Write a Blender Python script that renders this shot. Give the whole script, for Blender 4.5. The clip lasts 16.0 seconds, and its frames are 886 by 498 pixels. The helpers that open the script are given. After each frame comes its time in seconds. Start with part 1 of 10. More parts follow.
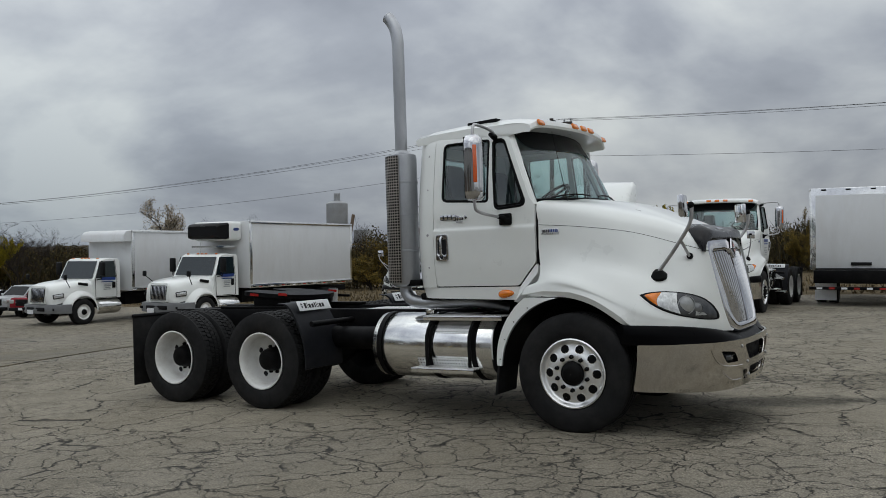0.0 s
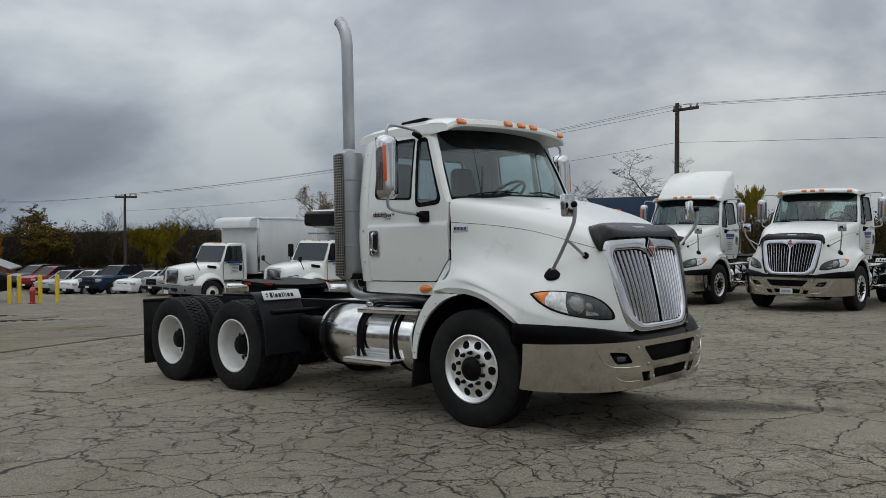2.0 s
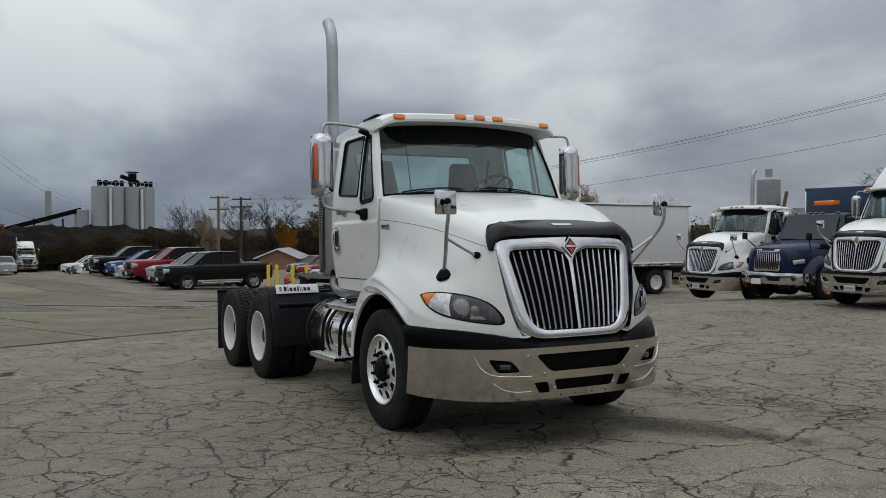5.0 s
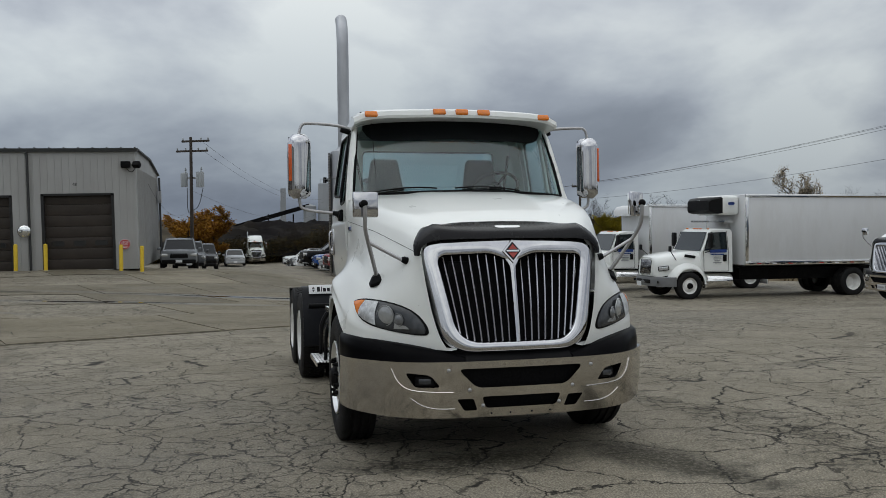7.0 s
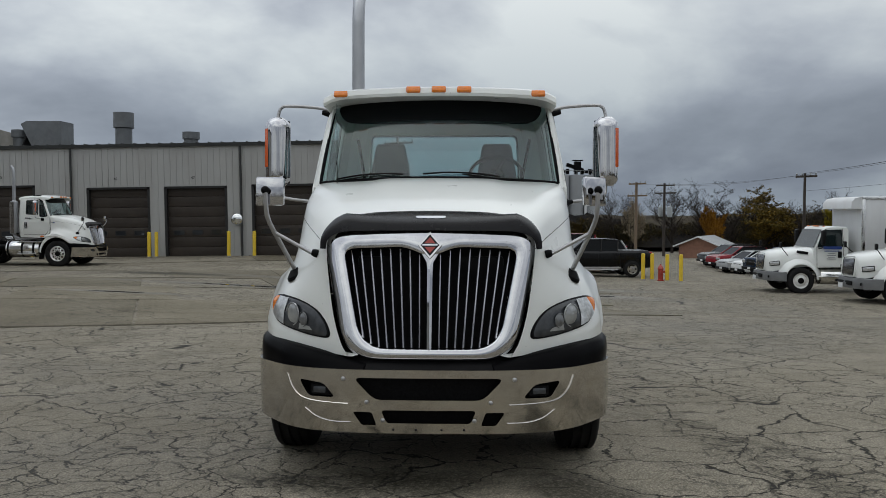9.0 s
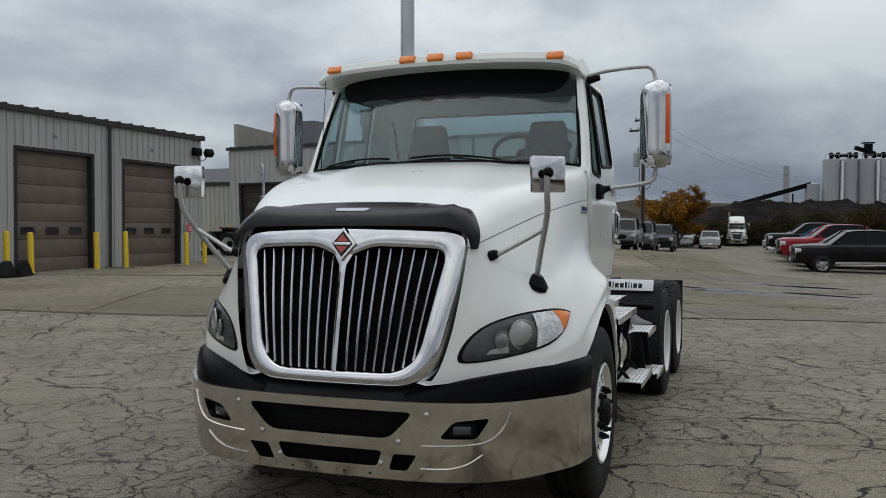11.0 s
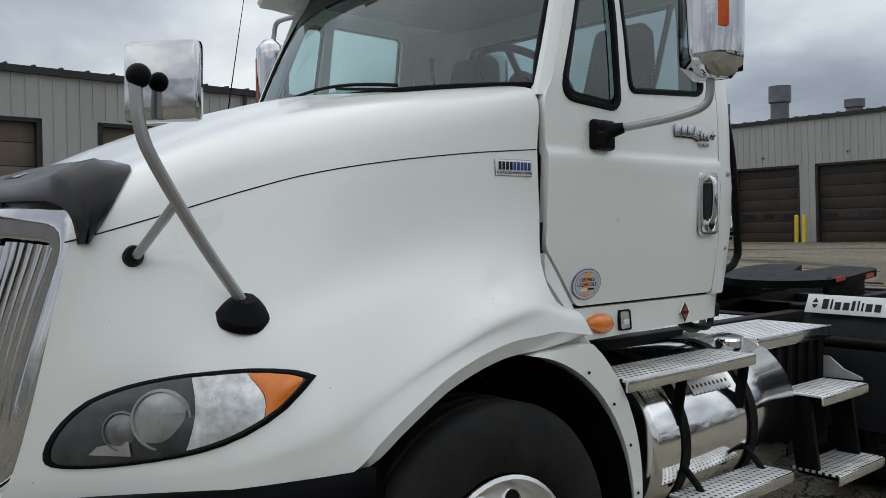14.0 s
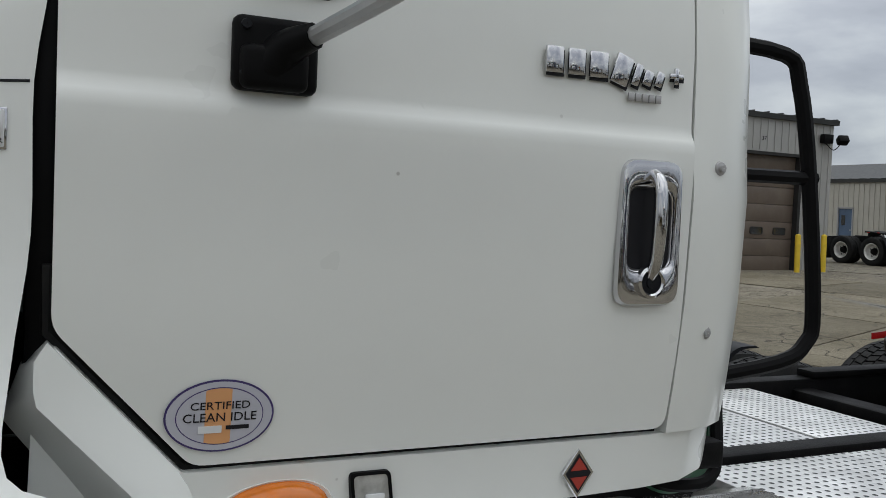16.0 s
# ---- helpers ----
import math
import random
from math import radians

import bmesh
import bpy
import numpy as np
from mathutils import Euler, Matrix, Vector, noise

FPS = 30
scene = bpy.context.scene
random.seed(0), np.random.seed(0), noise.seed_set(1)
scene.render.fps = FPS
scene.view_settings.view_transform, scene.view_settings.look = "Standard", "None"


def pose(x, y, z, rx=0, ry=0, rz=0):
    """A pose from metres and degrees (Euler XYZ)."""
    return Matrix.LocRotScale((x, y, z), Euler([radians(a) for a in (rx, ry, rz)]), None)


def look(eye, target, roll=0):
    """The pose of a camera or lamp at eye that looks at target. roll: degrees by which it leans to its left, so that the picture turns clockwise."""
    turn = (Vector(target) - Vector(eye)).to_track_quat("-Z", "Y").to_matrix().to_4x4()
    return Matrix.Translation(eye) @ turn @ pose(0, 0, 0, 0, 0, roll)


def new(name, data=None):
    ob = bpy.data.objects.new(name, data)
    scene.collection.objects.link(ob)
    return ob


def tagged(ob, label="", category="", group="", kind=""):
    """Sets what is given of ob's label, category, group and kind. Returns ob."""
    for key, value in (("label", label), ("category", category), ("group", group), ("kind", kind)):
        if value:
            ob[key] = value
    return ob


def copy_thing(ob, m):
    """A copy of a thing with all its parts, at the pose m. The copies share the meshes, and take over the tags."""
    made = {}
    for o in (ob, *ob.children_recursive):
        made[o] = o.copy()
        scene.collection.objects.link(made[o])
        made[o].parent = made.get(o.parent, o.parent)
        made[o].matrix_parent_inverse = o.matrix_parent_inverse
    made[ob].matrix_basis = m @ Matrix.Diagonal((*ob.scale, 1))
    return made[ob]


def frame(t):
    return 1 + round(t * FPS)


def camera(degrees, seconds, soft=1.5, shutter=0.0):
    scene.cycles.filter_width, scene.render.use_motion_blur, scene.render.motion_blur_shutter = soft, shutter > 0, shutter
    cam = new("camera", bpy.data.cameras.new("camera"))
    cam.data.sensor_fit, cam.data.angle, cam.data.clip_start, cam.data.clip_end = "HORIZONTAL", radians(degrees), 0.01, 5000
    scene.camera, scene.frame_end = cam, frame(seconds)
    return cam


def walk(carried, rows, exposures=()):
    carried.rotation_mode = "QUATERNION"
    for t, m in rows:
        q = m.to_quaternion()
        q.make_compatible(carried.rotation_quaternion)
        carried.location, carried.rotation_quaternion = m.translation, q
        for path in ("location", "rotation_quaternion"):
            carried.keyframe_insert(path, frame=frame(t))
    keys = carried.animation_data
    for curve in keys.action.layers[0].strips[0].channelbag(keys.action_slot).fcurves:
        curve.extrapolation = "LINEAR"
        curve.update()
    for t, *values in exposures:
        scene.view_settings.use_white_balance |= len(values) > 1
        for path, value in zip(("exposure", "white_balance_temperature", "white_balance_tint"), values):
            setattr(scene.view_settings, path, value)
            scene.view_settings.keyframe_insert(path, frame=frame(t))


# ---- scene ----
cam = camera(53.9, 16.0, soft=0.5)
# the yard falls away a little under the tractor: its axes against the plumb line
LOT = pose(0, 0, 0, 0.21, -1.51, 0)
PATH = [
    (0, (2.917, -8.157, 1.529), (1.891, -6.440, 1.551), -1.9),
    (0.5, (3.431, -7.884, 1.516), (2.331, -6.214, 1.536), -1.9),
    (1, (3.944, -7.621, 1.532), (2.754, -6.013, 1.548), -1.0),
    (1.5, (4.449, -7.367, 1.563), (3.155, -5.842, 1.564), -1.0),
    (2, (4.937, -6.988, 1.565), (3.597, -5.504, 1.564), -1.2),
    (2.5, (5.370, -6.640, 1.569), (3.982, -5.200, 1.567), -1.0),
    (3, (5.714, -6.210, 1.553), (4.235, -4.865, 1.550), -1.0),
    (3.5, (6.069, -5.767, 1.559), (4.502, -4.523, 1.555), -1.2),
    (6, (7.124, -3.156, 1.565), (5.262, -2.427, 1.552), -0.5),
    (6.5, (7.216, -2.585, 1.592), (5.308, -1.986, 1.575), -0.6),
    (7, (7.237, -2.001, 1.607), (5.293, -1.533, 1.593), -0.8),
    (7.5, (7.260, -1.425, 1.633), (5.290, -1.085, 1.613), -0.8),
    (8, (7.139, -0.820, 1.589), (5.150, -0.614, 1.568), -0.6),
    (10.5, (5.701, 1.646, 1.631), (3.769, 1.132, 1.581), 0.3),
    (11, (5.257, 2.056, 1.630), (3.377, 1.378, 1.579), -0.0),
    (11.5, (4.744, 2.370, 1.597), (2.927, 1.537, 1.535), 0.2),
    (12, (4.191, 2.663, 1.594), (2.450, 1.680, 1.530), -0.1),
    (12.5, (3.655, 2.918, 1.614), (1.999, 1.798, 1.548), 0.2),
    (13, (3.051, 3.008, 1.609), (1.500, 1.748, 1.539), 0.2),
    (13.5, (2.441, 3.074, 1.599), (1.001, 1.688, 1.527), 0.3),
    (14, (1.820, 3.002, 1.563), (0.499, 1.501, 1.502), -0.5),
    (14.5, (1.232, 2.887, 1.544), (0.028, 1.290, 1.498), -0.5),
    (15, (0.670, 2.742, 1.545), (-0.400, 1.053, 1.505), 0.2),
    (15.5, (0.123, 2.525, 1.610), (-0.832, 0.770, 1.526), 1.7),
    (16, (-0.361, 2.308, 1.653), (-1.194, 0.492, 1.568), 2.4),
]
EXPOSURES = [(0.0, -0.07, 6450, 4), (8.0, -0.08, 6450, 4), (10.5, -0.04, 6450, 4), (12.0, 0.03, 6430, 4), (13.2, -0.02, 6330, 4), (14.2, 0.07, 6440, 4), (16.0, 0.10, 6550, 4)]
walk(cam, [(t, LOT @ look(eye, target, roll)) for t, eye, target, roll in PATH], EXPOSURES)

# ---- sky and light ----
SUN_UP, SUN_AZ = 74.0, 20.0
world = bpy.data.worlds.new("overcast_sky")
scene.world = world
world.use_nodes = True


def nodes_of(tree):
    tree.nodes.clear()

    def n(kind, **inputs):
        node = tree.nodes.new(kind)
        for key, value in inputs.items():
            if key.startswith("p_"):
                continue
            socket = node.inputs[int(key[1:])] if key[1:].isdigit() else node.inputs[key.replace("_", " ")]
            if isinstance(value, bpy.types.NodeSocket):
                tree.links.new(value, socket)
            else:
                socket.default_value = value
        return node
    return n


def ramp(node, stops):
    el = node.color_ramp.elements
    while len(el) < len(stops):
        el.new(0.5)
    for e, (pos, col) in zip(el, stops):
        e.position, e.color = pos, (*col, 1) if len(col) == 3 else col
    return node


def build_sky():
    t = world.node_tree
    n = nodes_of(t)
    sky = n("ShaderNodeTexSky")
    sky.sky_type, sky.sun_disc = "NISHITA", False
    sky.sun_elevation, sky.sun_rotation = radians(SUN_UP), radians(90 - SUN_AZ)
    sky.air_density, sky.dust_density, sky.ozone_density = 1.0, 4.0, 1.0
    co = n("ShaderNodeTexCoord")
    sep = n("ShaderNodeSeparateXYZ", i0=co.outputs["Generated"])
    up = n("ShaderNodeMath", i0=sep.outputs["Z"], i1=0.0)
    up.operation = "MAXIMUM"
    lift = n("ShaderNodeMath", i0=up.outputs[0], i1=0.42)
    lift.operation = "ADD"
    px = n("ShaderNodeMath", i0=sep.outputs["X"], i1=lift.outputs[0])
    px.operation = "DIVIDE"
    py = n("ShaderNodeMath", i0=sep.outputs["Y"], i1=lift.outputs[0])
    py.operation = "DIVIDE"
    flat = n("ShaderNodeCombineXYZ", X=px.outputs[0], Y=py.outputs[0], Z=0.0)
    big = n("ShaderNodeTexNoise", Vector=flat.outputs[0], Scale=1.45, Detail=6.0, Roughness=0.50, Distortion=0.35)
    fine = n("ShaderNodeTexNoise", Vector=flat.outputs[0], Scale=4.2, Detail=6.0, Roughness=0.55)
    mix = n("ShaderNodeMath", i0=fine.outputs["Fac"], i1=0.22)
    mix.operation = "MULTIPLY"
    both = n("ShaderNodeMath", i0=big.outputs["Fac"], i1=mix.outputs[0])
    both.operation = "ADD"
    cloud = ramp(n("ShaderNodeValToRGB", Fac=both.outputs[0]),
                 [(0.44, (0.255, 0.265, 0.310)), (0.55, (0.345, 0.355, 0.405)), (0.63, (0.46, 0.47, 0.51)), (0.74, (0.62, 0.625, 0.64))])
    # an overcast dome is brightest overhead
    grade = n("ShaderNodeMath", i0=up.outputs[0], i1=1.30)
    grade.operation = "MULTIPLY"
    grade2 = n("ShaderNodeMath", i0=grade.outputs[0], i1=0.80)
    grade2.operation = "ADD"
    dome = n("ShaderNodeVectorMath", i0=cloud.outputs["Color"], i1=(1, 1, 1))
    dome.operation = "SCALE"
    # the cloud is thinner towards the garages
    side = n("ShaderNodeVectorMath", i0=co.outputs["Generated"], i1=(-0.18, -0.06, 0.0))
    side.operation = "DOT_PRODUCT"
    south = n("ShaderNodeMapRange", Value=sep.outputs["Y"])
    for i, v in enumerate((0.0, -1.0, 1.0, 1.20)):
        south.inputs[i + 1].default_value = v
    thin = n("ShaderNodeMath", i0=side.outputs["Value"], i1=south.outputs[0])
    thin.operation = "ADD"
    level = n("ShaderNodeMath", i0=grade2.outputs[0], i1=thin.outputs[0])
    level.operation = "MULTIPLY"
    t.links.new(level.outputs[0], dome.inputs["Scale"])
    b1 = n("ShaderNodeBackground", Color=sky.outputs[0], Strength=0.012)
    # a blue-grey bank lies low over the silos
    west = n("ShaderNodeMath", i0=sep.outputs["X"], i1=-1.0)
    west.operation = "MULTIPLY"
    west2 = n("ShaderNodeMapRange", Value=west.outputs[0])
    for i, v in enumerate((0.45, 0.95, 0.0, 1.0)):
        west2.inputs[i + 1].default_value = v
    low = n("ShaderNodeMapRange", Value=up.outputs[0])
    for i, v in enumerate((0.02, 0.26, 1.0, 0.0)):
        low.inputs[i + 1].default_value = v
    bank = n("ShaderNodeMath", i0=west2.outputs[0], i1=low.outputs[0])
    bank.operation = "MULTIPLY"
    banked = n("ShaderNodeMix")
    banked.data_type = "RGBA"
    banked.blend_type = "MULTIPLY"
    t.links.new(bank.outputs[0], banked.inputs[0])
    t.links.new(dome.outputs[0], banked.inputs[6])
    banked.inputs[7].default_value = (0.58, 0.64, 0.72, 1)
    b2 = n("ShaderNodeBackground", Color=banked.outputs[2], Strength=1.0)
    add = n("ShaderNodeAddShader", i0=b1.outputs[0], i1=b2.outputs[0])
    out = n("ShaderNodeOutputWorld", Surface=add.outputs[0])


build_sky()
sun_dir = Vector((math.cos(radians(SUN_UP)) * math.cos(radians(SUN_AZ)), math.cos(radians(SUN_UP)) * math.sin(radians(SUN_AZ)), math.sin(radians(SUN_UP))))
sun_data = bpy.data.lights.new("sun", "SUN")
sun_data.energy, sun_data.angle, sun_data.color = 0.55, radians(120), (1.0, 0.97, 0.93)
sun_lamp = new("sun", sun_data)
sun_lamp.matrix_world = look(sun_dir * 60, (0, 0, 0))


# ---- materials ----
def material(name, color, rough=0.5, metal=0.0, vary=0.0, scale=3.0, bump=0.0, bump_scale=60.0, coat=0.0, spec=0.5,
             dirt=None, dirt_scale=1.5, dirt_amount=0.0, rough_vary=0.1, stretch=(1, 1, 1), per_object=0.0, specks=0.0):
    """A surface with grain at two scales: vary shifts the colour broadly, dirt adds stains, bump gives relief."""
    m = bpy.data.materials.new(name)
    m.use_nodes = True
    t = m.node_tree
    n = nodes_of(t)
    co = n("ShaderNodeTexCoord")
    mp = n("ShaderNodeMapping", Vector=co.outputs["Object"])
    mp.inputs["Scale"].default_value = stretch
    p = mp.outputs[0]
    col = n("ShaderNodeRGB")
    col.outputs[0].default_value = (*color, 1)
    c = col.outputs[0]
    if vary:
        nz = n("ShaderNodeTexNoise", Vector=p, Scale=scale, Detail=6.0, Roughness=0.6)
        hs = n("ShaderNodeHueSaturation", Color=c)
        mr = n("ShaderNodeMapRange", Value=nz.outputs["Fac"])
        for i, v in enumerate((0.3, 0.7, 1 - vary, 1 + vary)):
            mr.inputs[i + 1].default_value = v
        t.links.new(mr.outputs[0], hs.inputs["Value"])
        c = hs.outputs[0]
    if per_object:
        info = n("ShaderNodeObjectInfo")
        mr2 = n("ShaderNodeMapRange", Value=info.outputs["Random"])
        for i, v in enumerate((0, 1, 1 - per_object, 1 + per_object)):
            mr2.inputs[i + 1].default_value = v
        hs2 = n("ShaderNodeHueSaturation", Color=c)
        t.links.new(mr2.outputs[0], hs2.inputs["Value"])
        c = hs2.outputs[0]
    if dirt:
        dz = n("ShaderNodeTexNoise", Vector=p, Scale=dirt_scale, Detail=9.0, Roughness=0.68)
        dr = ramp(n("ShaderNodeValToRGB", Fac=dz.outputs["Fac"]), [(0.47, (0, 0, 0)), (0.72, (1, 1, 1))])
        am = n("ShaderNodeMath", i0=dr.outputs[0], i1=dirt_amount)
        am.operation = "MULTIPLY"
        mx = n("ShaderNodeMix")
        mx.data_type = "RGBA"
        t.links.new(am.outputs[0], mx.inputs[0])
        t.links.new(c, mx.inputs[6])
        mx.inputs[7].default_value = (*dirt, 1)
        c = mx.outputs[2]
    if specks:
        # scattered grit and dried drops
        vo = n("ShaderNodeTexVoronoi", Vector=p, Scale=specks)
        dot = ramp(n("ShaderNodeValToRGB", Fac=vo.outputs["Distance"]), [(0.030, (1, 1, 1)), (0.055, (0, 0, 0))])
        pick = n("ShaderNodeSeparateColor", i0=vo.outputs["Color"])
        some = ramp(n("ShaderNodeValToRGB", Fac=pick.outputs[0]), [(0.70, (0, 0, 0)), (0.95, (0.6, 0.6, 0.6))])
        am2 = n("ShaderNodeMath", i0=dot.outputs[0], i1=some.outputs[0])
        am2.operation = "MULTIPLY"
        mx2 = n("ShaderNodeMix")
        mx2.data_type = "RGBA"
        t.links.new(am2.outputs[0], mx2.inputs[0])
        t.links.new(c, mx2.inputs[6])
        mx2.inputs[7].default_value = (0.30, 0.29, 0.27, 1)
        c = mx2.outputs[2]
    b = n("ShaderNodeBsdfPrincipled", Base_Color=c, Metallic=metal)
    b.inputs["Specular IOR Level"].default_value = spec
    b.inputs["Coat Weight"].default_value = coat
    b.inputs["Coat Roughness"].default_value = 0.04
    rz = n("ShaderNodeTexNoise", Vector=p, Scale=scale * 2.3, Detail=4.0)
    rr = n("ShaderNodeMapRange", Value=rz.outputs["Fac"])
    for i, v in enumerate((0.25, 0.75, max(0.02, rough - rough_vary * rough), min(1, rough + rough_vary * rough))):
        rr.inputs[i + 1].default_value = v
    t.links.new(rr.outputs[0], b.inputs["Roughness"])
    if bump:
        bz = n("ShaderNodeTexNoise", Vector=p, Scale=bump_scale, Detail=5.0, Roughness=0.6)
        bp = n("ShaderNodeBump", Strength=bump, Distance=0.01, Height=bz.outputs["Fac"])
        t.links.new(bp.outputs[0], b.inputs["Normal"])
    n("ShaderNodeOutputMaterial", Surface=b.outputs[0])
    return m


def glass_material(name, tint, clear, rough=0.0):
    """Thin glazing: mostly let through with a tint, the rest mirrored as glass does."""
    m = bpy.data.materials.new(name)
    m.use_nodes = True
    t = m.node_tree
    n = nodes_of(t)
    tr = n("ShaderNodeBsdfTransparent", Color=(*tint, 1))
    gl = n("ShaderNodeBsdfGlossy", Color=(0.9, 0.95, 0.95, 1), Roughness=rough)
    lw = n("ShaderNodeLayerWeight", Blend=0.5)
    pw = n("ShaderNodeMath", i0=lw.outputs["Facing"], i1=4.5)
    pw.operation = "POWER"
    sc = n("ShaderNodeMath", i0=pw.outputs[0], i1=0.6)
    sc.operation = "MULTIPLY"
    ad = n("ShaderNodeMath", i0=sc.outputs[0], i1=1 - clear)
    ad.operation = "ADD"
    mx = n("ShaderNodeMixShader", i0=ad.outputs[0], i1=tr.outputs[0], i2=gl.outputs[0])
    n("ShaderNodeOutputMaterial", Surface=mx.outputs[0])
    return m


def pierced_metal(name, color, pitch, hole, metal=1.0, rough=0.4):
    """Sheet metal with rows of round holes that show dark, for heat shields and grip plates."""
    m = bpy.data.materials.new(name)
    m.use_nodes = True
    t = m.node_tree
    n = nodes_of(t)
    co = n("ShaderNodeTexCoord")
    vo = n("ShaderNodeTexVoronoi", Vector=co.outputs["UV"], Scale=1.0 / pitch, Randomness=0.0)
    st = ramp(n("ShaderNodeValToRGB", Fac=vo.outputs["Distance"]), [(hole, (0.012, 0.012, 0.012)), (hole + 0.06, color)])
    nz = n("ShaderNodeTexNoise", Vector=co.outputs["Object"], Scale=9.0, Detail=5.0)
    hs = n("ShaderNodeHueSaturation", Color=st.outputs[0])
    mr = n("ShaderNodeMapRange", Value=nz.outputs["Fac"])
    for i, v in enumerate((0.3, 0.7, 0.8, 1.15)):
        mr.inputs[i + 1].default_value = v
    t.links.new(mr.outputs[0], hs.inputs["Value"])
    b = n("ShaderNodeBsdfPrincipled", Base_Color=hs.outputs[0], Metallic=metal, Roughness=rough)
    bp = n("ShaderNodeBump", Strength=0.6, Distance=0.004, Height=vo.outputs["Distance"])
    t.links.new(bp.outputs[0], b.inputs["Normal"])
    n("ShaderNodeOutputMaterial", Surface=b.outputs[0])
    return m


# dark oil stains (x, y, half length, half width, turn) and shallow puddles
STAINS = [(1.12, -0.78, 0.62, 0.22, 70), (1.35, 1.0, 0.70, 0.34, 28), (1.85, 1.22, 0.45, 0.20, 25), (1.1, -0.2, 0.7, 0.35, 80), (-24, -10.5, 2.5, 0.8, 80)]
CRUMBLED = [(0.35, 2.45, 1.9, 0.34, 18), (1.9, 2.75, 0.9, 0.35, 60)]
PUDDLES = [(-24.3, 3.4, 1.5, 0.42, 75), (-21.3, 3.7, 1.3, 0.30, 70), (-20.6, 1.0, 1.1, 0.25, 70), (-19.1, -5.8, 2.4, 0.22, 80), (-14.8, -8.6, 0.9, 0.15, 80), (-22.0, -1.0, 3.6, 0.30, 72)]


def asphalt_material(concrete=False):
    """Weathered grey asphalt: stone grain, broad stains, alligator cracks and a few long open cracks."""
    m = bpy.data.materials.new("weathered_concrete" if concrete else "cracked_asphalt")
    m.use_nodes = True
    t = m.node_tree
    n = nodes_of(t)
    co = n("ShaderNodeTexCoord")
    p = co.outputs["Object"]

    def mul(a, b_, op="MULTIPLY"):
        q = n("ShaderNodeMath", i0=a, i1=b_)
        q.operation = op
        return q.outputs[0]
    warp = n("ShaderNodeTexNoise", Vector=p, Scale=1.9, Detail=5.0, Roughness=0.62)
    wv = n("ShaderNodeVectorMath", i0=warp.outputs["Color"], i1=(0.55, 0.55, 0.0))
    wv.operation = "MULTIPLY"
    pw = n("ShaderNodeVectorMath", i0=p, i1=wv.outputs[0])
    pw.operation = "ADD"

    def cracks(scale, width):
        v = n("ShaderNodeTexVoronoi", Vector=pw.outputs[0], Scale=scale)
        v.feature = "DISTANCE_TO_EDGE"
        r = n("ShaderNodeMapRange", Value=v.outputs["Distance"])
        for i, val in enumerate((width * 0.40, width, 1.0, 0.0)):
            r.inputs[i + 1].default_value = val
        return r.outputs[0]
    fine = cracks(6.0, 0.034)
    small = cracks(2.7, 0.022)
    large = cracks(1.1, 0.012)

    def zone(scale, lo, hi, floor):
        z = n("ShaderNodeTexNoise", Vector=p, Scale=scale, Detail=4.0)
        return ramp(n("ShaderNodeValToRGB", Fac=z.outputs["Fac"]), [(lo, (floor, floor, floor)), (hi, (1, 1, 1))]).outputs[0]
    sm = mul(mul(small, zone(0.22, 0.38, 0.50, 0.12)), zone(4.0, 0.34, 0.54, 0.25))
    fn = mul(mul(mul(fine, zone(0.31, 0.44, 0.54, 0.0)), zone(6.0, 0.40, 0.56, 0.0)), 0.85)
    lg = mul(large, zone(2.2, 0.30, 0.48, 0.55))
    crack = mul(mul(sm, fn, "MAXIMUM"), lg, "MAXIMUM")
    # crumbled, dirt-filled edges along the larger cracks
    soft = mul(cracks(1.25, 0.07), mul(zone(0.5, 0.48, 0.62, 0.0), zone(9.0, 0.35, 0.65, 0.2)))
    grain = n("ShaderNodeTexNoise", Vector=p, Scale=70.0, Detail=5.0, Roughness=0.85)
    stones = n("ShaderNodeTexVoronoi", Vector=p, Scale=74.0)
    blot = n("ShaderNodeTexNoise", Vector=p, Scale=0.55, Detail=9.0, Roughness=0.68)
    wet = n("ShaderNodeTexNoise", Vector=p, Scale=0.09, Detail=5.0, Roughness=0.62)
    if concrete:
        crack = mul(mul(lg, zone(0.4, 0.45, 0.55, 0.0)), mul(fn, 0.5), "MAXIMUM")
    c1 = ramp(n("ShaderNodeValToRGB", Fac=blot.outputs["Fac"]), [(0.30, (0.140, 0.119, 0.080)), (0.5, (0.190, 0.166, 0.118)), (0.72, (0.248, 0.220, 0.164))] if concrete else [(0.30, (0.190, 0.166, 0.122)), (0.5, (0.248, 0.221, 0.169)), (0.72, (0.306, 0.275, 0.217))])
    g2 = n("ShaderNodeMapRange", Value=grain.outputs["Fac"])
    for i, v in enumerate((0.30, 0.70, 0.36, 1.76)):
        g2.inputs[i + 1].default_value = v
    s2 = n("ShaderNodeMapRange", Value=stones.outputs["Distance"])
    for i, v in enumerate((0.0, 0.7, 1.35, 0.62)):
        s2.inputs[i + 1].default_value = v
    hs = n("ShaderNodeHueSaturation", Color=c1.outputs[0])
    tone = mul(g2.outputs[0], s2.outputs[0])
    if concrete:
        info = n("ShaderNodeObjectInfo")
        each = n("ShaderNodeMapRange", Value=info.outputs["Random"])
        for i, v in enumerate((0.0, 1.0, 0.80, 1.14)):
            each.inputs[i + 1].default_value = v
        tone = mul(tone, each.outputs[0])
    t.links.new(tone, hs.inputs["Value"])
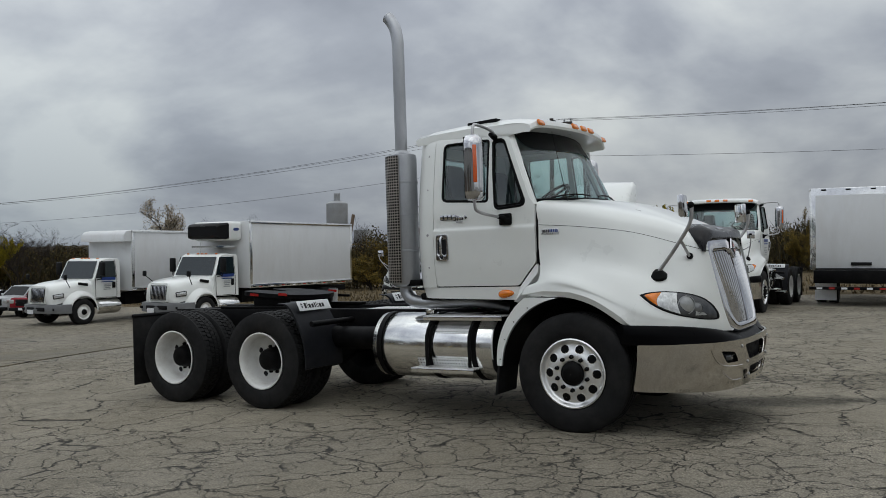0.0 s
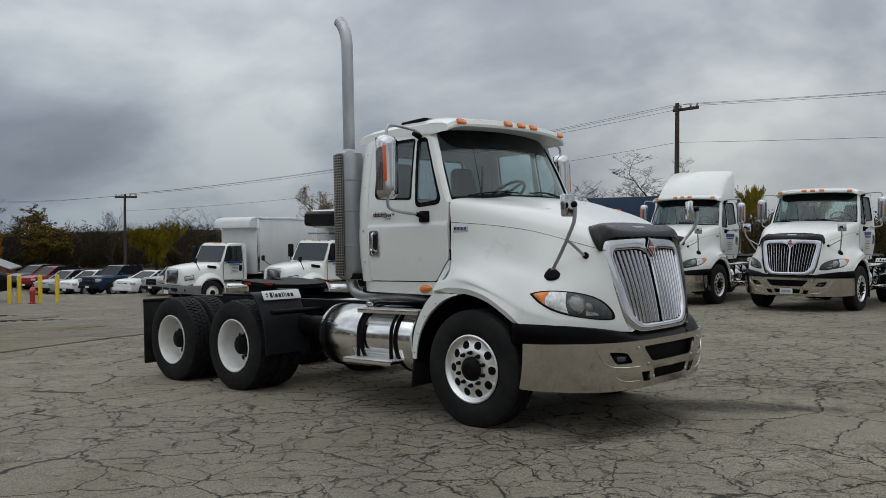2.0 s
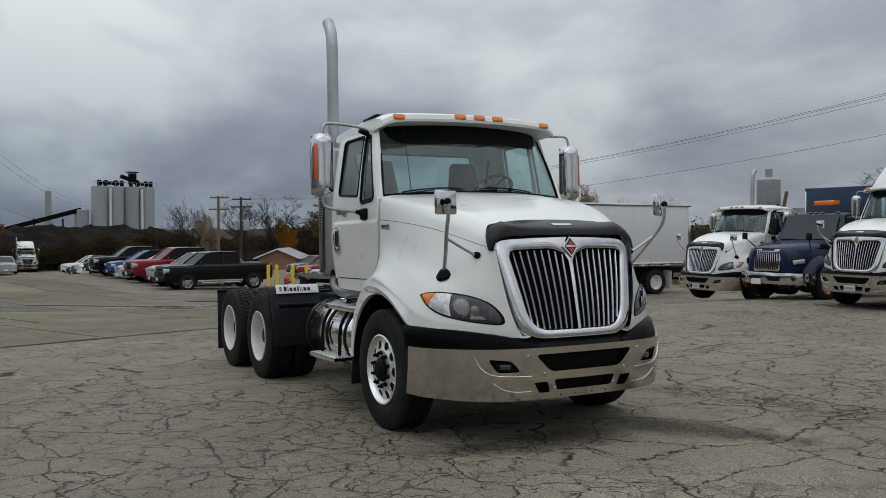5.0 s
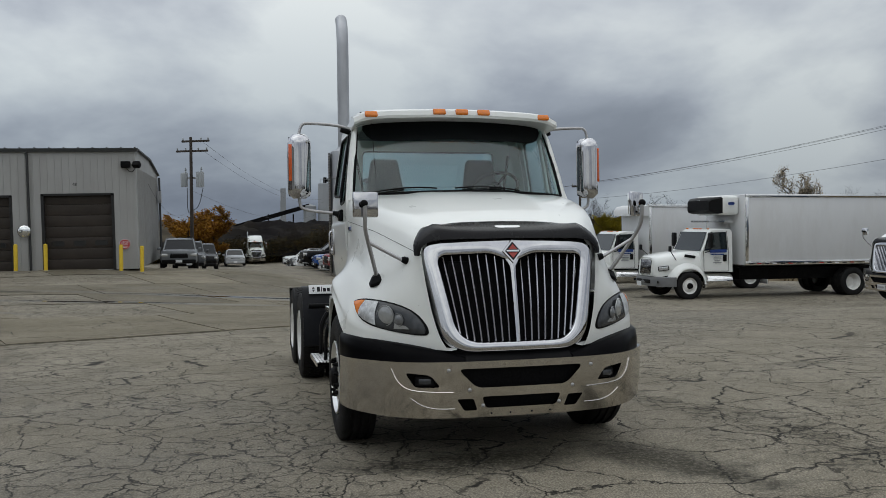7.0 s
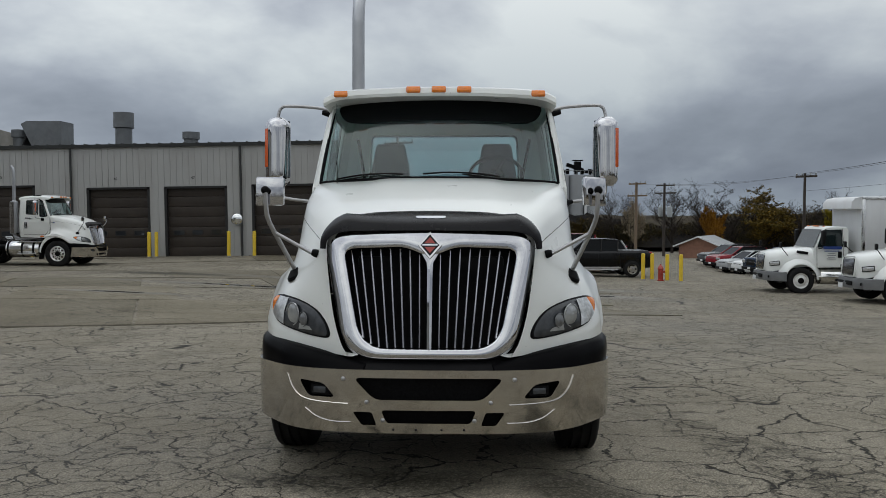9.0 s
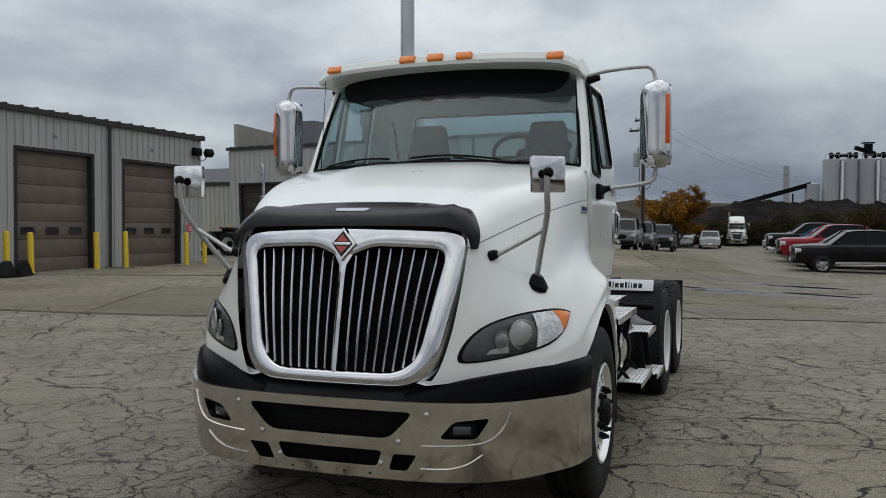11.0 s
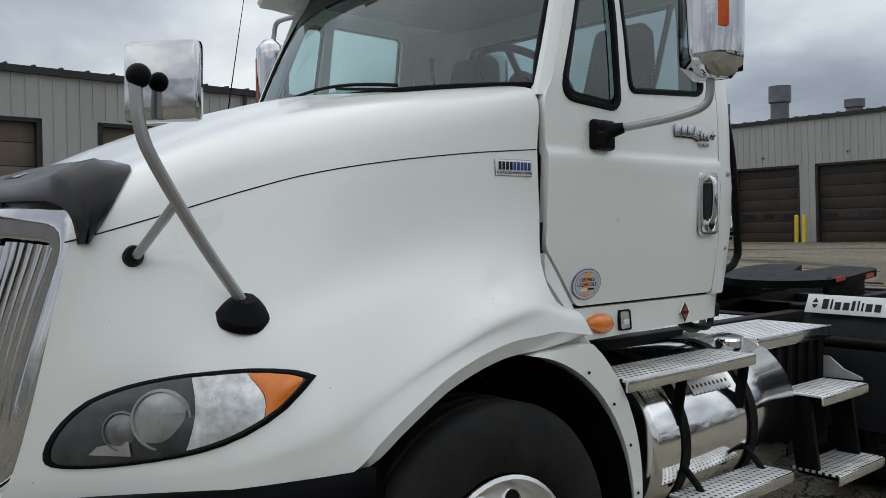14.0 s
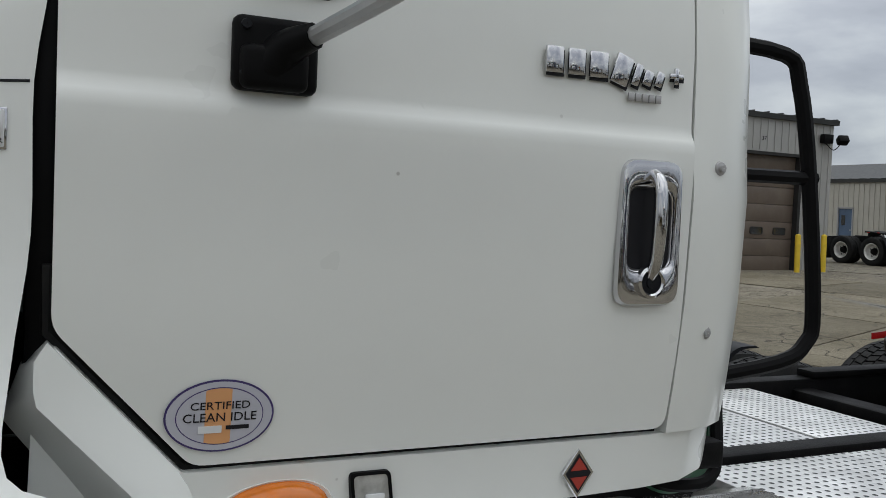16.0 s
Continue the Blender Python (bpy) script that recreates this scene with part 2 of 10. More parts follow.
    ragged = n("ShaderNodeTexNoise", Vector=p, Scale=2.4, Detail=8.0, Roughness=0.75)

    def blots(places, lo, hi, rag):
        out = None
        for x, y, rx, ry, turn in places:
            mp = n("ShaderNodeMapping", Vector=p)
            mp.vector_type = "TEXTURE"
            mp.inputs["Location"].default_value = (x, y, 0)
            mp.inputs["Rotation"].default_value = (0, 0, radians(turn))
            mp.inputs["Scale"].default_value = (rx, ry, 9)
            ln = n("ShaderNodeVectorMath", i0=mp.outputs[0])
            ln.operation = "LENGTH"
            d = mul(ln.outputs["Value"], mul(ragged.outputs["Fac"], rag), "ADD")
            r = n("ShaderNodeMapRange", Value=d)
            for i, val in enumerate((lo + rag * 0.5, hi + rag * 0.5, 1.0, 0.0)):
                r.inputs[i + 1].default_value = val
            out = r.outputs[0] if out is None else mul(out, r.outputs[0], "MAXIMUM")
        return out
    grit = n("ShaderNodeTexNoise", Vector=p, Scale=30.0, Detail=5.0, Roughness=0.75)
    speck = n("ShaderNodeMapRange", Value=grit.outputs["Fac"])
    for i, val in enumerate((0.40, 0.56, 0.35, 1.0)):
        speck.inputs[i + 1].default_value = val
    oil = mul(blots(STAINS, 0.35, 1.25, 2.2), speck.outputs[0])
    # strips where the surface has broken up and moss and dirt fill the joints
    band = blots(CRUMBLED, 0.55, 1.2, 1.3)
    crack = mul(crack, mul(mul(cracks(4.6, 0.050), band), zone(7.0, 0.34, 0.56, 0.25)), "MAXIMUM")
    mossy = mul(mul(band, speck.outputs[0]), zone(3.0, 0.42, 0.60, 0.15))
    pool = blots(PUDDLES, 0.9, 1.05, 1.6)
    moist = blots(PUDDLES, 0.9, 3.2, 2.4)
    # damp, darker drifts
    damp = ramp(n("ShaderNodeValToRGB", Fac=wet.outputs["Fac"]), [(0.50, (0, 0, 0)), (0.66, (1, 1, 1))])
    m1 = n("ShaderNodeMix")
    m1.data_type = "RGBA"
    t.links.new(mul(mul(mul(damp.outputs[0], 0.30), mul(moist, 0.55), "MAXIMUM"), mul(oil, 0.92), "MAXIMUM"), m1.inputs[0])
    t.links.new(hs.outputs[0], m1.inputs[6])
    m1.inputs[7].default_value = (0.058, 0.053, 0.045, 1)
    m2 = n("ShaderNodeMix")
    m2.data_type = "RGBA"
    t.links.new(mul(mul(crack, 0.96), mul(soft, 0.40), "MAXIMUM"), m2.inputs[0])
    mo = n("ShaderNodeMix")
    mo.data_type = "RGBA"
    t.links.new(mul(mul(oil, 0.80), mul(mossy, 0.55), "MAXIMUM"), mo.inputs[0])
    t.links.new(m1.outputs[2], mo.inputs[6])
    mo.inputs[7].default_value = (0.032, 0.028, 0.015, 1)
    t.links.new(mo.outputs[2], m2.inputs[6])
    m2.inputs[7].default_value = (0.009, 0.008, 0.005, 1)
    m3 = n("ShaderNodeMix")
    m3.data_type = "RGBA"
    t.links.new(pool, m3.inputs[0])
    t.links.new(m2.outputs[2], m3.inputs[6])
    m3.inputs[7].default_value = (0.030, 0.028, 0.024, 1)
    b = n("ShaderNodeBsdfPrincipled", Base_Color=m3.outputs[2])
    b.inputs["Specular IOR Level"].default_value = 0.3
    rr = n("ShaderNodeMapRange", Value=mul(mul(damp.outputs[0], 0.3), mul(mul(moist, 0.6), mul(pool, 1.02), "MAXIMUM"), "MAXIMUM"))
    for i, v in enumerate((0.0, 1.0, 0.88, 0.06)):
        rr.inputs[i + 1].default_value = v
    t.links.new(rr.outputs[0], b.inputs["Roughness"])
    h = mul(mul(crack, -1.0), mul(grain.outputs["Fac"], 0.25), "ADD")
    bp = n("ShaderNodeBump", Strength=0.7, Distance=0.02, Height=h)
    t.links.new(mul(mul(pool, -0.7), 0.7, "ADD"), bp.inputs["Strength"])
    t.links.new(bp.outputs[0], b.inputs["Normal"])
    n("ShaderNodeOutputMaterial", Surface=b.outputs[0])
    return m


ASPHALT = asphalt_material()
SLAB = asphalt_material(True)
GLOSS_BLACK = material("gloss_black_moulding", (0.003, 0.003, 0.0035), 0.30, vary=0.2, scale=6, spec=0.03, bump=0.02, bump_scale=60)
WHITE_PAINT = material("white_truck_paint", (0.80, 0.815, 0.79), 0.28, vary=0.025, scale=2.0, coat=0.6, rough_vary=0.03, dirt=(0.66, 0.65, 0.60), dirt_scale=1.1, dirt_amount=0.06, bump=0.012, bump_scale=300, specks=14.0)
CHROME = material("chrome", (0.60, 0.60, 0.62), 0.06, metal=1.0, vary=0.06, scale=12, bump=0.01, bump_scale=40)
WORN_CHROME = material("water_marked_chrome", (0.61, 0.585, 0.55), 0.12, metal=1.0, vary=0.10, scale=3, bump=0.02, bump_scale=9, dirt=(0.46, 0.41, 0.34), dirt_scale=3.2, dirt_amount=0.5)
TANK_METAL = material("brushed_tank_aluminium", (0.88, 0.88, 0.87), 0.12, metal=1.0, vary=0.04, scale=8, bump=0.003, bump_scale=14)
WHEEL_METAL = material("brushed_wheel_aluminium", (0.88, 0.88, 0.87), 0.36, metal=0.85, vary=0.05, scale=8, bump=0.02, bump_scale=60)
ALUMINIUM = material("polished_aluminium", (0.84, 0.84, 0.83), 0.14, metal=1.0, vary=0.08, scale=8, bump=0.02, bump_scale=30)
DULL_METAL = material("dull_galvanised_metal", (0.46, 0.46, 0.47), 0.45, metal=0.8, vary=0.15, scale=7, dirt=(0.22, 0.18, 0.14), dirt_amount=0.4)
STACK_METAL = material("heat_dulled_steel", (0.40, 0.41, 0.43), 0.42, metal=0.85, vary=0.18, scale=4, dirt=(0.18, 0.16, 0.15), dirt_amount=0.5, stretch=(1, 1, 0.4))
BLACK_PLASTIC = material("black_plastic", (0.006, 0.006, 0.0065), 0.42, vary=0.25, scale=6, bump=0.05, bump_scale=220, spec=0.06)
SMOKED = material("smoked_acrylic", (0.007, 0.0066, 0.0078), 0.26, vary=0.2, scale=5, spec=0.24, bump=0.03, bump_scale=250)
RUBBER = material("tyre_rubber", (0.012, 0.012, 0.0125), 0.68, vary=0.3, scale=9, bump=0.12, bump_scale=120, dirt=(0.038, 0.036, 0.033), dirt_scale=4, dirt_amount=0.40, spec=0.16)
WHITE_STEEL = material("white_painted_steel", (0.74, 0.74, 0.72), 0.4, vary=0.06, scale=6, dirt=(0.32, 0.27, 0.21), dirt_scale=5, dirt_amount=0.35)
CHASSIS = material("black_chassis_paint", (0.004, 0.004, 0.0045), 0.5, vary=0.4, scale=5, dirt=(0.020, 0.018, 0.016), dirt_scale=4, dirt_amount=0.4, bump=0.1, bump_scale=90, spec=0.08)
POLY_FENDER = material("dark_grey_poly_fender", (0.010, 0.0108, 0.014), 0.5, vary=0.25, scale=5, dirt=(0.04, 0.039, 0.038), dirt_amount=0.25, spec=0.15)
LABEL_WHITE = material("white_label", (0.72, 0.73, 0.74), 0.35, vary=0.05)
LABEL_BLACK = material("black_print", (0.015, 0.015, 0.018), 0.4, spec=0.2)
PRINT_BLUE = material("blue_print", (0.02, 0.05, 0.22), 0.35)
AMBER = material("amber_lens", (0.72, 0.185, 0.008), 0.18, vary=0.12, scale=25, coat=0.5)
ORANGE_STRIP = material("orange_reflector", (0.62, 0.10, 0.02), 0.25, vary=0.1, scale=30, coat=0.5)
RED_LENS = material("red_lens", (0.35, 0.012, 0.012), 0.2, coat=0.6)
LAMP_CLEAR = material("clear_lamp_bowl", (0.55, 0.56, 0.56), 0.30, metal=0.55, vary=0.40, scale=24, coat=1.0)
LAMP_DARK = material("smoked_lamp_trim", (0.036, 0.039, 0.043), 0.22, vary=0.45, scale=11, coat=0.25)
LAMP_DIM = material("dim_lamp_bowl", (0.16, 0.165, 0.17), 0.22, metal=0.3, vary=0.3, scale=20, coat=0.6)
LAMP_HAZE = material("hazy_lamp_lens", (0.33, 0.34, 0.34), 0.14, metal=0.3, vary=0.25, scale=11, coat=1.0)
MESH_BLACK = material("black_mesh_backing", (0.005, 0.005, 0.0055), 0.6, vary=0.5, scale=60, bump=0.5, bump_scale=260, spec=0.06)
INTERIOR = material("grey_cab_trim", (0.130, 0.152, 0.160), 0.7, vary=0.12, scale=6, bump=0.1, bump_scale=160, spec=0.2)
SEAT_CLOTH = material("dark_grey_seat_cloth", (0.040, 0.045, 0.050), 0.9, vary=0.12, scale=5, bump=0.05, bump_scale=220, spec=0.1)
WINDSHIELD = glass_material("windshield_glass", (0.66, 0.85, 0.85), 0.92)
SIDE_GLASS = glass_material("side_glass", (0.50, 0.60, 0.60), 0.90)
SHADE_BAND = material("dark_visor_tint", (0.003, 0.004, 0.0045), 0.35, spec=0.10)
MIRROR = material("mirror_glass", (0.86, 0.88, 0.88), 0.02, metal=1.0)
PIERCED = pierced_metal("pierced_heat_shield", (0.40, 0.37, 0.34), 0.028, 0.33, rough=0.35)
GRIP = pierced_metal("pierced_step_tread", (0.80, 0.80, 0.79), 0.030, 0.20, metal=0.6, rough=0.42)
HOSE_GREEN = material("green_air_hose", (0.02, 0.12, 0.05), 0.5)
RED_ENAMEL = material("red_enamel", (0.36, 0.035, 0.025), 0.3, coat=0.5)
YELLOW_PAINT = material("yellow_bollard_paint", (0.72, 0.50, 0.03), 0.5, vary=0.12, scale=6, dirt=(0.25, 0.2, 0.1), dirt_amount=0.35)


# ---- mesh tools ----
def part(name, bm, mat, parent=None, label="", smooth=True, angle=35):
    """Links a bmesh as one mesh object under a thing or a part."""
    me = bpy.data.meshes.new(name)
    bm.normal_update()
    if smooth:
        limit = math.cos(radians(angle))
        for f in bm.faces:
            f.smooth = True
        for e in bm.edges:
            if len(e.link_faces) == 2 and e.link_faces[0].normal.dot(e.link_faces[1].normal) < limit:
                e.smooth = False
    bm.to_mesh(me)
    bm.free()
    me.materials.append(mat)
    ob = new(name, me)
    ob.parent = parent
    if label:
        ob["label"] = label
    return ob


def thing(name, m, label, category, group="", kind=""):
    e = new(name)
    e.empty_display_size = 0.2
    e.matrix_world = m
    return tagged(e, label, category, group, kind)


def block(sx, sy, sz, at=(0, 0, 0), bevel=0.0, bm=None, seg=2, turn=None):
    """A box with rounded edges, centred at a place; adds to bm when one is given."""
    own = bmesh.new()
    bmesh.ops.create_cube(own, size=1)
    bmesh.ops.scale(own, vec=(sx, sy, sz), verts=own.verts)
    if bevel:
        bmesh.ops.bevel(own, geom=own.edges[:], offset=bevel, segments=seg, affect="EDGES", profile=0.5)
    mt = Matrix.Translation(at)
    if turn:
        mt = mt @ pose(0, 0, 0, *turn)
    bmesh.ops.transform(own, matrix=mt, verts=own.verts)
    return join(bm, own)


def join(bm, own):
    if bm is None:
        return own
    vs = [bm.verts.new(v.co) for v in own.verts]
    own.verts.index_update()
    for f in own.faces:
        try:
            bm.faces.new([vs[v.index] for v in f.verts])
        except ValueError:
            pass
    own.free()
    return bm


def moved(bm, m):
    bmesh.ops.transform(bm, matrix=m, verts=bm.verts)
    return bm


def loft(rings, closed=True, caps=True, bm=None):
    """A skin over rings of equally many points."""
    bm = bm or bmesh.new()
    rows = [[bm.verts.new(p) for p in ring] for ring in rings]
    k = len(rows[0])
    for a, b in zip(rows, rows[1:]):
        for i in range(k if closed else k - 1):
            j = (i + 1) % k
            try:
                bm.faces.new((a[i], a[j], b[j], b[i]))
            except ValueError:
                pass
    if caps and closed:
        bm.faces.new(rows[0][::-1])
        bm.faces.new(rows[-1])
    return bm


def tube(points, r, seg=10, bm=None, smooth_steps=0):
    """A round bar along a line of points; r may be a list."""
    pts = [Vector(p) for p in points]
    if smooth_steps:
        pts = curve_through(pts, smooth_steps)
    rad = r if isinstance(r, (list, tuple)) else [r] * len(pts)
    if len(rad) != len(pts):
        rad = list(np.interp(np.linspace(0, 1, len(pts)), np.linspace(0, 1, len(rad)), rad))
    rings = []
    side = None
    for i, p in enumerate(pts):
        d = (pts[min(i + 1, len(pts) - 1)] - pts[max(i - 1, 0)]).normalized()
        if side is None:
            side = d.orthogonal().normalized()
        side = (side - d * side.dot(d)).normalized()
        other = d.cross(side)
        rings.append([p + (side * math.cos(a) + other * math.sin(a)) * rad[i] for a in np.linspace(0, 2 * math.pi, seg, endpoint=False)])
    return loft(rings, bm=bm)


def curve_through(pts, steps):
    """Catmull-Rom points through the given ones."""
    pts = [Vector(p) for p in pts]
    ext = [pts[0] * 2 - pts[1]] + pts + [pts[-1] * 2 - pts[-2]]
    out = []
    for i in range(1, len(ext) - 2):
        p0, p1, p2, p3 = ext[i - 1:i + 3]
        for s in range(steps):
            u = s / steps
            out.append(0.5 * (2 * p1 + (p2 - p0) * u + (2 * p0 - 5 * p1 + 4 * p2 - p3) * u * u + (3 * p1 - p0 - 3 * p2 + p3) * u ** 3))
    out.append(pts[-1])
    return out


def lathe(profile, seg=32, axis="y", bm=None, at=(0, 0, 0)):
    """Turns (radius, along) points about an axis."""
    rings = []
    for r, h in profile:
        ring = []
        for a in np.linspace(0, 2 * math.pi, seg, endpoint=False):
            c, s = r * math.cos(a), r * math.sin(a)
            ring.append({"y": (c, h, s), "z": (c, s, h), "x": (h, c, s)}[axis])
        rings.append(ring)
    own = loft(rings, caps=False)
    bmesh.ops.recalc_face_normals(own, faces=own.faces)
    bmesh.ops.translate(own, vec=at, verts=own.verts)
    return join(bm, own)


def sheet(outer, holes=(), us=(), vs=()):
    """A flat sheet in x, y with holes, cut along lines u and v so that it can be bent."""
    bm = bmesh.new()
    edges = []
    for ring in (outer, *holes):
        vv = [bm.verts.new((a, b, 0)) for a, b in ring]
        edges += [bm.edges.new((vv[i], vv[(i + 1) % len(vv)])) for i in range(len(vv))]
    bmesh.ops.triangle_fill(bm, use_beauty=True, use_dissolve=False, edges=edges)
    for u in us:
        bmesh.ops.bisect_plane(bm, geom=bm.verts[:] + bm.edges[:] + bm.faces[:], plane_co=(u, 0, 0), plane_no=(1, 0, 0), dist=1e-5)
    for v in vs:
        bmesh.ops.bisect_plane(bm, geom=bm.verts[:] + bm.edges[:] + bm.faces[:], plane_co=(0, v, 0), plane_no=(0, 1, 0), dist=1e-5)
    return bm


def bent(bm, fn, thick=0.0):
    for v in bm.verts:
        v.co = fn(v.co.x, v.co.y)
    bm.normal_update()
    if thick:
        bmesh.ops.solidify(bm, geom=bm.faces[:], thickness=thick)
        bm.normal_update()
    return bm


def rounded(points, r=0.03, seg=4):
    """A polygon with rounded corners; a point may carry a radius of its own."""
    out = []
    k = len(points)
    for i in range(k):
        p = Vector(points[i][:2])
        rr = points[i][2] if len(points[i]) > 2 else r
        a, b = Vector(points[i - 1][:2]), Vector(points[(i + 1) % k][:2])
        da, db = (a - p), (b - p)
        cut = min(rr, da.length * 0.45, db.length * 0.45)
        if cut < 1e-4:
            out.append(tuple(p))
            continue
        s, e = p + da.normalized() * cut, p + db.normalized() * cut
        for j in range(seg + 1):
            u = j / seg
            out.append(tuple((1 - u) ** 2 * s + 2 * u * (1 - u) * p + u * u * e))
    return out


def along(keys, q):
    """Smooth reading between (x, values...) keys by cubic curves."""
    xs = [k[0] for k in keys]
    q = min(max(q, xs[0]), xs[-1])
    i = max(0, min(len(xs) - 2, int(np.searchsorted(xs, q, side="right")) - 1))
    h = xs[i + 1] - xs[i]
    u = (q - xs[i]) / h
    out = []
    for c in range(1, len(keys[0])):
        v = [k[c] for k in keys]

        def slope(j):
            if j == 0:
                return (v[1] - v[0]) / (xs[1] - xs[0])
            if j == len(v) - 1:
                return (v[-1] - v[-2]) / (xs[-1] - xs[-2])
            return (v[j + 1] - v[j - 1]) / (xs[j + 1] - xs[j - 1])
        a, b = slope(i) * h, slope(i + 1) * h
        out.append(v[i] * (2 * u ** 3 - 3 * u * u + 1) + a * (u ** 3 - 2 * u * u + u) + v[i + 1] * (-2 * u ** 3 + 3 * u * u) + b * (u ** 3 - u * u))
    return out


def lettering(text, size, mat, parent, m, depth=0.004, squeeze=1.0, name="lettering", shear=0.0, label=""):
    cu = bpy.data.curves.new(name, "FONT")
    cu.body, cu.size, cu.extrude, cu.align_x, cu.align_y, cu.shear = text, size, depth, "CENTER", "CENTER", shear
    cu.resolution_u = 3
    tmp = bpy.data.objects.new(name, cu)
    scene.collection.objects.link(tmp)
    me = bpy.data.meshes.new_from_object(tmp.evaluated_get(bpy.context.evaluated_depsgraph_get()))
    bpy.data.objects.remove(tmp)
    bpy.data.curves.remove(cu)
    me.transform(m @ Matrix.Diagonal((squeeze, 1, 1, 1)))
    me.materials.clear()
    me.materials.append(mat)
    ob = new(name, me)
    ob.parent = parent
    if label:
        ob["label"] = label
    return ob

# ---- ground ----
# heights of the yard at places round the tractor: (x, y, z)
YARD = [(-35, -9, -0.33), (-10, -18, 0.02), (-3, -18, 0.15), (-17, -18.5, -0.25), (-22, -19, -0.45), (-24, 12, -0.95), (-19, 13, -0.8), (-5, 14, -0.08), (-1, 14, 0.0), (-35, 5, -1.2), (-36, -4, -0.55),
        (-52, 15, -1.7), (-90, 10, -2.2), (-80, -3, -2.1), (15, 0, 0.42), (15, -15, 0.35), (3, -20, 0.15), (12, 15, 0.4), (0, 30, -0.1), (30, 30, 0.6), (30, -30, 0.5), (-70, -30, -0.6), (-130, 20, -1.5), (-40, 50, -1.4), (0, 60, -0.2), (-37, 7, -1.36), (-54, 4, -1.5), (-74, 5, -2.5), (-83, 0, -2.45), (-49, 18.5, -2.1), (-42, 18, -1.72), (-38, 17, -1.40)]


def ground_z(x, y):
    w = v = 0.0
    for gx, gy, gz in YARD:
        k = 1 / ((x - gx) ** 2 + (y - gy) ** 2 + 6) ** 1.6
        w, v = w + k, v + k * gz
    far = v / w
    near = 0.0264 * x + 0.0036 * y
    d = math.hypot(x + 1.5, y)
    u = min(1, max(0, (d - 7.5) / 7.0))
    u = u * u * (3 - 2 * u)
    return near * (1 - u) + far * u


def build_ground():
    bm = bmesh.new()
    xs = sorted(set([-900, -600, -400, -250] + list(np.arange(-180, -60, 12)) + list(np.arange(-60, 24, 1.5)) + [30, 40, 60, 90, 150, 300, 600, 900]))
    ys = sorted(set([-900, -600, -300, -150, -90, -60, -45] + list(np.arange(-36, 40, 1.5)) + [45, 55, 70, 90, 120, 200, 350, 600, 900]))
    grid = [[bm.verts.new((x, y, ground_z(x, y))) for y in ys] for x in xs]
    for i in range(len(xs) - 1):
        for j in range(len(ys) - 1):
            bm.faces.new((grid[i][j], grid[i + 1][j], grid[i + 1][j + 1], grid[i][j + 1]))
    ob = part("ground", bm, ASPHALT)
    return tagged(ob, "weathered grey asphalt yard with alligator cracks and damp stains", "ground", kind="structure")


build_ground()


# ---- the white day-cab tractor ----
def unwrap(ob, fn):
    me = ob.data
    uv = me.uv_layers.new(name="uv")
    for lp in me.loops:
        uv.data[lp.index].uv = fn(me.vertices[lp.vertex_index].co)
    return ob


def mirrored(bm):
    """Adds the mirror image across y = 0 to a half skin and closes the seam."""
    bmesh.ops.mirror(bm, geom=bm.verts[:] + bm.edges[:] + bm.faces[:], axis="Y", merge_dist=0.0005)
    bmesh.ops.recalc_face_normals(bm, faces=bm.faces)
    return bm


# hood and wing skin: lines that run from the cowl to the nose, x, y, z
HOOD_LINES = [
    [(-0.12, 0.0, 2.054), (0.25, 0.0, 1.996), (0.60, 0.0, 1.872), (0.85, 0.0, 1.754), (1.06, 0.0, 1.652)],
    [(-0.16, 0.38, 2.052), (0.25, 0.37, 1.992), (0.60, 0.35, 1.866), (0.85, 0.34, 1.750), (1.06, 0.33, 1.648)],
    [(-0.20, 0.56, 2.034), (0.25, 0.55, 1.966), (0.60, 0.52, 1.852), (0.85, 0.47, 1.742), (1.06, 0.43, 1.643)],
    [(-0.335, 0.915, 2.026), (0.00, 0.87, 1.980), (0.30, 0.82, 1.918), (0.60, 0.735, 1.832), (0.85, 0.625, 1.731), (1.05, 0.54, 1.638)],
    [(-0.365, 1.006, 1.976), (0.00, 0.972, 1.915), (0.30, 0.925, 1.856), (0.60, 0.835, 1.765), (0.85, 0.715, 1.680), (1.045, 0.640, 1.602)],
    [(-0.345, 1.022, 1.804), (-0.03, 1.008, 1.777), (0.285, 0.972, 1.738), (0.50, 0.915, 1.698), (0.67, 0.848, 1.648), (0.82, 0.778, 1.597), (1.060, 0.676, 1.520)],
    [(-0.345, 1.030, 1.600), (0.00, 1.032, 1.535), (0.30, 1.015, 1.470), (0.60, 0.980, 1.39), (0.90, 0.862, 1.28), (1.125, 0.636, 1.19)],
    [(-0.325, 1.056, 1.425), (-0.20, 1.080, 1.412), (0.00, 1.106, 1.385), (0.30, 1.096, 1.335), (0.60, 1.056, 1.260), (0.85, 0.955, 1.165), (1.155, 0.602, 1.03)],
    [(-0.325, 1.122, 1.302), (-0.18, 1.172, 1.318), (0.00, 1.200, 1.292), (0.25, 1.190, 1.205), (0.45, 1.165, 1.125), (0.64, 1.140, 1.05), (0.85, 1.020, 0.99), (1.175, 0.570, 0.93)],
    [(-0.472, 1.154, 1.182), (-0.20, 1.196, 1.165), (0.00, 1.212, 1.155), (0.20, 1.214, 1.095), (0.36, 1.206, 1.00), (0.47, 1.192, 0.925), (0.64, 1.152, 0.900), (0.85, 1.030, 0.875), (1.20, 0.515, 0.835)],
]


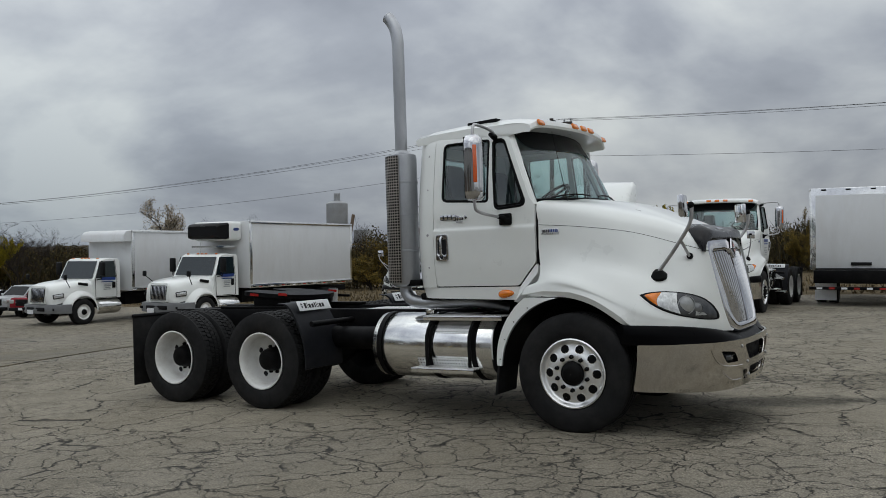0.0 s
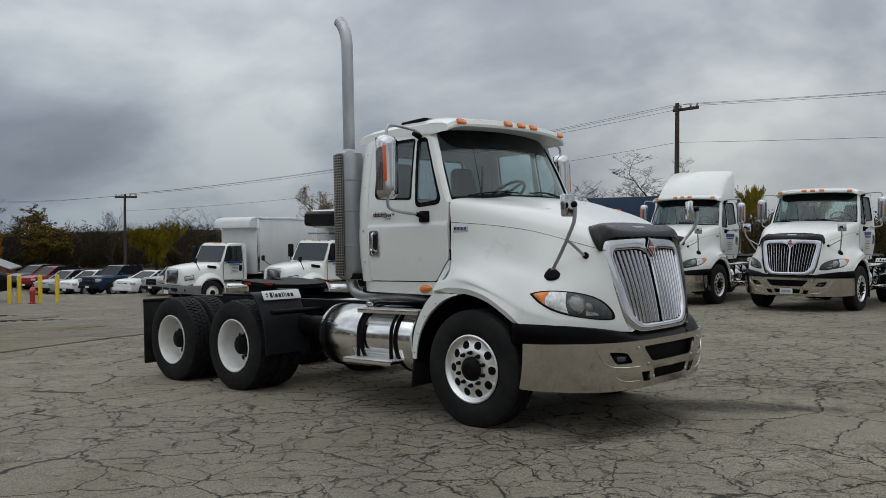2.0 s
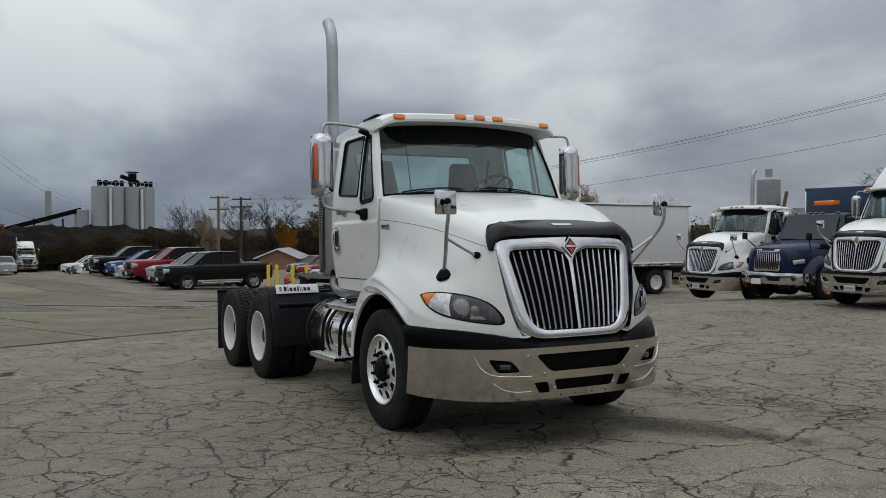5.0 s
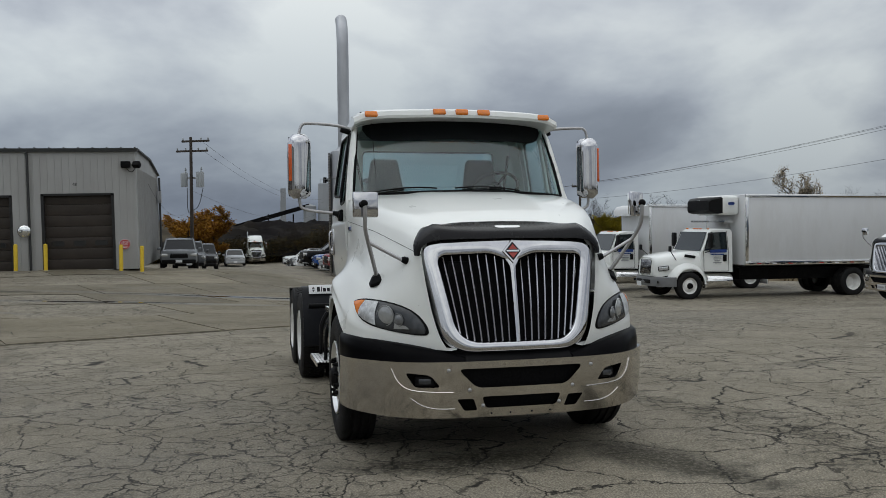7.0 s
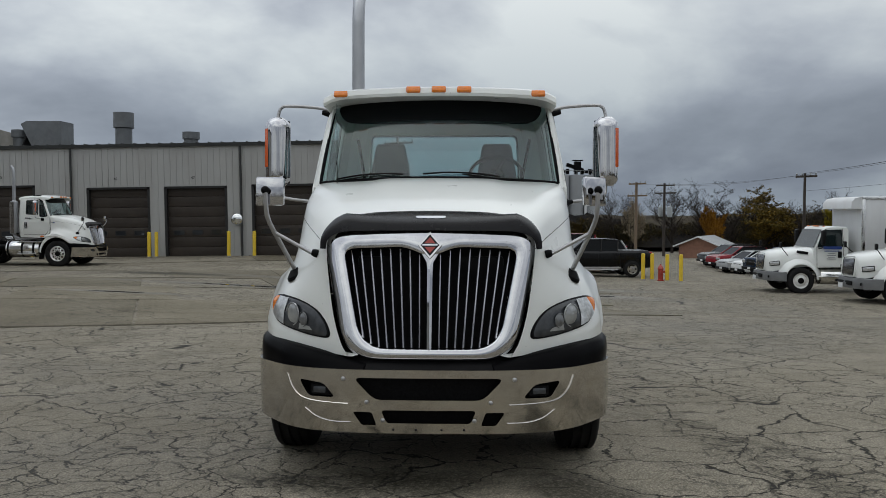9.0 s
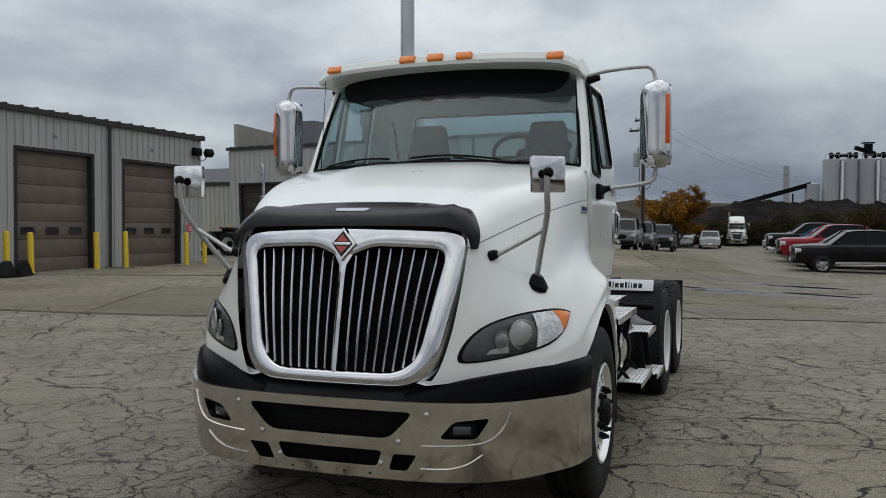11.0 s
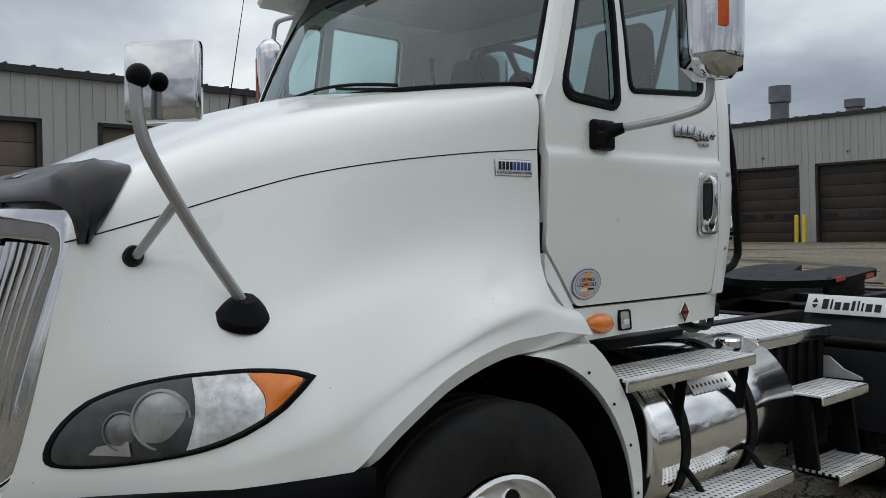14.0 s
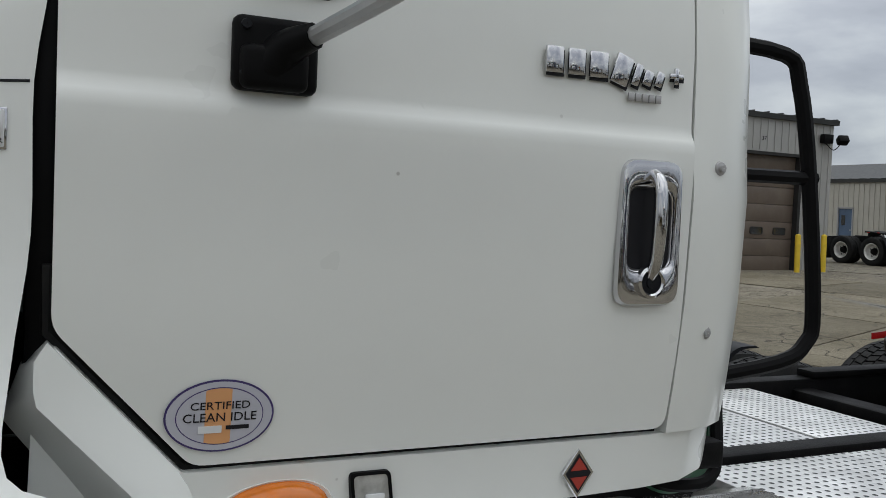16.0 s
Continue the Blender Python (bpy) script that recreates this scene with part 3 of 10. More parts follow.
def hood_grid(n_long=56):
    """Points of the right-hand half of the hood skin, row by row from the centre outward."""
    rows = []
    lines = []
    for line in HOOD_LINES:
        x0, x1 = line[0][0], line[-1][0]
        lines.append([(x, *along(line, x)) for x in np.linspace(x0, x1, n_long)])
    # the wheel arch carries a flat band; above it the side dips in before it flares
    edge = [Vector(p) for p in lines[-1]]
    raised, dip = [], []
    for i, p in enumerate(edge):
        d = edge[min(i + 1, n_long - 1)] - edge[max(i - 1, 0)]
        nr = Vector((-d.z, 0, d.x)).normalized()
        k = min(1.0, max(0.0, (0.56 - p.x) / 0.12)) * min(1.0, max(0.04, (p.x + 0.472) / 0.22))
        q = p + nr * (0.050 * k) + Vector((0, 0.004 * k, 0))
        raised.append(q)
        dip.append(Vector(lines[-2][i]).lerp(q, 0.48) - Vector((0, 0.006 * k * min(1.0, max(0.0, (p.x + 0.40) / 0.40)) - 0.004, 0))
                   + Vector((-0.024, 0.0, 0.014)) * max(0.0, 1 - (p.x + 0.472) / 0.16))
    lines[-1] = raised
    lines.insert(-1, dip)
    cols = []
    for i in range(n_long):
        cols.append(curve_through([Vector(l[i]) for l in lines], 4))
    return cols, edge


def build_hood(root):
    cols, edge = hood_grid()
    bm = bmesh.new()
    vv = [[bm.verts.new(p) for p in col] for col in cols]
    for a, b in zip(vv, vv[1:]):
        for i in range(len(a) - 1):
            bm.faces.new((a[i], a[i + 1], b[i + 1], b[i]))
    # rolled edge along the wheel arch
    top = [bm.verts.new(c[-1] - Vector((0, 0.0015, 0))) for c in cols]
    band = [bm.verts.new(p - Vector((0, 0.022, 0))) for p in edge]
    lip = [bm.verts.new(p + Vector((0, -0.075, 0.012))) for p in edge]
    for a, b in ((top, band), (band, lip)):
        for i in range(len(lip) - 1):
            bm.faces.new((a[i], b[i], b[i + 1], a[i + 1]))
    mirrored(bm)
    hood = part("hood", bm, WHITE_PAINT, root, "white hood with flared front wings", angle=60)
    from mathutils.bvhtree import BVHTree
    me = hood.data
    tree = BVHTree.FromPolygons([v.co.copy() for v in me.vertices], [tuple(p.vertices) for p in me.polygons])

    def onto(p, d, lift=0.004):
        hit, nor, _, _ = tree.ray_cast(Vector(p), Vector(d))
        if hit is None:
            hit, nor, _, _ = tree.find_nearest(Vector(p))
        if nor.dot(Vector(d)) > 0:
            nor = -nor
        return hit + nor * lift
    # the dark line between hood top and wing
    for s in (1, -1):
        pts = [Vector((x, s * y, z)) for x, y, z in [(q, *along(HOOD_LINES[5], q)) for q in np.linspace(-0.34, 1.07, 26)]]
        part("hood_seam", tube(pts, 0.0022, 5), POLY_FENDER, hood)
    # bug deflector over the nose
    rings = []

    def cap_ring(s, y, fall, xb, xf, k, ext=1.0, swell=0.0):
        """One section of the deflector, back to front; fall turns from straight down to straight in."""
        d = Vector((0, -s * math.sin(fall), -math.cos(fall)))
        ax = Vector((0, s * y, 1.50))

        def at(x, lift):
            return onto(ax + Vector((x, 0, 0)) - d * 1.5, d, lift)
        pb, pm, pf = at(xb, 0.006), at((xb + xf) / 2, 0.022), at(xf, 0.020)
        up = -d * (0.006 * k + 0.034 * swell)
        return [pb, (pb + pm) / 2 - d * 0.012, pm + up, (pm + pf) / 2 - d * 0.012 + up, pf - d * 0.008 * ext + up + Vector((0.012 * ext, 0, 0)), pf + d * 0.010 + up + Vector((0.034 * ext, 0, 0)), pf + d * (0.02 + 0.026 * ext) + Vector((0.044 * ext, 0, 0)), pf + d * (0.02 + 0.02 * ext) + Vector((0.02 * ext, 0, 0)), pm + d * 0.012, pb + d * 0.008]
    half = []
    for y in np.linspace(0.0, 0.56, 17):
        a = y / 0.56
        half.append((y, 0.0, 0.83 + 0.035 * a ** 3, 1.035 - 0.022 * a ** 3, math.cos(a * 1.5), 1.0, a ** 3))
    for v in np.linspace(0.12, 1.0, 12):
        half.append((0.56 - 0.06 * v, v * 1.50, 0.865 + 0.020 * v + 0.130 * max(0, v - 0.25) / 0.75, 1.013 + 0.016 * v, 0.0, 1.0 - 0.9 * v, (1 - v) ** 1.5))
    rings = [cap_ring(-1, *h) for h in half[:0:-1]] + [cap_ring(1, *h) for h in half]
    defl = part("bug_deflector", loft(rings), SMOKED, hood, "dark smoked bug deflector", angle=60)
    o = rounded([(-0.105, -0.03), (0.105, -0.03), (0.09, 0.028), (-0.09, 0.028)], 0.025, 4)
    rr = [[onto((0.985 + 0.6 * b * k, a * k, 3), (0, 0, -1), 0.040 if k else 0.042) for a, b in o] for k in (1.0, 0.5, 0.02)]
    part("badge_plate", loft(rr, caps=False), CHROME, defl, "small blank silver plate")
    # headlamps
    for s in (1, -1):
        e = Vector((0.482, -0.446 * s, 0)).normalized()
        nrm = Vector((0.68, 0.73 * s, 0.0)).normalized()
        base = Vector((0.645, 1.137 * s, 0))
        outline = curve_through([Vector((u, z, 0)) for u, z in [(0.0, 1.165), (0.05, 1.181), (0.15, 1.190), (0.25, 1.185), (0.34, 1.175), (0.45, 1.152), (0.55, 1.113), (0.62, 1.058), (0.66, 1.004), (0.668, 0.965), (0.645, 0.949), (0.575, 0.949), (0.477, 0.960), (0.364, 0.979), (0.25, 1.004), (0.15, 1.040), (0.062, 1.095), (0.0, 1.165)]], 2)[:-1]
        cen = Vector((0.33, 1.07, 0))

        def lamp(ring_list, lift, mat, nm, parent, label=""):
            rg = []
            for k, lf in ring_list:
                ring = []
                for q in outline:
                    c = cen + (q - cen) * k
                    p = base + e * c.x + Vector((0, 0, c.y))
                    ring.append(onto(p + nrm * 0.8, -nrm, lift + lf))
                rg.append(ring)
            b2 = loft(rg, caps=False)
            bmesh.ops.recalc_face_normals(b2, faces=b2.faces)
            return part(nm, b2, mat, parent, label, angle=60)
        head = lamp([(1.06, 0.0), (1.045, 0.004), (0.99, 0.006), (0.98, 0.0)], 0.002, BLACK_PLASTIC, "headlamp", hood, "swept-back headlamp with a hazy lens")
        lamp([(0.99, 0.002), (0.9, 0.008), (0.6, 0.014), (0.25, 0.016), (0.01, 0.016)], 0.002, LAMP_DARK, "lamp_lens", head)

        def at(u, z, lift):
            return onto(base + e * u + Vector((0, 0, z)) + nrm * 0.8, -nrm, lift)

        def span(u):
            zs = [p.y + (q.y - p.y) * (u - p.x) / (q.x - p.x) for p, q in zip(outline, outline[1:] + outline[:1]) if (p.x - u) * (q.x - u) <= 0 and abs(p.x - q.x) > 1e-6]
            return min(zs) + 0.008, max(zs) - 0.008

        def zone(outer, inner, mat, nm, lift):
            """A piece of the lamp between two bowed cuts."""
            b2 = bmesh.new()
            rows = []
            for f in np.linspace(0, 1, 9):
                row = []
                for k in np.linspace(0, 1, 9):
                    u = outer(k) + (inner(k) - outer(k)) * f
                    lo, hi = span(u)
                    row.append(b2.verts.new(at(u, lo + (hi - lo) * k, lift + 0.010 * math.sin(k * 3.14) * math.sin(f * 3.14))))
                rows.append(row)
            for p, q in zip(rows, rows[1:]):
                for m in range(8):
                    b2.faces.new((p[m], p[m + 1], q[m + 1], q[m]))
            bmesh.ops.recalc_face_normals(b2, faces=b2.faces)
            return part(nm, b2, mat, head, angle=60)

        def amber_cut(k):
            return 0.098 + 0.048 * k - 0.020 * math.sin(k * 3.14)
        zone(lambda k: amber_cut(k) + 0.002, lambda k: 0.278 - 0.016 * math.sin(k * 3.14), LAMP_CLEAR, "reflector_bowl", 0.022)
        zone(lambda k: 0.016, amber_cut, AMBER, "turn_signal", 0.022)
        # main projector, the smaller bowl beside it and the silver wedge below
        for u, z, r, mat, nm in ((0.348, 1.076, 0.070, LAMP_HAZE, "projector_lens"), (0.452, 1.046, 0.046, LAMP_DIM, "inner_bowl")):
            pr = lathe([(r * 1.12, 0.0), (r * 1.10, 0.009), (r * 1.02, 0.010), (r, 0.004), (r * 0.75, 0.012), (r * 0.4, 0.018), (0.001, 0.020)], 28, "z")
            moved(pr, Matrix.Translation(at(u, z, 0.015)) @ nrm.to_track_quat("Z", "Y").to_matrix().to_4x4())
            part(nm, pr, mat, head)
        wd = bmesh.new()
        ring = [wd.verts.new(at(u, z, l)) for u, z, l in ((0.425, 0.985, 0.019), (0.545, 0.982, 0.017), (0.520, 1.004, 0.019), (0.430, 1.022, 0.024))]
        wd.faces.new(ring)
        bmesh.ops.recalc_face_normals(wd, faces=wd.faces)
        part("silver_wedge", wd, LAMP_HAZE, head)
    # hood mirrors
    for s in (1, -1):
        foot = Vector((0.705, 0.94 * s, 1.332))
        foot2 = Vector((0.93, 0.776 * s, 1.485))
        top = Vector((1.042, 1.080 * s, 1.892))
        mm = thing_part("hood_mirror", root)
        mm["label"] = "chrome convex hood mirror on a bent tube arm"
        part("mount_foot", moved(lathe([(0.076, -0.02), (0.074, 0.004), (0.050, 0.026), (0.028, 0.044), (0.001, 0.046)], 24, "z"), Matrix.Translation(foot) @ Vector((0.12, 0.45 * s, 0.88)).to_track_quat("Z", "Y").to_matrix().to_4x4()), BLACK_PLASTIC, mm)
        part("mount_foot", moved(lathe([(0.028, -0.02), (0.026, 0.006), (0.018, 0.022), (0.001, 0.024)], 16, "z"), Matrix.Translation(foot2) @ Vector((0.25, 0.9 * s, 0.3)).to_track_quat("Z", "Y").to_matrix().to_4x4()), BLACK_PLASTIC, mm)
        bendp = Vector((0.986, 1.068 * s, 1.69))
        part("arm", tube([foot + Vector((0.01, 0.01 * s, 0.03)), foot.lerp(bendp, 0.5), bendp, Vector((1.030, 1.078 * s, 1.78)), top], 0.0155, 10, smooth_steps=4), DULL_METAL, mm)
        part("brace", tube([foot2 + Vector((0, 0.02 * s, 0.0)), foot.lerp(bendp, 0.80)], 0.0125, 8), DULL_METAL, mm)
        face = Vector((-0.80, -0.60, -0.03) if s > 0 else (-1.0, -0.10, -0.03)).normalized()
        bx = block(0.187, 0.187, 0.042, (0, 0, 0), 0.014)
        for v in bx.verts:
            v.co.z += 0.012 * (1 - (v.co.x / 0.0935) ** 2) * (1 - (v.co.y / 0.0935) ** 2) if v.co.z < 0 else 0
        mt = Matrix.Translation((0.968, 1.066 * s, 1.892)) @ face.to_track_quat("Z", "Y").to_matrix().to_4x4()
        part("mirror_shell", moved(bx, mt), CHROME, mm)
        part("mirror_glass", moved(block(0.170, 0.170, 0.006, (0, 0, 0.0195), 0.01), mt), MIRROR, mm)
        kn = bmesh.new()
        bmesh.ops.create_uvsphere(kn, u_segments=16, v_segments=10, radius=0.028)
        part("pivot", moved(kn, Matrix.Translation(top + Vector((-0.008, 0.004 * s, 0.005)))), BLACK_PLASTIC, mm)
    return hood, onto


def thing_part(name, root):
    e = new(name)
    e.parent = root
    e.empty_display_size = 0.1
    return e


def grille_x(z):
    return 1.228 - 0.13 * ((z - 0.85) / 0.75) - 0.03 * ((z - 0.85) / 0.75) ** 2


def build_grille(root):
    def plane(y, z, out=0.0):
        return Vector((grille_x(z) + out - 0.05 * (y / 0.6) ** 2, y, z))
    outer = rounded([(-0.545, 0.810, 0.22), (0.545, 0.810, 0.22), (0.685, 1.53, 0.14), (0.668, 1.662, 0.09), (-0.668, 1.662, 0.09), (-0.685, 1.53, 0.14)], 0.1, 10)
    inner = rounded([(-0.435, 0.888, 0.17), (0.435, 0.888, 0.17), (0.563, 1.512, 0.07), (0.16, 1.525, 0.06), (0.0, 1.455, 0.10), (-0.16, 1.525, 0.06), (-0.563, 1.512, 0.07)], 0.1, 10)

    def even(poly, k=120):
        pts = [Vector(p) for p in poly] + [Vector(poly[0])]
        ln = [0]
        for a, b in zip(pts, pts[1:]):
            ln.append(ln[-1] + (b - a).length)
        # start below the middle so that both outlines run alike
        return [(float(np.interp(q, ln, [p.x for p in pts])), float(np.interp(q, ln, [p.y for p in pts]))) for q in np.linspace(0, ln[-1], k, endpoint=False)]

    def by_angle(poly, k=144):
        c = Vector((0, 1.22))
        pts = even(poly, 720)
        ang = [math.atan2(p[1] - c.y, p[0] - c.x) for p in pts]
        order = sorted(range(len(pts)), key=lambda i: ang[i])
        xs = [ang[i] for i in order]
        return [(float(np.interp(a, xs, [pts[i][0] for i in order], period=2 * math.pi)), float(np.interp(a, xs, [pts[i][1] for i in order], period=2 * math.pi))) for a in np.linspace(-math.pi, math.pi, k, endpoint=False)]
    o, i_ = by_angle(outer), by_angle(inner)

    def ring(f, out):
        return [plane(a[0] + (b[0] - a[0]) * f, a[1] + (b[1] - a[1]) * f, out) for a, b in zip(o, i_)]
    g = thing_part("grille", root)
    g["label"] = "chrome radiator grille with slim upright bars"
    rings = [ring(-0.18, -0.16), ring(-0.15, -0.10), ring(-0.09, -0.052), ring(0.0, -0.020), ring(0.10, 0.0), ring(0.22, 0.010), ring(0.55, 0.014), ring(0.88, 0.014), ring(0.96, 0.008), ring(1.0, -0.010), ring(1.0, -0.07)]
    bm = loft(rings, caps=False)
    bmesh.ops.recalc_face_normals(bm, faces=bm.faces)
    part("surround", bm, CHROME, g, angle=50)
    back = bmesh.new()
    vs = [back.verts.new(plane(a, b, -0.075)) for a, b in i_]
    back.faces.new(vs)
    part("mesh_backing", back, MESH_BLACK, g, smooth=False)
    xs = [q for q, _ in i_]

    def span(y):
        zs = []
        for a, b in zip(i_, i_[1:] + i_[:1]):
            if (a[0] - y) * (b[0] - y) <= 0 and abs(a[0] - b[0]) > 1e-9:
                zs.append(a[1] + (b[1] - a[1]) * (y - a[0]) / (b[0] - a[0]))
        return min(zs), max(zs)
    n_bar = 8
    for s in (1, -1):
        for k in range(n_bar):
            fb, ft = 0.060 + (k) * 0.0515, 0.066 + (k) * 0.0640
            yb, yt = s * fb, s * ft
            zt = span(min(0.555, abs(yt)))[1] - 0.006
            zb = span(min(0.43, abs(yb)))[0] + 0.004
            pts = []
            rings2 = []
            for u in np.linspace(0, 1, 10):
                z = zb + (zt - zb) * u
                y = yb + (yt - yb) * u
                c = plane(y, z, -0.012 + 0.008 * math.sin(u * 3.14))
                w = 0.0080
                rings2.append([c + Vector((0.011, 0, 0)), c + Vector((0.004, w, 0)), c + Vector((-0.03, w * 0.8, 0)), c + Vector((-0.03, -w * 0.8, 0)), c + Vector((0.004, -w, 0))])
            part("grille_bar", loft(rings2), CHROME, g, angle=60)
    # centre post and badge
    rings3 = []
    for u in np.linspace(0, 1, 12):
        z = 0.885 + 0.60 * u
        w = 0.014 + 0.004 * u + 0.035 * max(0, u - 0.9) / 0.1
        c = plane(0, z, 0.0)
        rings3.append([c + Vector((0.016, 0, 0)), c + Vector((0.006, w, 0)), c + Vector((-0.04, w, 0)), c + Vector((-0.04, -w, 0)), c + Vector((0.006, -w, 0))])
    part("centre_post", loft(rings3), CHROME, g, angle=40)
    tilt = Matrix.Translation(plane(0, 1.538, 0.022)) @ pose(0, 0, 0, 0, 90 - 11, 0)

    def diamond(w, h, t0, t1, mat, nm):
        b2 = bmesh.new()
        ra = [Vector((-h, 0, t0)), Vector((0, w, t0)), Vector((h, 0, t0)), Vector((0, -w, t0))]
        rb = [Vector((p.x * 0.93, p.y * 0.93, t1)) for p in ra]
        loft([ra, rb], bm=b2)
        part(nm, moved(b2, tilt), mat, g, smooth=False)
    diamond(0.080, 0.094, -0.02, 0.014, CHROME, "badge_rim")
    diamond(0.064, 0.075, 0.0, 0.016, LABEL_BLACK, "badge_field")
    b3 = bmesh.new()
    for s in (1, -1):
        va = [(-s * 0.052, 0.0, 0.019), (-s * 0.012, 0.036, 0.019), (-s * 0.012, -0.036, 0.019)]
        b3.faces.new([b3.verts.new(p) for p in va])
    part("badge_mark", moved(b3, tilt), RED_ENAMEL, g, smooth=False)
    part("badge_band", moved(block(0.016, 0.098, 0.004, (0, 0, 0.018), 0.001), tilt), CHROME, g)
    return g


def bumper_plan(a):
    """Where the bumper's face runs: arc position a from the middle, in plan."""
    keys = [(0.0, 1.312, 0.0), (0.45, 1.292, 0.452), (0.75, 1.220, 0.744), (0.95, 1.108, 0.922), (1.15, 0.955, 1.056), (1.35, 0.788, 1.170), (1.55, 0.592, 1.222)]
    x, y = along(keys, abs(a))
    return x, y if a >= 0 else -y


def build_bumper(root):
    b = thing_part("front_bumper", root)
    b["label"] = "chromed steel front bumper with water stains"

    def curve(a, z, out=0.0):
        x, y = bumper_plan(a)
        lean = -0.05 * ((0.75 - z) / 0.38) ** 2 * 1.0
        s = 1 if a >= 0 else -1
        return Vector((x + lean + out, y + s * out * min(1, abs(a) / 1.2), z))

    A = 1.55
    outer = [(a, z) for a, z in rounded([(-A, 0.385, 0.02), (-0.9, 0.358, 0.3), (0.9, 0.358, 0.3), (A, 0.385, 0.02), (A, 0.765, 0.012), (-A, 0.765, 0.012)], 0.01, 5)]
    holes = []
    holes.append(rounded([(-0.470, 0.714), (0.470, 0.714), (0.335, 0.576), (-0.335, 0.576)], 0.050, 6))
    holes.append(rounded([(-0.295, 0.510), (0.295, 0.510), (0.262, 0.426), (-0.262, 0.426)], 0.024, 4))
    for s in (1, -1):
        holes.append(rounded([(s * 0.845, 0.690), (s * 0.665, 0.672), (s * 0.590, 0.585), (s * 0.775, 0.585)], 0.03, 4))
        holes.append(rounded([(s * 0.475, 0.497), (s * 0.355, 0.497), (s * 0.325, 0.412), (s * 0.420, 0.412)], 0.014, 3))
    us = [u for u in np.arange(-1.5, 1.51, 0.05)]
    bm = sheet(outer, holes, us, [0.41, 0.45, 0.50, 0.55, 0.60, 0.65, 0.70])
    bent(bm, lambda a, z: curve(a, z), 0)
    bmesh.ops.recalc_face_normals(bm, faces=bm.faces)
    f0 = max(bm.faces, key=lambda f: f.calc_center_median().x)
    if f0.normal.x < 0:
        bmesh.ops.reverse_faces(bm, faces=bm.faces)
    bm.normal_update()
    bmesh.ops.solidify(bm, geom=bm.faces[:], thickness=0.022)
    bmesh.ops.recalc_face_normals(bm, faces=bm.faces)
    part("bumper_bar", bm, WORN_CHROME, b, angle=40)
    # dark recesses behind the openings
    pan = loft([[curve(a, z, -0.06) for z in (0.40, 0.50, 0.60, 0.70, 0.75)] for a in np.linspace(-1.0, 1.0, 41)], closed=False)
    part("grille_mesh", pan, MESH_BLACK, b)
    # raised pressings
    for s in (1, -1):
        pts = [curve(s * a, z, 0.002) for a, z in ((0.945, 0.715), (0.90, 0.63), (0.83, 0.575), (0.72, 0.555), (0.55, 0.548), (0.50, 0.548))]
        part("pressed_ridge", tube(pts, 0.0045, 6, smooth_steps=5), WORN_CHROME, b)
        pts = [curve(s * a, z, 0.002) for a, z in ((0.80, 0.505), (0.72, 0.455), (0.62, 0.430), (0.49, 0.428))]
        part("pressed_ridge", tube(pts, 0.004, 6, smooth_steps=5), WORN_CHROME, b)
        fog = thing_part("fog_lamp", b)
        c = curve(s * 0.715, 0.625, -0.035)
        fog_turn = Matrix.Translation(c) @ pose(0, 0, 0, 0, 90, 20 * s)
        part("fog_body", moved(block(0.075, 0.15, 0.05, (0, 0, -0.01), 0.02), fog_turn), BLACK_PLASTIC, fog)
        part("fog_glass", moved(block(0.045, 0.095, 0.03, (0, 0, 0.008), 0.014), fog_turn), LAMP_DARK, fog)
        for a, z in ((0.535, 0.706), (0.385, 0.562), (0.285, 0.445)):
            p = curve(s * a, z, 0.0)
            part("bolt", moved(lathe([(0.014, 0.0), (0.013, 0.006), (0.008, 0.010), (0.001, 0.011)], 10, "x"), Matrix.Translation(p)), DULL_METAL, b)
    for y in (-0.22, -0.08, 0.08, 0.22):
        part("small_hole", moved(lathe([(0.008, 0.0), (0.001, 0.003)], 8, "x"), Matrix.Translation(curve(y, 0.385, 0.001))), LABEL_BLACK, b)
    # black moulding between bumper and wings
    for s in (1, -1):
        rings = []
        for a in np.linspace(0.42, 1.62, 30):
            u = (a - 0.42) / 1.2
            x, y = bumper_plan(min(a, 1.55))
            if a > 1.55:
                x -= (a - 1.55)
            zt = 0.79 + (0.925 - 0.79) * (1 - max(0.0, 1 - u) ** 2.2)
            ins = 0.10 * (1 - u) + 0.0
            yi = y - 0.02
            lo, hi = Vector((x - 0.03, s * (yi + 0.012), 0.762)), Vector((x - 0.06 - ins * 0.6, s * (yi - 0.012 - ins * 0.3), zt))
            mid = lo.lerp(hi, 0.75) + Vector((0.016, s * 0.018, 0.012))
            ind = Vector((-0.08, -s * 0.06, 0))
            rings.append([lo, lo.lerp(mid, 0.5) + Vector((0.004, s * 0.004, 0)), mid, hi, hi + ind, lo + ind])
        bm = loft(rings)
        bmesh.ops.recalc_face_normals(bm, faces=bm.faces)
        part("corner_moulding", bm, GLOSS_BLACK, b, angle=45)
    rings = []
    for y in np.linspace(-0.66, 0.66, 25):
        x, _ = bumper_plan(y)
        rings.append([Vector((x - 0.04, y, 0.755)), Vector((x - 0.075, y, 0.79)), Vector((x - 0.14, y, 0.835)), Vector((x - 0.3, y, 0.84)), Vector((x - 0.3, y, 0.74))])
    part("filler_strip", loft(rings), BLACK_PLASTIC, b)
    return b


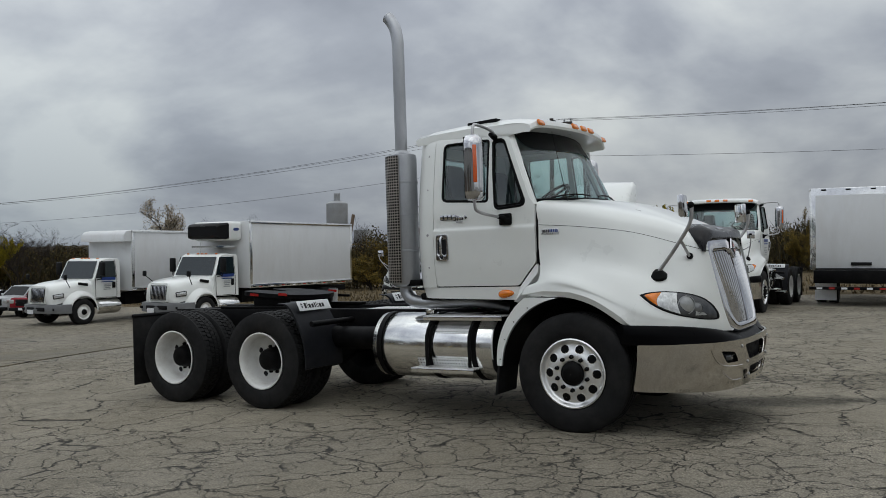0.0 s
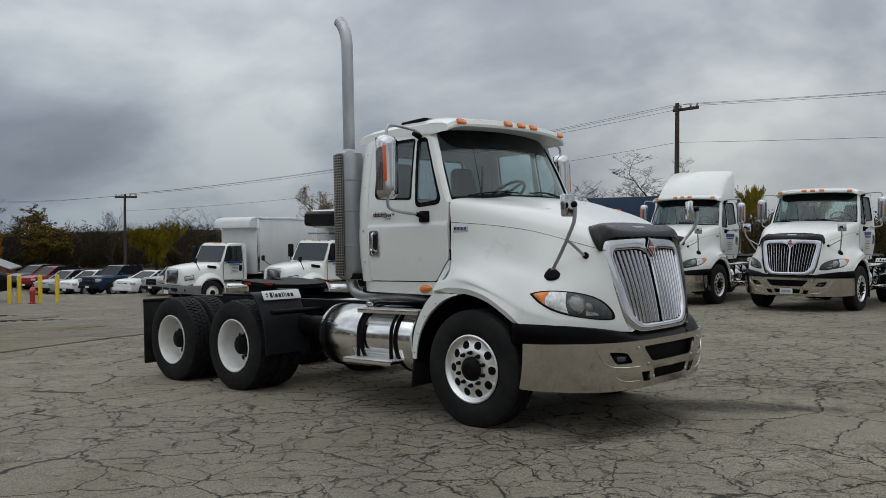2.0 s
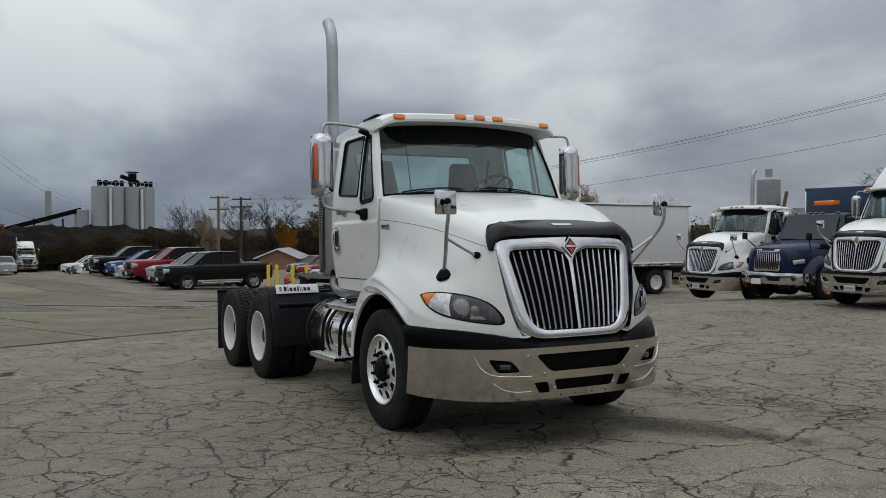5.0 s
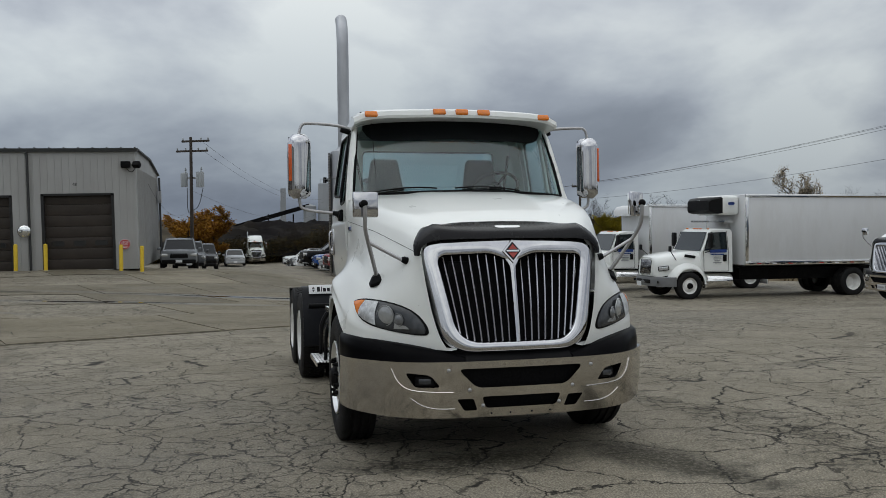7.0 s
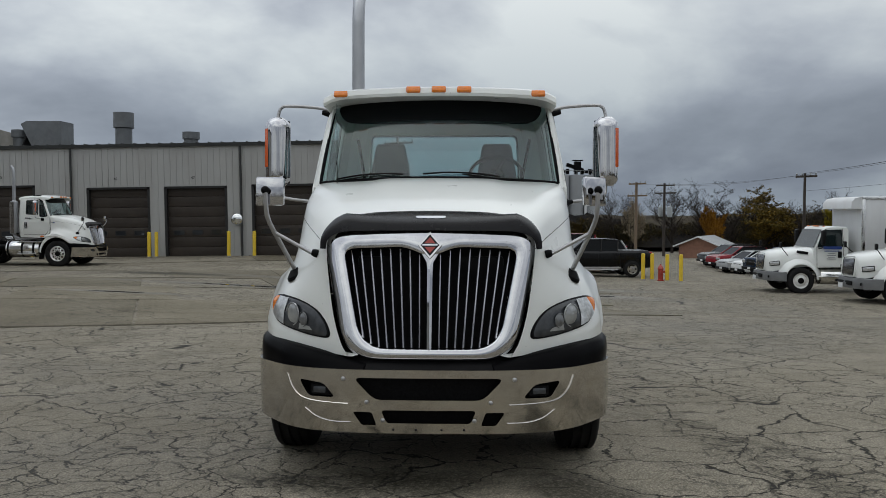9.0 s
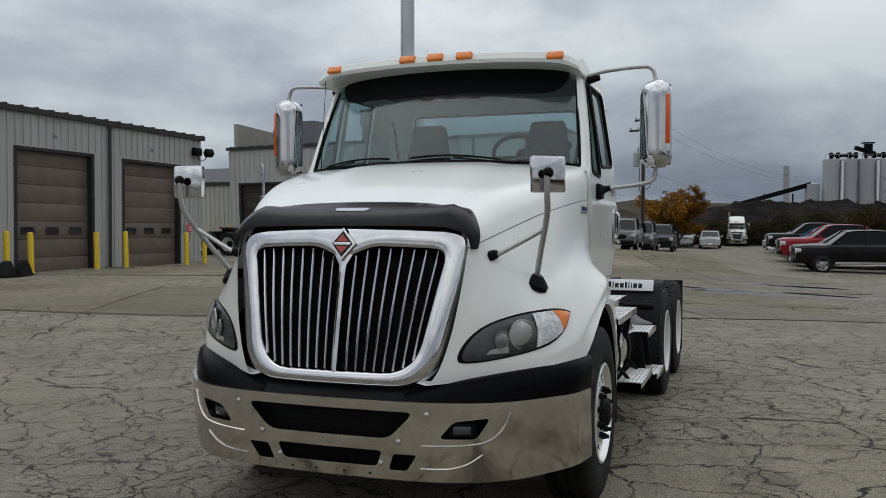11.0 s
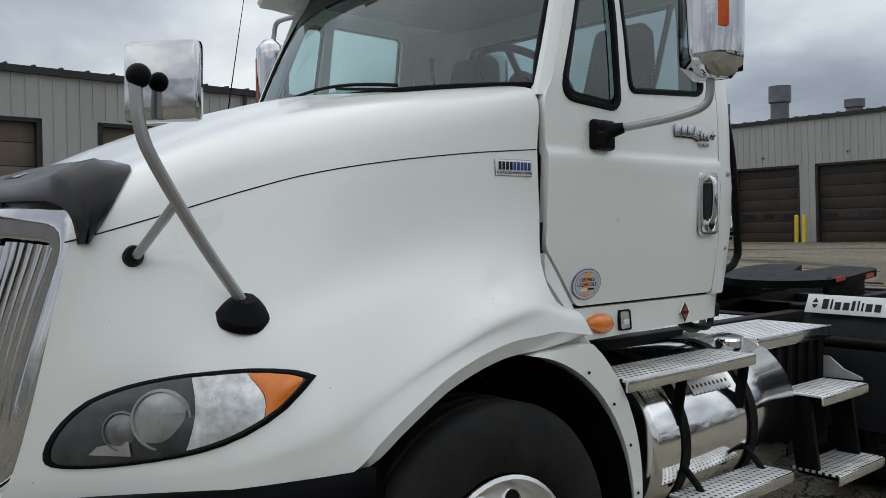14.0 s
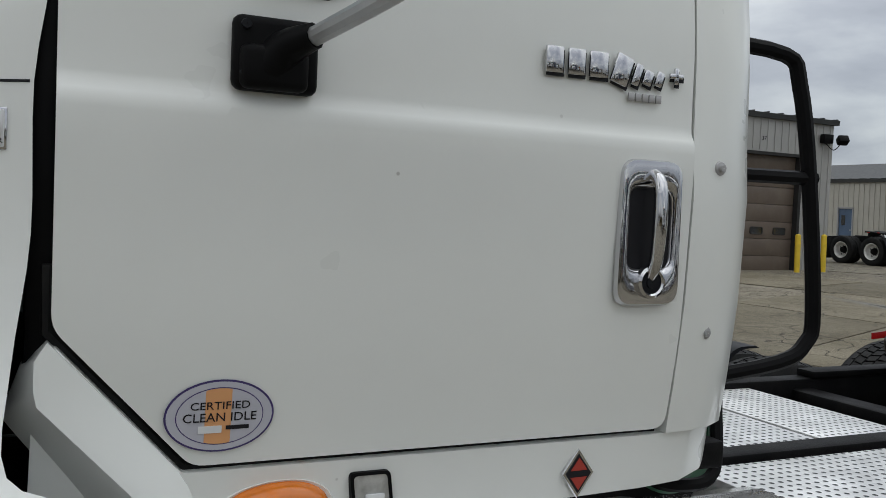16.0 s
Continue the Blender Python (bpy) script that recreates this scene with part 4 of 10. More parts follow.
# cab side: how far out the skin lies at a height
def side_y(z):
    return along([(1.10, 0.985), (1.24, 1.000), (1.45, 1.032), (1.70, 1.046), (1.79, 1.048), (1.815, 1.036), (1.95, 1.034), (2.05, 1.026), (2.35, 0.985), (2.66, 0.925), (2.74, 0.86)], z)[0]


def build_cab(root):
    cab = thing_part("cab", root)
    cab["label"] = "white two-seat day cab"
    for s in (1, -1):
        def skin(x, z, out=0.0, s=s):
            y = side_y(z) + out
            if x < -1.42:
                y -= 0.16 * ((-1.42 - x) / 0.27) ** 2.2
            return Vector((x, s * y, z))
        # door with its two windows
        door_line = rounded([(-0.372, 1.475, 0.02), (-0.372, 1.985, 0.03), (-0.425, 2.06, 0.05), (-0.655, 2.655, 0.07), (-1.435, 2.690, 0.05), (-1.435, 1.262, 0.03), (-0.565, 1.262, 0.02)], 0.03, 4)
        vent = rounded([(-0.458, 1.990, 0.07), (-0.770, 1.968, 0.05), (-0.795, 2.30, 0.02), (-0.812, 2.615, 0.04), (-0.705, 2.620, 0.05)], 0.05, 5)
        main = rounded([(-0.852, 2.045, 0.03), (-1.335, 2.075, 0.05), (-1.335, 2.615, 0.05), (-0.858, 2.620, 0.03)], 0.04, 5)
        cut_u = list(np.arange(-1.40, -0.40, 0.1))
        cut_v = [1.30, 1.35, 1.40, 1.45, 1.5, 1.56, 1.62, 1.68, 1.73, 1.775, 1.79, 1.80, 1.8125, 1.825, 1.88, 1.95, 2.0, 2.05, 2.15, 2.25, 2.35, 2.45, 2.55, 2.62, 2.66]
        bm = bent(sheet(door_line, (vent, main), cut_u, cut_v), lambda x, z: skin(x, z))
        bmesh.ops.recalc_face_normals(bm, faces=bm.faces)
        if sum(f.normal.y * f.calc_area() for f in bm.faces) * s < 0:
            bmesh.ops.reverse_faces(bm, faces=bm.faces)
        bm.normal_update()
        bmesh.ops.solidify(bm, geom=bm.faces[:], thickness=0.035)
        bmesh.ops.recalc_face_normals(bm, faces=bm.faces)
        door = part("door", bm, WHITE_PAINT, cab, "white cab door with a divided window", angle=30)
        for nm, ring in (("vent_window", vent), ("side_window", main)):
            win = thing_part(nm, door)
            part("window_seal", tube([skin(a, z, -0.002) for a, z in [*ring, ring[0]]], 0.013, 6), BLACK_PLASTIC, win)
            if nm == "vent_window":
                cx, cz = sum(p[0] for p in ring) / len(ring), sum(p[1] for p in ring) / len(ring)
                inner = [(cx + (a - cx) * 0.84, cz + (z - cz) * 0.91) for a, z in ring]
                part("window_frame", bent(sheet(ring, (inner,), [], [2.0, 2.1, 2.2, 2.3, 2.4, 2.5, 2.6]), lambda x, z: skin(x, z, -0.008)), BLACK_PLASTIC, win)
            gl = part("pane", bent(sheet(ring, (), [], [2.1, 2.2, 2.3, 2.4, 2.5]), lambda x, z: skin(x, z, -0.014)), SIDE_GLASS, win)
            gl.visible_shadow = False
        # sill and rear corner
        sill = bent(sheet(rounded([(-0.345, 1.16, 0.02), (-0.350, 1.34, 0.02), (-0.376, 1.450, 0.008), (-0.554, 1.251, 0.006), (-1.68, 1.250, 0.01), (-1.61, 1.150, 0.02), (-0.62, 1.130, 0.03)], 0.02, 3), (), list(np.arange(-1.6, -0.36, 0.1)), [1.12, 1.16, 1.2, 1.3, 1.4]), lambda x, z: skin(x, z, -0.004))
        bmesh.ops.recalc_face_normals(sill, faces=sill.faces)
        if sum(f.normal.y for f in sill.faces) * s < 0:
            bmesh.ops.reverse_faces(sill, faces=sill.faces)
        sill.normal_update()
        bmesh.ops.solidify(sill, geom=sill.faces[:], thickness=0.04)
        bmesh.ops.recalc_face_normals(sill, faces=sill.faces)
        part("sill_panel", sill, WHITE_PAINT, cab, angle=40)
        rings = []
        for u in np.linspace(0, 1, 15):
            def on(us, xs, zs, u=u):
                return float(np.interp(u, us, xs)), float(np.interp(u, us, zs))
            (dx, dz), (rx, rz), (ix, iz) = on((0, 0.2, 0.75, 1), (-0.368, -0.41, -0.553, -0.612), (1.456, 1.41, 1.252, 1.122)), on((0, 0.2, 1), (-0.352, -0.352, -0.592), (1.432, 1.376, 1.118)), on((0, 0.2, 1), (-0.335, -0.312, -0.50), (1.42, 1.35, 1.088))
            ry = side_y(rz) + 0.016 + 0.052 * u
            rings.append([Vector((dx, s * (side_y(dz) + 0.004 + 0.03 * max(0.0, u - 0.75)), dz)), Vector((dx + (rx - dx) * 0.8, s * (ry - 0.003), dz + (rz - dz) * 0.8)), Vector((rx, s * ry, rz)), Vector((rx + (ix - rx) * 0.15, s * (ry - 0.010), rz + (iz - rz) * 0.15)),
                          Vector((ix, s * (side_y(iz) - 0.02), iz)), Vector((ix, s * (side_y(iz) - 0.06), iz)), Vector((dx, s * (side_y(dz) - 0.03), dz))])
        fair = loft(rings)
        bmesh.ops.recalc_face_normals(fair, faces=fair.faces)
        part("cowl_fairing", fair, WHITE_PAINT, cab, "white filler panel between wing and door", angle=40)
        rings = []
        for z in [1.252, 1.35, 1.5, 1.7, 1.81, 1.95, 2.05, 2.2, 2.35, 2.5, 2.62, 2.70, 2.74]:
            yo = side_y(z)
            row = [Vector((-1.440, s * yo, z)), Vector((-1.50, s * (yo - 0.004), z)), Vector((-1.56, s * (yo - 0.020), z)), Vector((-1.62, s * (yo - 0.055), z)), Vector((-1.67, s * (yo - 0.115), z)), Vector((-1.69, s * (yo - 0.19), z)), Vector((-1.69, s * (yo - 0.26), z)), Vector((-1.64, s * (yo - 0.26), z)), Vector((-1.60, s * (yo - 0.08), z)), Vector((-1.442, s * (yo - 0.04), z))]
            rings.append(row)
        bm = loft(rings)
        bmesh.ops.recalc_face_normals(bm, faces=bm.faces)
        part("rear_corner", bm, WHITE_PAINT, cab, angle=40)
        for z in (1.445, 1.755, 2.19, 2.52):
            p = skin(-1.505, z, 0.0)
            part("panel_screw", moved(lathe([(0.014, 0.0), (0.012, 0.005), (0.007, 0.006), (0.006, 0.012), (0.001, 0.012)], 12, "y"), Matrix.Translation(p) @ pose(0, 0, 0, 0, 0, 0 if s > 0 else 180)), DULL_METAL, cab)
        # A-pillar
        rings = []
        for u in np.linspace(0, 1, 9):
            z = 1.99 + 0.68 * u
            xb = -0.385 - 0.27 * u
            yo = side_y(z) - 0.002
            wx, wy = -0.395 - 0.255 * u + 0.03, 0.972 - 0.075 * u
            rings.append([Vector((xb - 0.035, s * yo, z)), Vector((xb, s * (yo - 0.004), z)), Vector((xb + 0.025, s * (yo - 0.022), z)), Vector((wx, s * wy, z)), Vector((wx - 0.05, s * (wy - 0.02), z)), Vector((xb - 0.05, s * (yo - 0.05), z))])
        bm = loft(rings)
        bmesh.ops.recalc_face_normals(bm, faces=bm.faces)
        part("windshield_pillar", bm, WHITE_PAINT, cab, angle=40)
        part("door_seal", tube([skin(-0.366, 1.56, -0.024), skin(-0.366, 1.468, -0.024), skin(-0.558, 1.256, -0.024), skin(-1.43, 1.256, -0.028)], 0.009, 6), RUBBER, cab)
        # cowl corner, behind the hood gap
        part("cowl_filler", moved(block(0.05, 0.06, 0.56, (0, 0, 0), 0.01), Matrix.Translation((-0.362, s * 0.975, 1.65))), BLACK_PLASTIC, cab)
        # chrome handle
        h = thing_part("door_handle", door)
        h["label"] = "chrome door handle in a black cup"
        hx, hz = -1.340, 1.632
        hy = s * (side_y(hz) + 0.002)
        rim_o = rounded([(-0.068, -0.132), (0.068, -0.132), (0.066, 0.130), (-0.066, 0.130)], 0.032, 5)
        rim_i = rounded([(-0.046, -0.066), (0.046, -0.066), (0.046, 0.078), (-0.046, 0.078)], 0.022, 5)
        rr = [[Vector((hx + a * f, hy + s * d, hz + b * f)) for a, b in ring] for ring, f, d in ((rim_o, 1, 0.0), (rim_o, 0.97, 0.010), (rim_i, 1.18, 0.014), (rim_i, 1.06, 0.011), (rim_i, 1, 0.002))]
        bm = loft(rr, caps=False)
        bmesh.ops.recalc_face_normals(bm, faces=bm.faces)
        part("escutcheon", bm, CHROME, h, angle=50)
        cup = bmesh.new()
        cup.faces.new([cup.verts.new((hx + a, hy + s * 0.003, hz + b)) for a, b in rim_i])
        part("cup", cup, LABEL_BLACK, h, smooth=False)
        part("pull", tube([(hx, hy + s * 0.010, hz + 0.104), (hx, hy + s * 0.030, hz + 0.085), (hx, hy + s * 0.034, hz + 0.02), (hx, hy + s * 0.028, hz - 0.05), (hx, hy + s * 0.012, hz - 0.078)], [0.010, 0.012, 0.013, 0.012, 0.012], 12, smooth_steps=3), CHROME, h)
        face_out = Matrix.Translation((hx, hy + s * 0.010, hz - 0.088)) @ pose(0, 0, 0, 0, 0, 0 if s > 0 else 180)
        part("lock_ring", moved(lathe([(0.030, 0.0), (0.029, 0.010), (0.024, 0.013), (0.021, 0.010)], 22, "y"), face_out), CHROME, h)
        part("lock", moved(lathe([(0.022, 0.008), (0.012, 0.009), (0.011, 0.012), (0.001, 0.012)], 18, "y"), face_out), POLY_FENDER, h)
        # side lamp and skirt lamp
        lp = skin(-0.702, 1.188, -0.004)
        rings = []
        for k, dy in ((1.12, 0.0), (1.08, 0.006), (1.0, 0.004), (0.98, 0.012), (0.80, 0.024), (0.45, 0.032), (0.02, 0.034)):
            rings.append([lp + Vector((0.080 * k * math.cos(a), s * dy, 0.036 * k * math.sin(a) * (1 - 0.22 * math.cos(a)) + 0.006 * math.cos(a))) for a in np.linspace(0, 2 * math.pi, 28, endpoint=False)])
        for nm, rr, mt2, lb in (("marker_bezel", rings[:3], WHITE_PAINT, ""), ("side_marker", rings[2:], AMBER, "amber oval side lamp")):
            bm = loft(rr, caps=False)
            bmesh.ops.recalc_face_normals(bm, faces=bm.faces)
            part(nm, bm, mt2, cab, lb, angle=60)
        if s > 0:
            gl = skin(-0.858, 1.190, 0.0)
            o = rounded([(-0.036, -0.040), (0.036, -0.040), (0.026, 0.040), (-0.046, 0.040)], 0.010, 3)
            bm = loft([[gl + Vector((-a * k, d, b * k)) for a, b in o] for k, d in ((1.0, -0.004), (0.97, 0.007), (0.84, 0.008), (0.80, 0.002))], caps=False)
            bmesh.ops.recalc_face_normals(bm, faces=bm.faces)
            lamp = part("ground_lamp", bm, BLACK_PLASTIC, cab, "small clear ground lamp in a black frame", angle=50)
            bm = bmesh.new()
            bm.faces.new([bm.verts.new(gl + Vector((-a * 0.82, 0.0035, b * 0.82))) for a, b in o])
            bmesh.ops.recalc_face_normals(bm, faces=bm.faces)
            part("lamp_lens", bm, LAMP_CLEAR, lamp, smooth=False)
            part("lamp_bulb", moved(block(0.034, 0.006, 0.020, (0, 0.006, -0.008), 0.003), Matrix.Translation(gl)), LABEL_WHITE, lamp)
            # diamond badge set in a pressed recess
            bp = Matrix.Translation(skin(-1.250, 1.190, 0.001)) @ pose(0, 0, 0, 90, 0, 180)
            for nm, w, h, t0, mt2 in (("sill_badge", 0.034, 0.046, 0.003, CHROME), ("badge_field", 0.028, 0.038, 0.0045, LABEL_BLACK)):
                bm = bmesh.new()
                ring = [Vector((0, -h, 0)), Vector((w, 0, 0)), Vector((0, h, 0)), Vector((-w, 0, 0))]
                loft([ring, [p * 0.95 + Vector((0, 0, t0)) for p in ring]], bm=bm)
                bmesh.ops.recalc_face_normals(bm, faces=bm.faces)
                part(nm, moved(bm, bp), mt2, cab, smooth=False)
            bm = bmesh.new()
            for sg in (1, -1):
                bm.faces.new([bm.verts.new((x2, y2, 0.0055)) for x2, y2 in ((0.0, sg * 0.030), (-sg * 0.018, sg * 0.006), (sg * 0.018, sg * 0.006))])
            bmesh.ops.recalc_face_normals(bm, faces=bm.faces)
            part("badge_mark", moved(bm, bp), RED_ENAMEL, cab, smooth=False)
        # mirror
        mir = thing_part("side_mirror", cab)
        mir["label"] = "tall chrome side mirror with an orange marker strip"
        c = Vector((-0.775, s * 1.405, 2.32))
        rings = []
        for u in np.linspace(0, 1, 15):
            z = -0.29 + 0.58 * u
            k = (1 - abs(2 * u - 1) ** 7) ** 0.5 * 0.25 + 0.75 if 0 < u < 1 else 0.55
            w, d = 0.105 * k, 0.088 * k
            rings.append([c + Vector((-0.035, -w * s, z)), c + Vector((-0.035, w * s, z)), c + Vector((0.012, w * 0.99 * s, z)), c + Vector((0.055 * k + 0.015, w * 0.72 * s, z)), c + Vector((0.078 * k + 0.012, w * 0.1 * s, z)), c + Vector((0.055 * k + 0.015, -w * 0.72 * s, z)), c + Vector((0.012, -w * 0.99 * s, z))])
        bm = loft(rings)
        bmesh.ops.recalc_face_normals(bm, faces=bm.faces)
        part("mirror_shell", bm, CHROME, mir, angle=60)
        part("mirror_face", moved(block(0.012, 0.19, 0.54, (0, 0, 0), 0.005), Matrix.Translation(c + Vector((-0.042, 0, 0)))), BLACK_PLASTIC, mir)
        part("mirror_glass", moved(block(0.006, 0.17, 0.36, (0, 0, 0.07), 0.002), Matrix.Translation(c + Vector((-0.049, 0, 0)))), MIRROR, mir)
        part("mirror_glass", moved(block(0.006, 0.17, 0.14, (0, 0, -0.19), 0.002), Matrix.Translation(c + Vector((-0.049, 0, 0)))), MIRROR, mir)
        part("marker_strip", moved(block(0.014, 0.036, 0.33, (0, 0, 0), 0.005), Matrix.Translation(c + Vector((0.058, s * 0.083, 0.03)) ) @ pose(0, 0, 0, 0, 0, 35 * s)), ORANGE_STRIP, mir)
        part("upper_arm", tube([skin(-0.80, 2.665, 0.0), Vector((-0.79, s * 1.06, 2.70)), Vector((-0.785, s * 1.30, 2.715)), Vector((-0.78, s * 1.375, 2.70)), Vector((-0.78, s * 1.40, 2.64)), c + Vector((0, 0, 0.28))], 0.014, 10, smooth_steps=4), DULL_METAL, mir)
        part("arm_bracket", tube([skin(-0.80, 2.64, -0.01), skin(-0.80, 2.66, 0.10)], [0.032, 0.018], 10), BLACK_PLASTIC, mir)
        part("lower_arm", tube([c + Vector((0, 0, -0.28)), Vector((-0.775, s * 1.405, 1.99)), Vector((-0.77, s * 1.385, 1.945)), Vector((-0.74, s * 1.30, 1.915)), skin(-0.69, 1.885, 0.03)], 0.014, 10, smooth_steps=4), DULL_METAL, mir)
        foot = block(0.126, 0.030, 0.108, (0, 0, 0), 0.014, seg=3)
        part("arm_foot", moved(foot, Matrix.Translation(skin(-0.660, 1.868, 0.012))), BLACK_PLASTIC, mir)
        part("foot_cover", moved(block(0.100, 0.030, 0.064, (0, 0, 0), 0.013, seg=3), Matrix.Translation(skin(-0.656, 1.848, 0.024))), BLACK_PLASTIC, mir)
        part("arm_socket", tube([skin(-0.652, 1.850, 0.012), skin(-0.672, 1.878, 0.034), skin(-0.700, 1.892, 0.075)], [0.032, 0.027, 0.019], 12, smooth_steps=3), BLACK_PLASTIC, mir)
        for dx, dz in ((-0.048, 0.038), (0.046, 0.038), (0.046, -0.030)):
            part("bolt", moved(lathe([(0.008, 0.0), (0.007, 0.005), (0.001, 0.005)], 8, "y"), Matrix.Translation(skin(-0.660 + dx, 1.868 + dz, 0.028)) @ pose(0, 0, 0, 0, 0, 0 if s > 0 else 180)), POLY_FENDER, mir)
    # windshield
    def glass_at(v, w):
        bx, by, bz = -0.390 + 0.270 * (1 - v * v), 0.970 * v, 2.028 + 0.025 * (1 - v * v)
        tx, ty, tz = -0.680 + 0.180 * (1 - v * v), 0.890 * v, 2.690 + 0.030 * (1 - v * v)
        return Vector((bx + (tx - bx) * w + 0.02 * math.sin(w * 3.14), by + (ty - by) * w, bz + (tz - bz) * w))
    ws = thing_part("windshield", cab)
    vs_ = np.linspace(-1, 1, 25)
    g = part("windshield_glass", loft([[glass_at(v, w) for w in np.linspace(0, 1, 9)] for v in vs_], closed=False), WINDSHIELD, ws, "one-piece curved windshield", angle=80)
    g.visible_shadow = False
    part("visor_tint", loft([[glass_at(v, w) + Vector((0.006, 0, 0.001)) for w in np.linspace(0.725 + 0.20 * abs(v / 0.945) ** 14, 0.985, 5)] for v in np.linspace(-0.945, 0.945, 61)], closed=False), SHADE_BAND, ws, "dark sun visor band")
    edge = [glass_at(v, 0) for v in vs_] + [glass_at(1, w) for w in np.linspace(0.1, 0.9, 8)] + [glass_at(v, 1) for v in vs_[::-1]] + [glass_at(-1, w) for w in np.linspace(0.9, 0.1, 8)]
    part("gasket", tube(edge + [edge[0]], 0.015, 6), BLACK_PLASTIC, ws)
    # cowl panel under the glass
    part("cowl", loft([[glass_at(v, 0) + Vector((0.06, 0, -0.034)), glass_at(v, 0) + Vector((-0.02, 0, -0.020)), glass_at(v, 0) + Vector((-0.06, 0, -0.08)), glass_at(v, 0) + Vector((0.04, 0, -0.12))] for v in vs_[1:-1]]), BLACK_PLASTIC, cab)
    for v0, v1 in ((-0.86, -0.28), (0.52, -0.12)):
        wp = thing_part("wiper", cab)
        part("wiper_arm", tube([glass_at(v0, 0.0) + Vector((0.05, 0, 0.0)), glass_at((v0 + v1) / 2, 0.030) + Vector((0.03, 0, 0.01))], 0.006, 6), BLACK_PLASTIC, wp)
        part("wiper_blade", tube([glass_at(v0 + (v1 - v0) * u, 0.015 + 0.040 * math.sin(u * 2.6)) + Vector((0.02, 0, 0.008)) for u in np.linspace(0.02, 1, 9)], 0.007, 6), BLACK_PLASTIC, wp)
    # roof with its overhanging front lip
    rings = []
    n_y = 29
    for i, y in enumerate(np.linspace(-0.950, 0.950, n_y)):
        v = y / 0.950
        drop = 0.016 * v * v + 0.050 * abs(v) ** 12
        zt = 2.820 - drop
        crown = 0.034 * (1 - v ** 6)
        yy = y
        fx = -0.285 - 0.135 * v * v
        top = [(-1.69, zt - 0.075), (-1.66, zt - 0.045), (-1.5, zt - 0.022 + crown * 0.3), (-1.1, zt + crown * 0.8), (-0.8, zt + crown), (-0.60, zt - 0.004 + crown * 0.6), (fx - 0.07, zt - 0.014), (fx - 0.012, zt - 0.034), (fx, zt - 0.074), (fx - 0.015, zt - 0.096), (fx - 0.08, zt - 0.096), (-0.60 - 0.06 * v * v, zt - 0.112), (-0.72, zt - 0.112), (-1.66, zt - 0.112)]
        rings.append([Vector((x, yy * (1 - 0.045 * min(1, max(0, (-0.62 - x) / 0.16))), z)) for x, z in top])
    bm = loft(rings)
    bmesh.ops.recalc_face_normals(bm, faces=bm.faces)
    part("roof", bm, WHITE_PAINT, cab, "white roof with an overhanging front lip", angle=40)
    # inner lining
    part("headliner", moved(block(0.9, 1.6, 0.02, (0, 0, 0), 0.004), Matrix.Translation((-1.18, 0, 2.675))), INTERIOR, cab)
    for y in (-0.80, -0.204, 0.0, 0.204, 0.80):
        v = y / 0.925
        x = -0.308 - 0.130 * v * v
        z = 2.792 - 0.016 * v * v - 0.050 * abs(v) ** 12
        part("clearance_lamp", moved(block(0.055, 0.115, 0.030, (0, 0, 0.006), 0.012, seg=3), Matrix.Translation((x + 0.016, y, z - 0.022)) @ pose(0, 0, 0, 0, 62, 0)), AMBER, cab, "amber roof clearance lamp")
    # black cab-air vent block and the cowl antenna
    part("roof_air_vent", moved(block(0.32, 0.24, 0.06, (0, 0, 0), 0.012), Matrix.Translation((-0.98, -0.72, 2.80)) @ pose(0, 0, 0, 0, -3, 0)), BLACK_PLASTIC, cab)
    part("whip_antenna", tube([(-0.150, -0.795, 2.00), (-0.215, -0.806, 2.35), (-0.273, -0.817, 2.656)], [0.004, 0.0025, 0.0018], 5), BLACK_PLASTIC, cab)
    # back wall with its window
    hole = rounded([(-0.72, 2.10), (0.72, 2.10), (0.70, 2.56), (-0.70, 2.56)], 0.06, 5)
    outer = rounded([(-0.80, 1.18), (0.80, 1.18), (0.80, 2.2), (0.74, 2.70), (-0.74, 2.70), (-0.80, 2.2)], 0.04, 3)
    bm = bent(sheet(outer, (hole,)), lambda y, z: Vector((-1.665, y, z)), 0.035)
    bmesh.ops.recalc_face_normals(bm, faces=bm.faces)
    part("back_wall", bm, WHITE_PAINT, cab, smooth=False)
    rg = part("rear_window", bent(sheet(hole), lambda y, z: Vector((-1.65, y, z))), SIDE_GLASS, cab, smooth=False)
    rg.visible_shadow = False
    part("rear_window_seal", tube([Vector((-1.675, y, z)) for y, z in [*hole, hole[0]]], 0.016, 6), BLACK_PLASTIC, cab)
    part("floor", moved(block(1.35, 1.78, 0.06, (0, 0, 0), 0.01), Matrix.Translation((-1.02, 0, 1.16))), CHASSIS, cab)
    part("firewall", moved(block(0.05, 1.86, 0.86, (0, 0, 0), 0.01), Matrix.Translation((-0.40, 0, 1.56))), CHASSIS, cab)
    # dash, wheel, seats
    dash = loft([[Vector((-0.30 - 0.12 * (y / 0.95) ** 2, y, 1.99)), Vector((-0.50, y, 2.035 + (0.03 if 0.1 < y < 0.8 else 0))), Vector((-0.72, y, 2.01 + (0.03 if 0.1 < y < 0.8 else 0))), Vector((-0.79, y, 1.90)), Vector((-0.72, y, 1.55)), Vector((-0.44, y, 1.5))] for y in (-0.94, -0.7, -0.3, 0.05, 0.15, 0.45, 0.75, 0.85, 0.94)])
    bmesh.ops.recalc_face_normals(dash, faces=dash.faces)
    part("dashboard", dash, INTERIOR, cab)
    sw = thing_part("steering_wheel", cab)
    mt = Matrix.Translation((-0.862, 0.475, 2.127)) @ pose(0, 0, 0, 0, -38, 0)
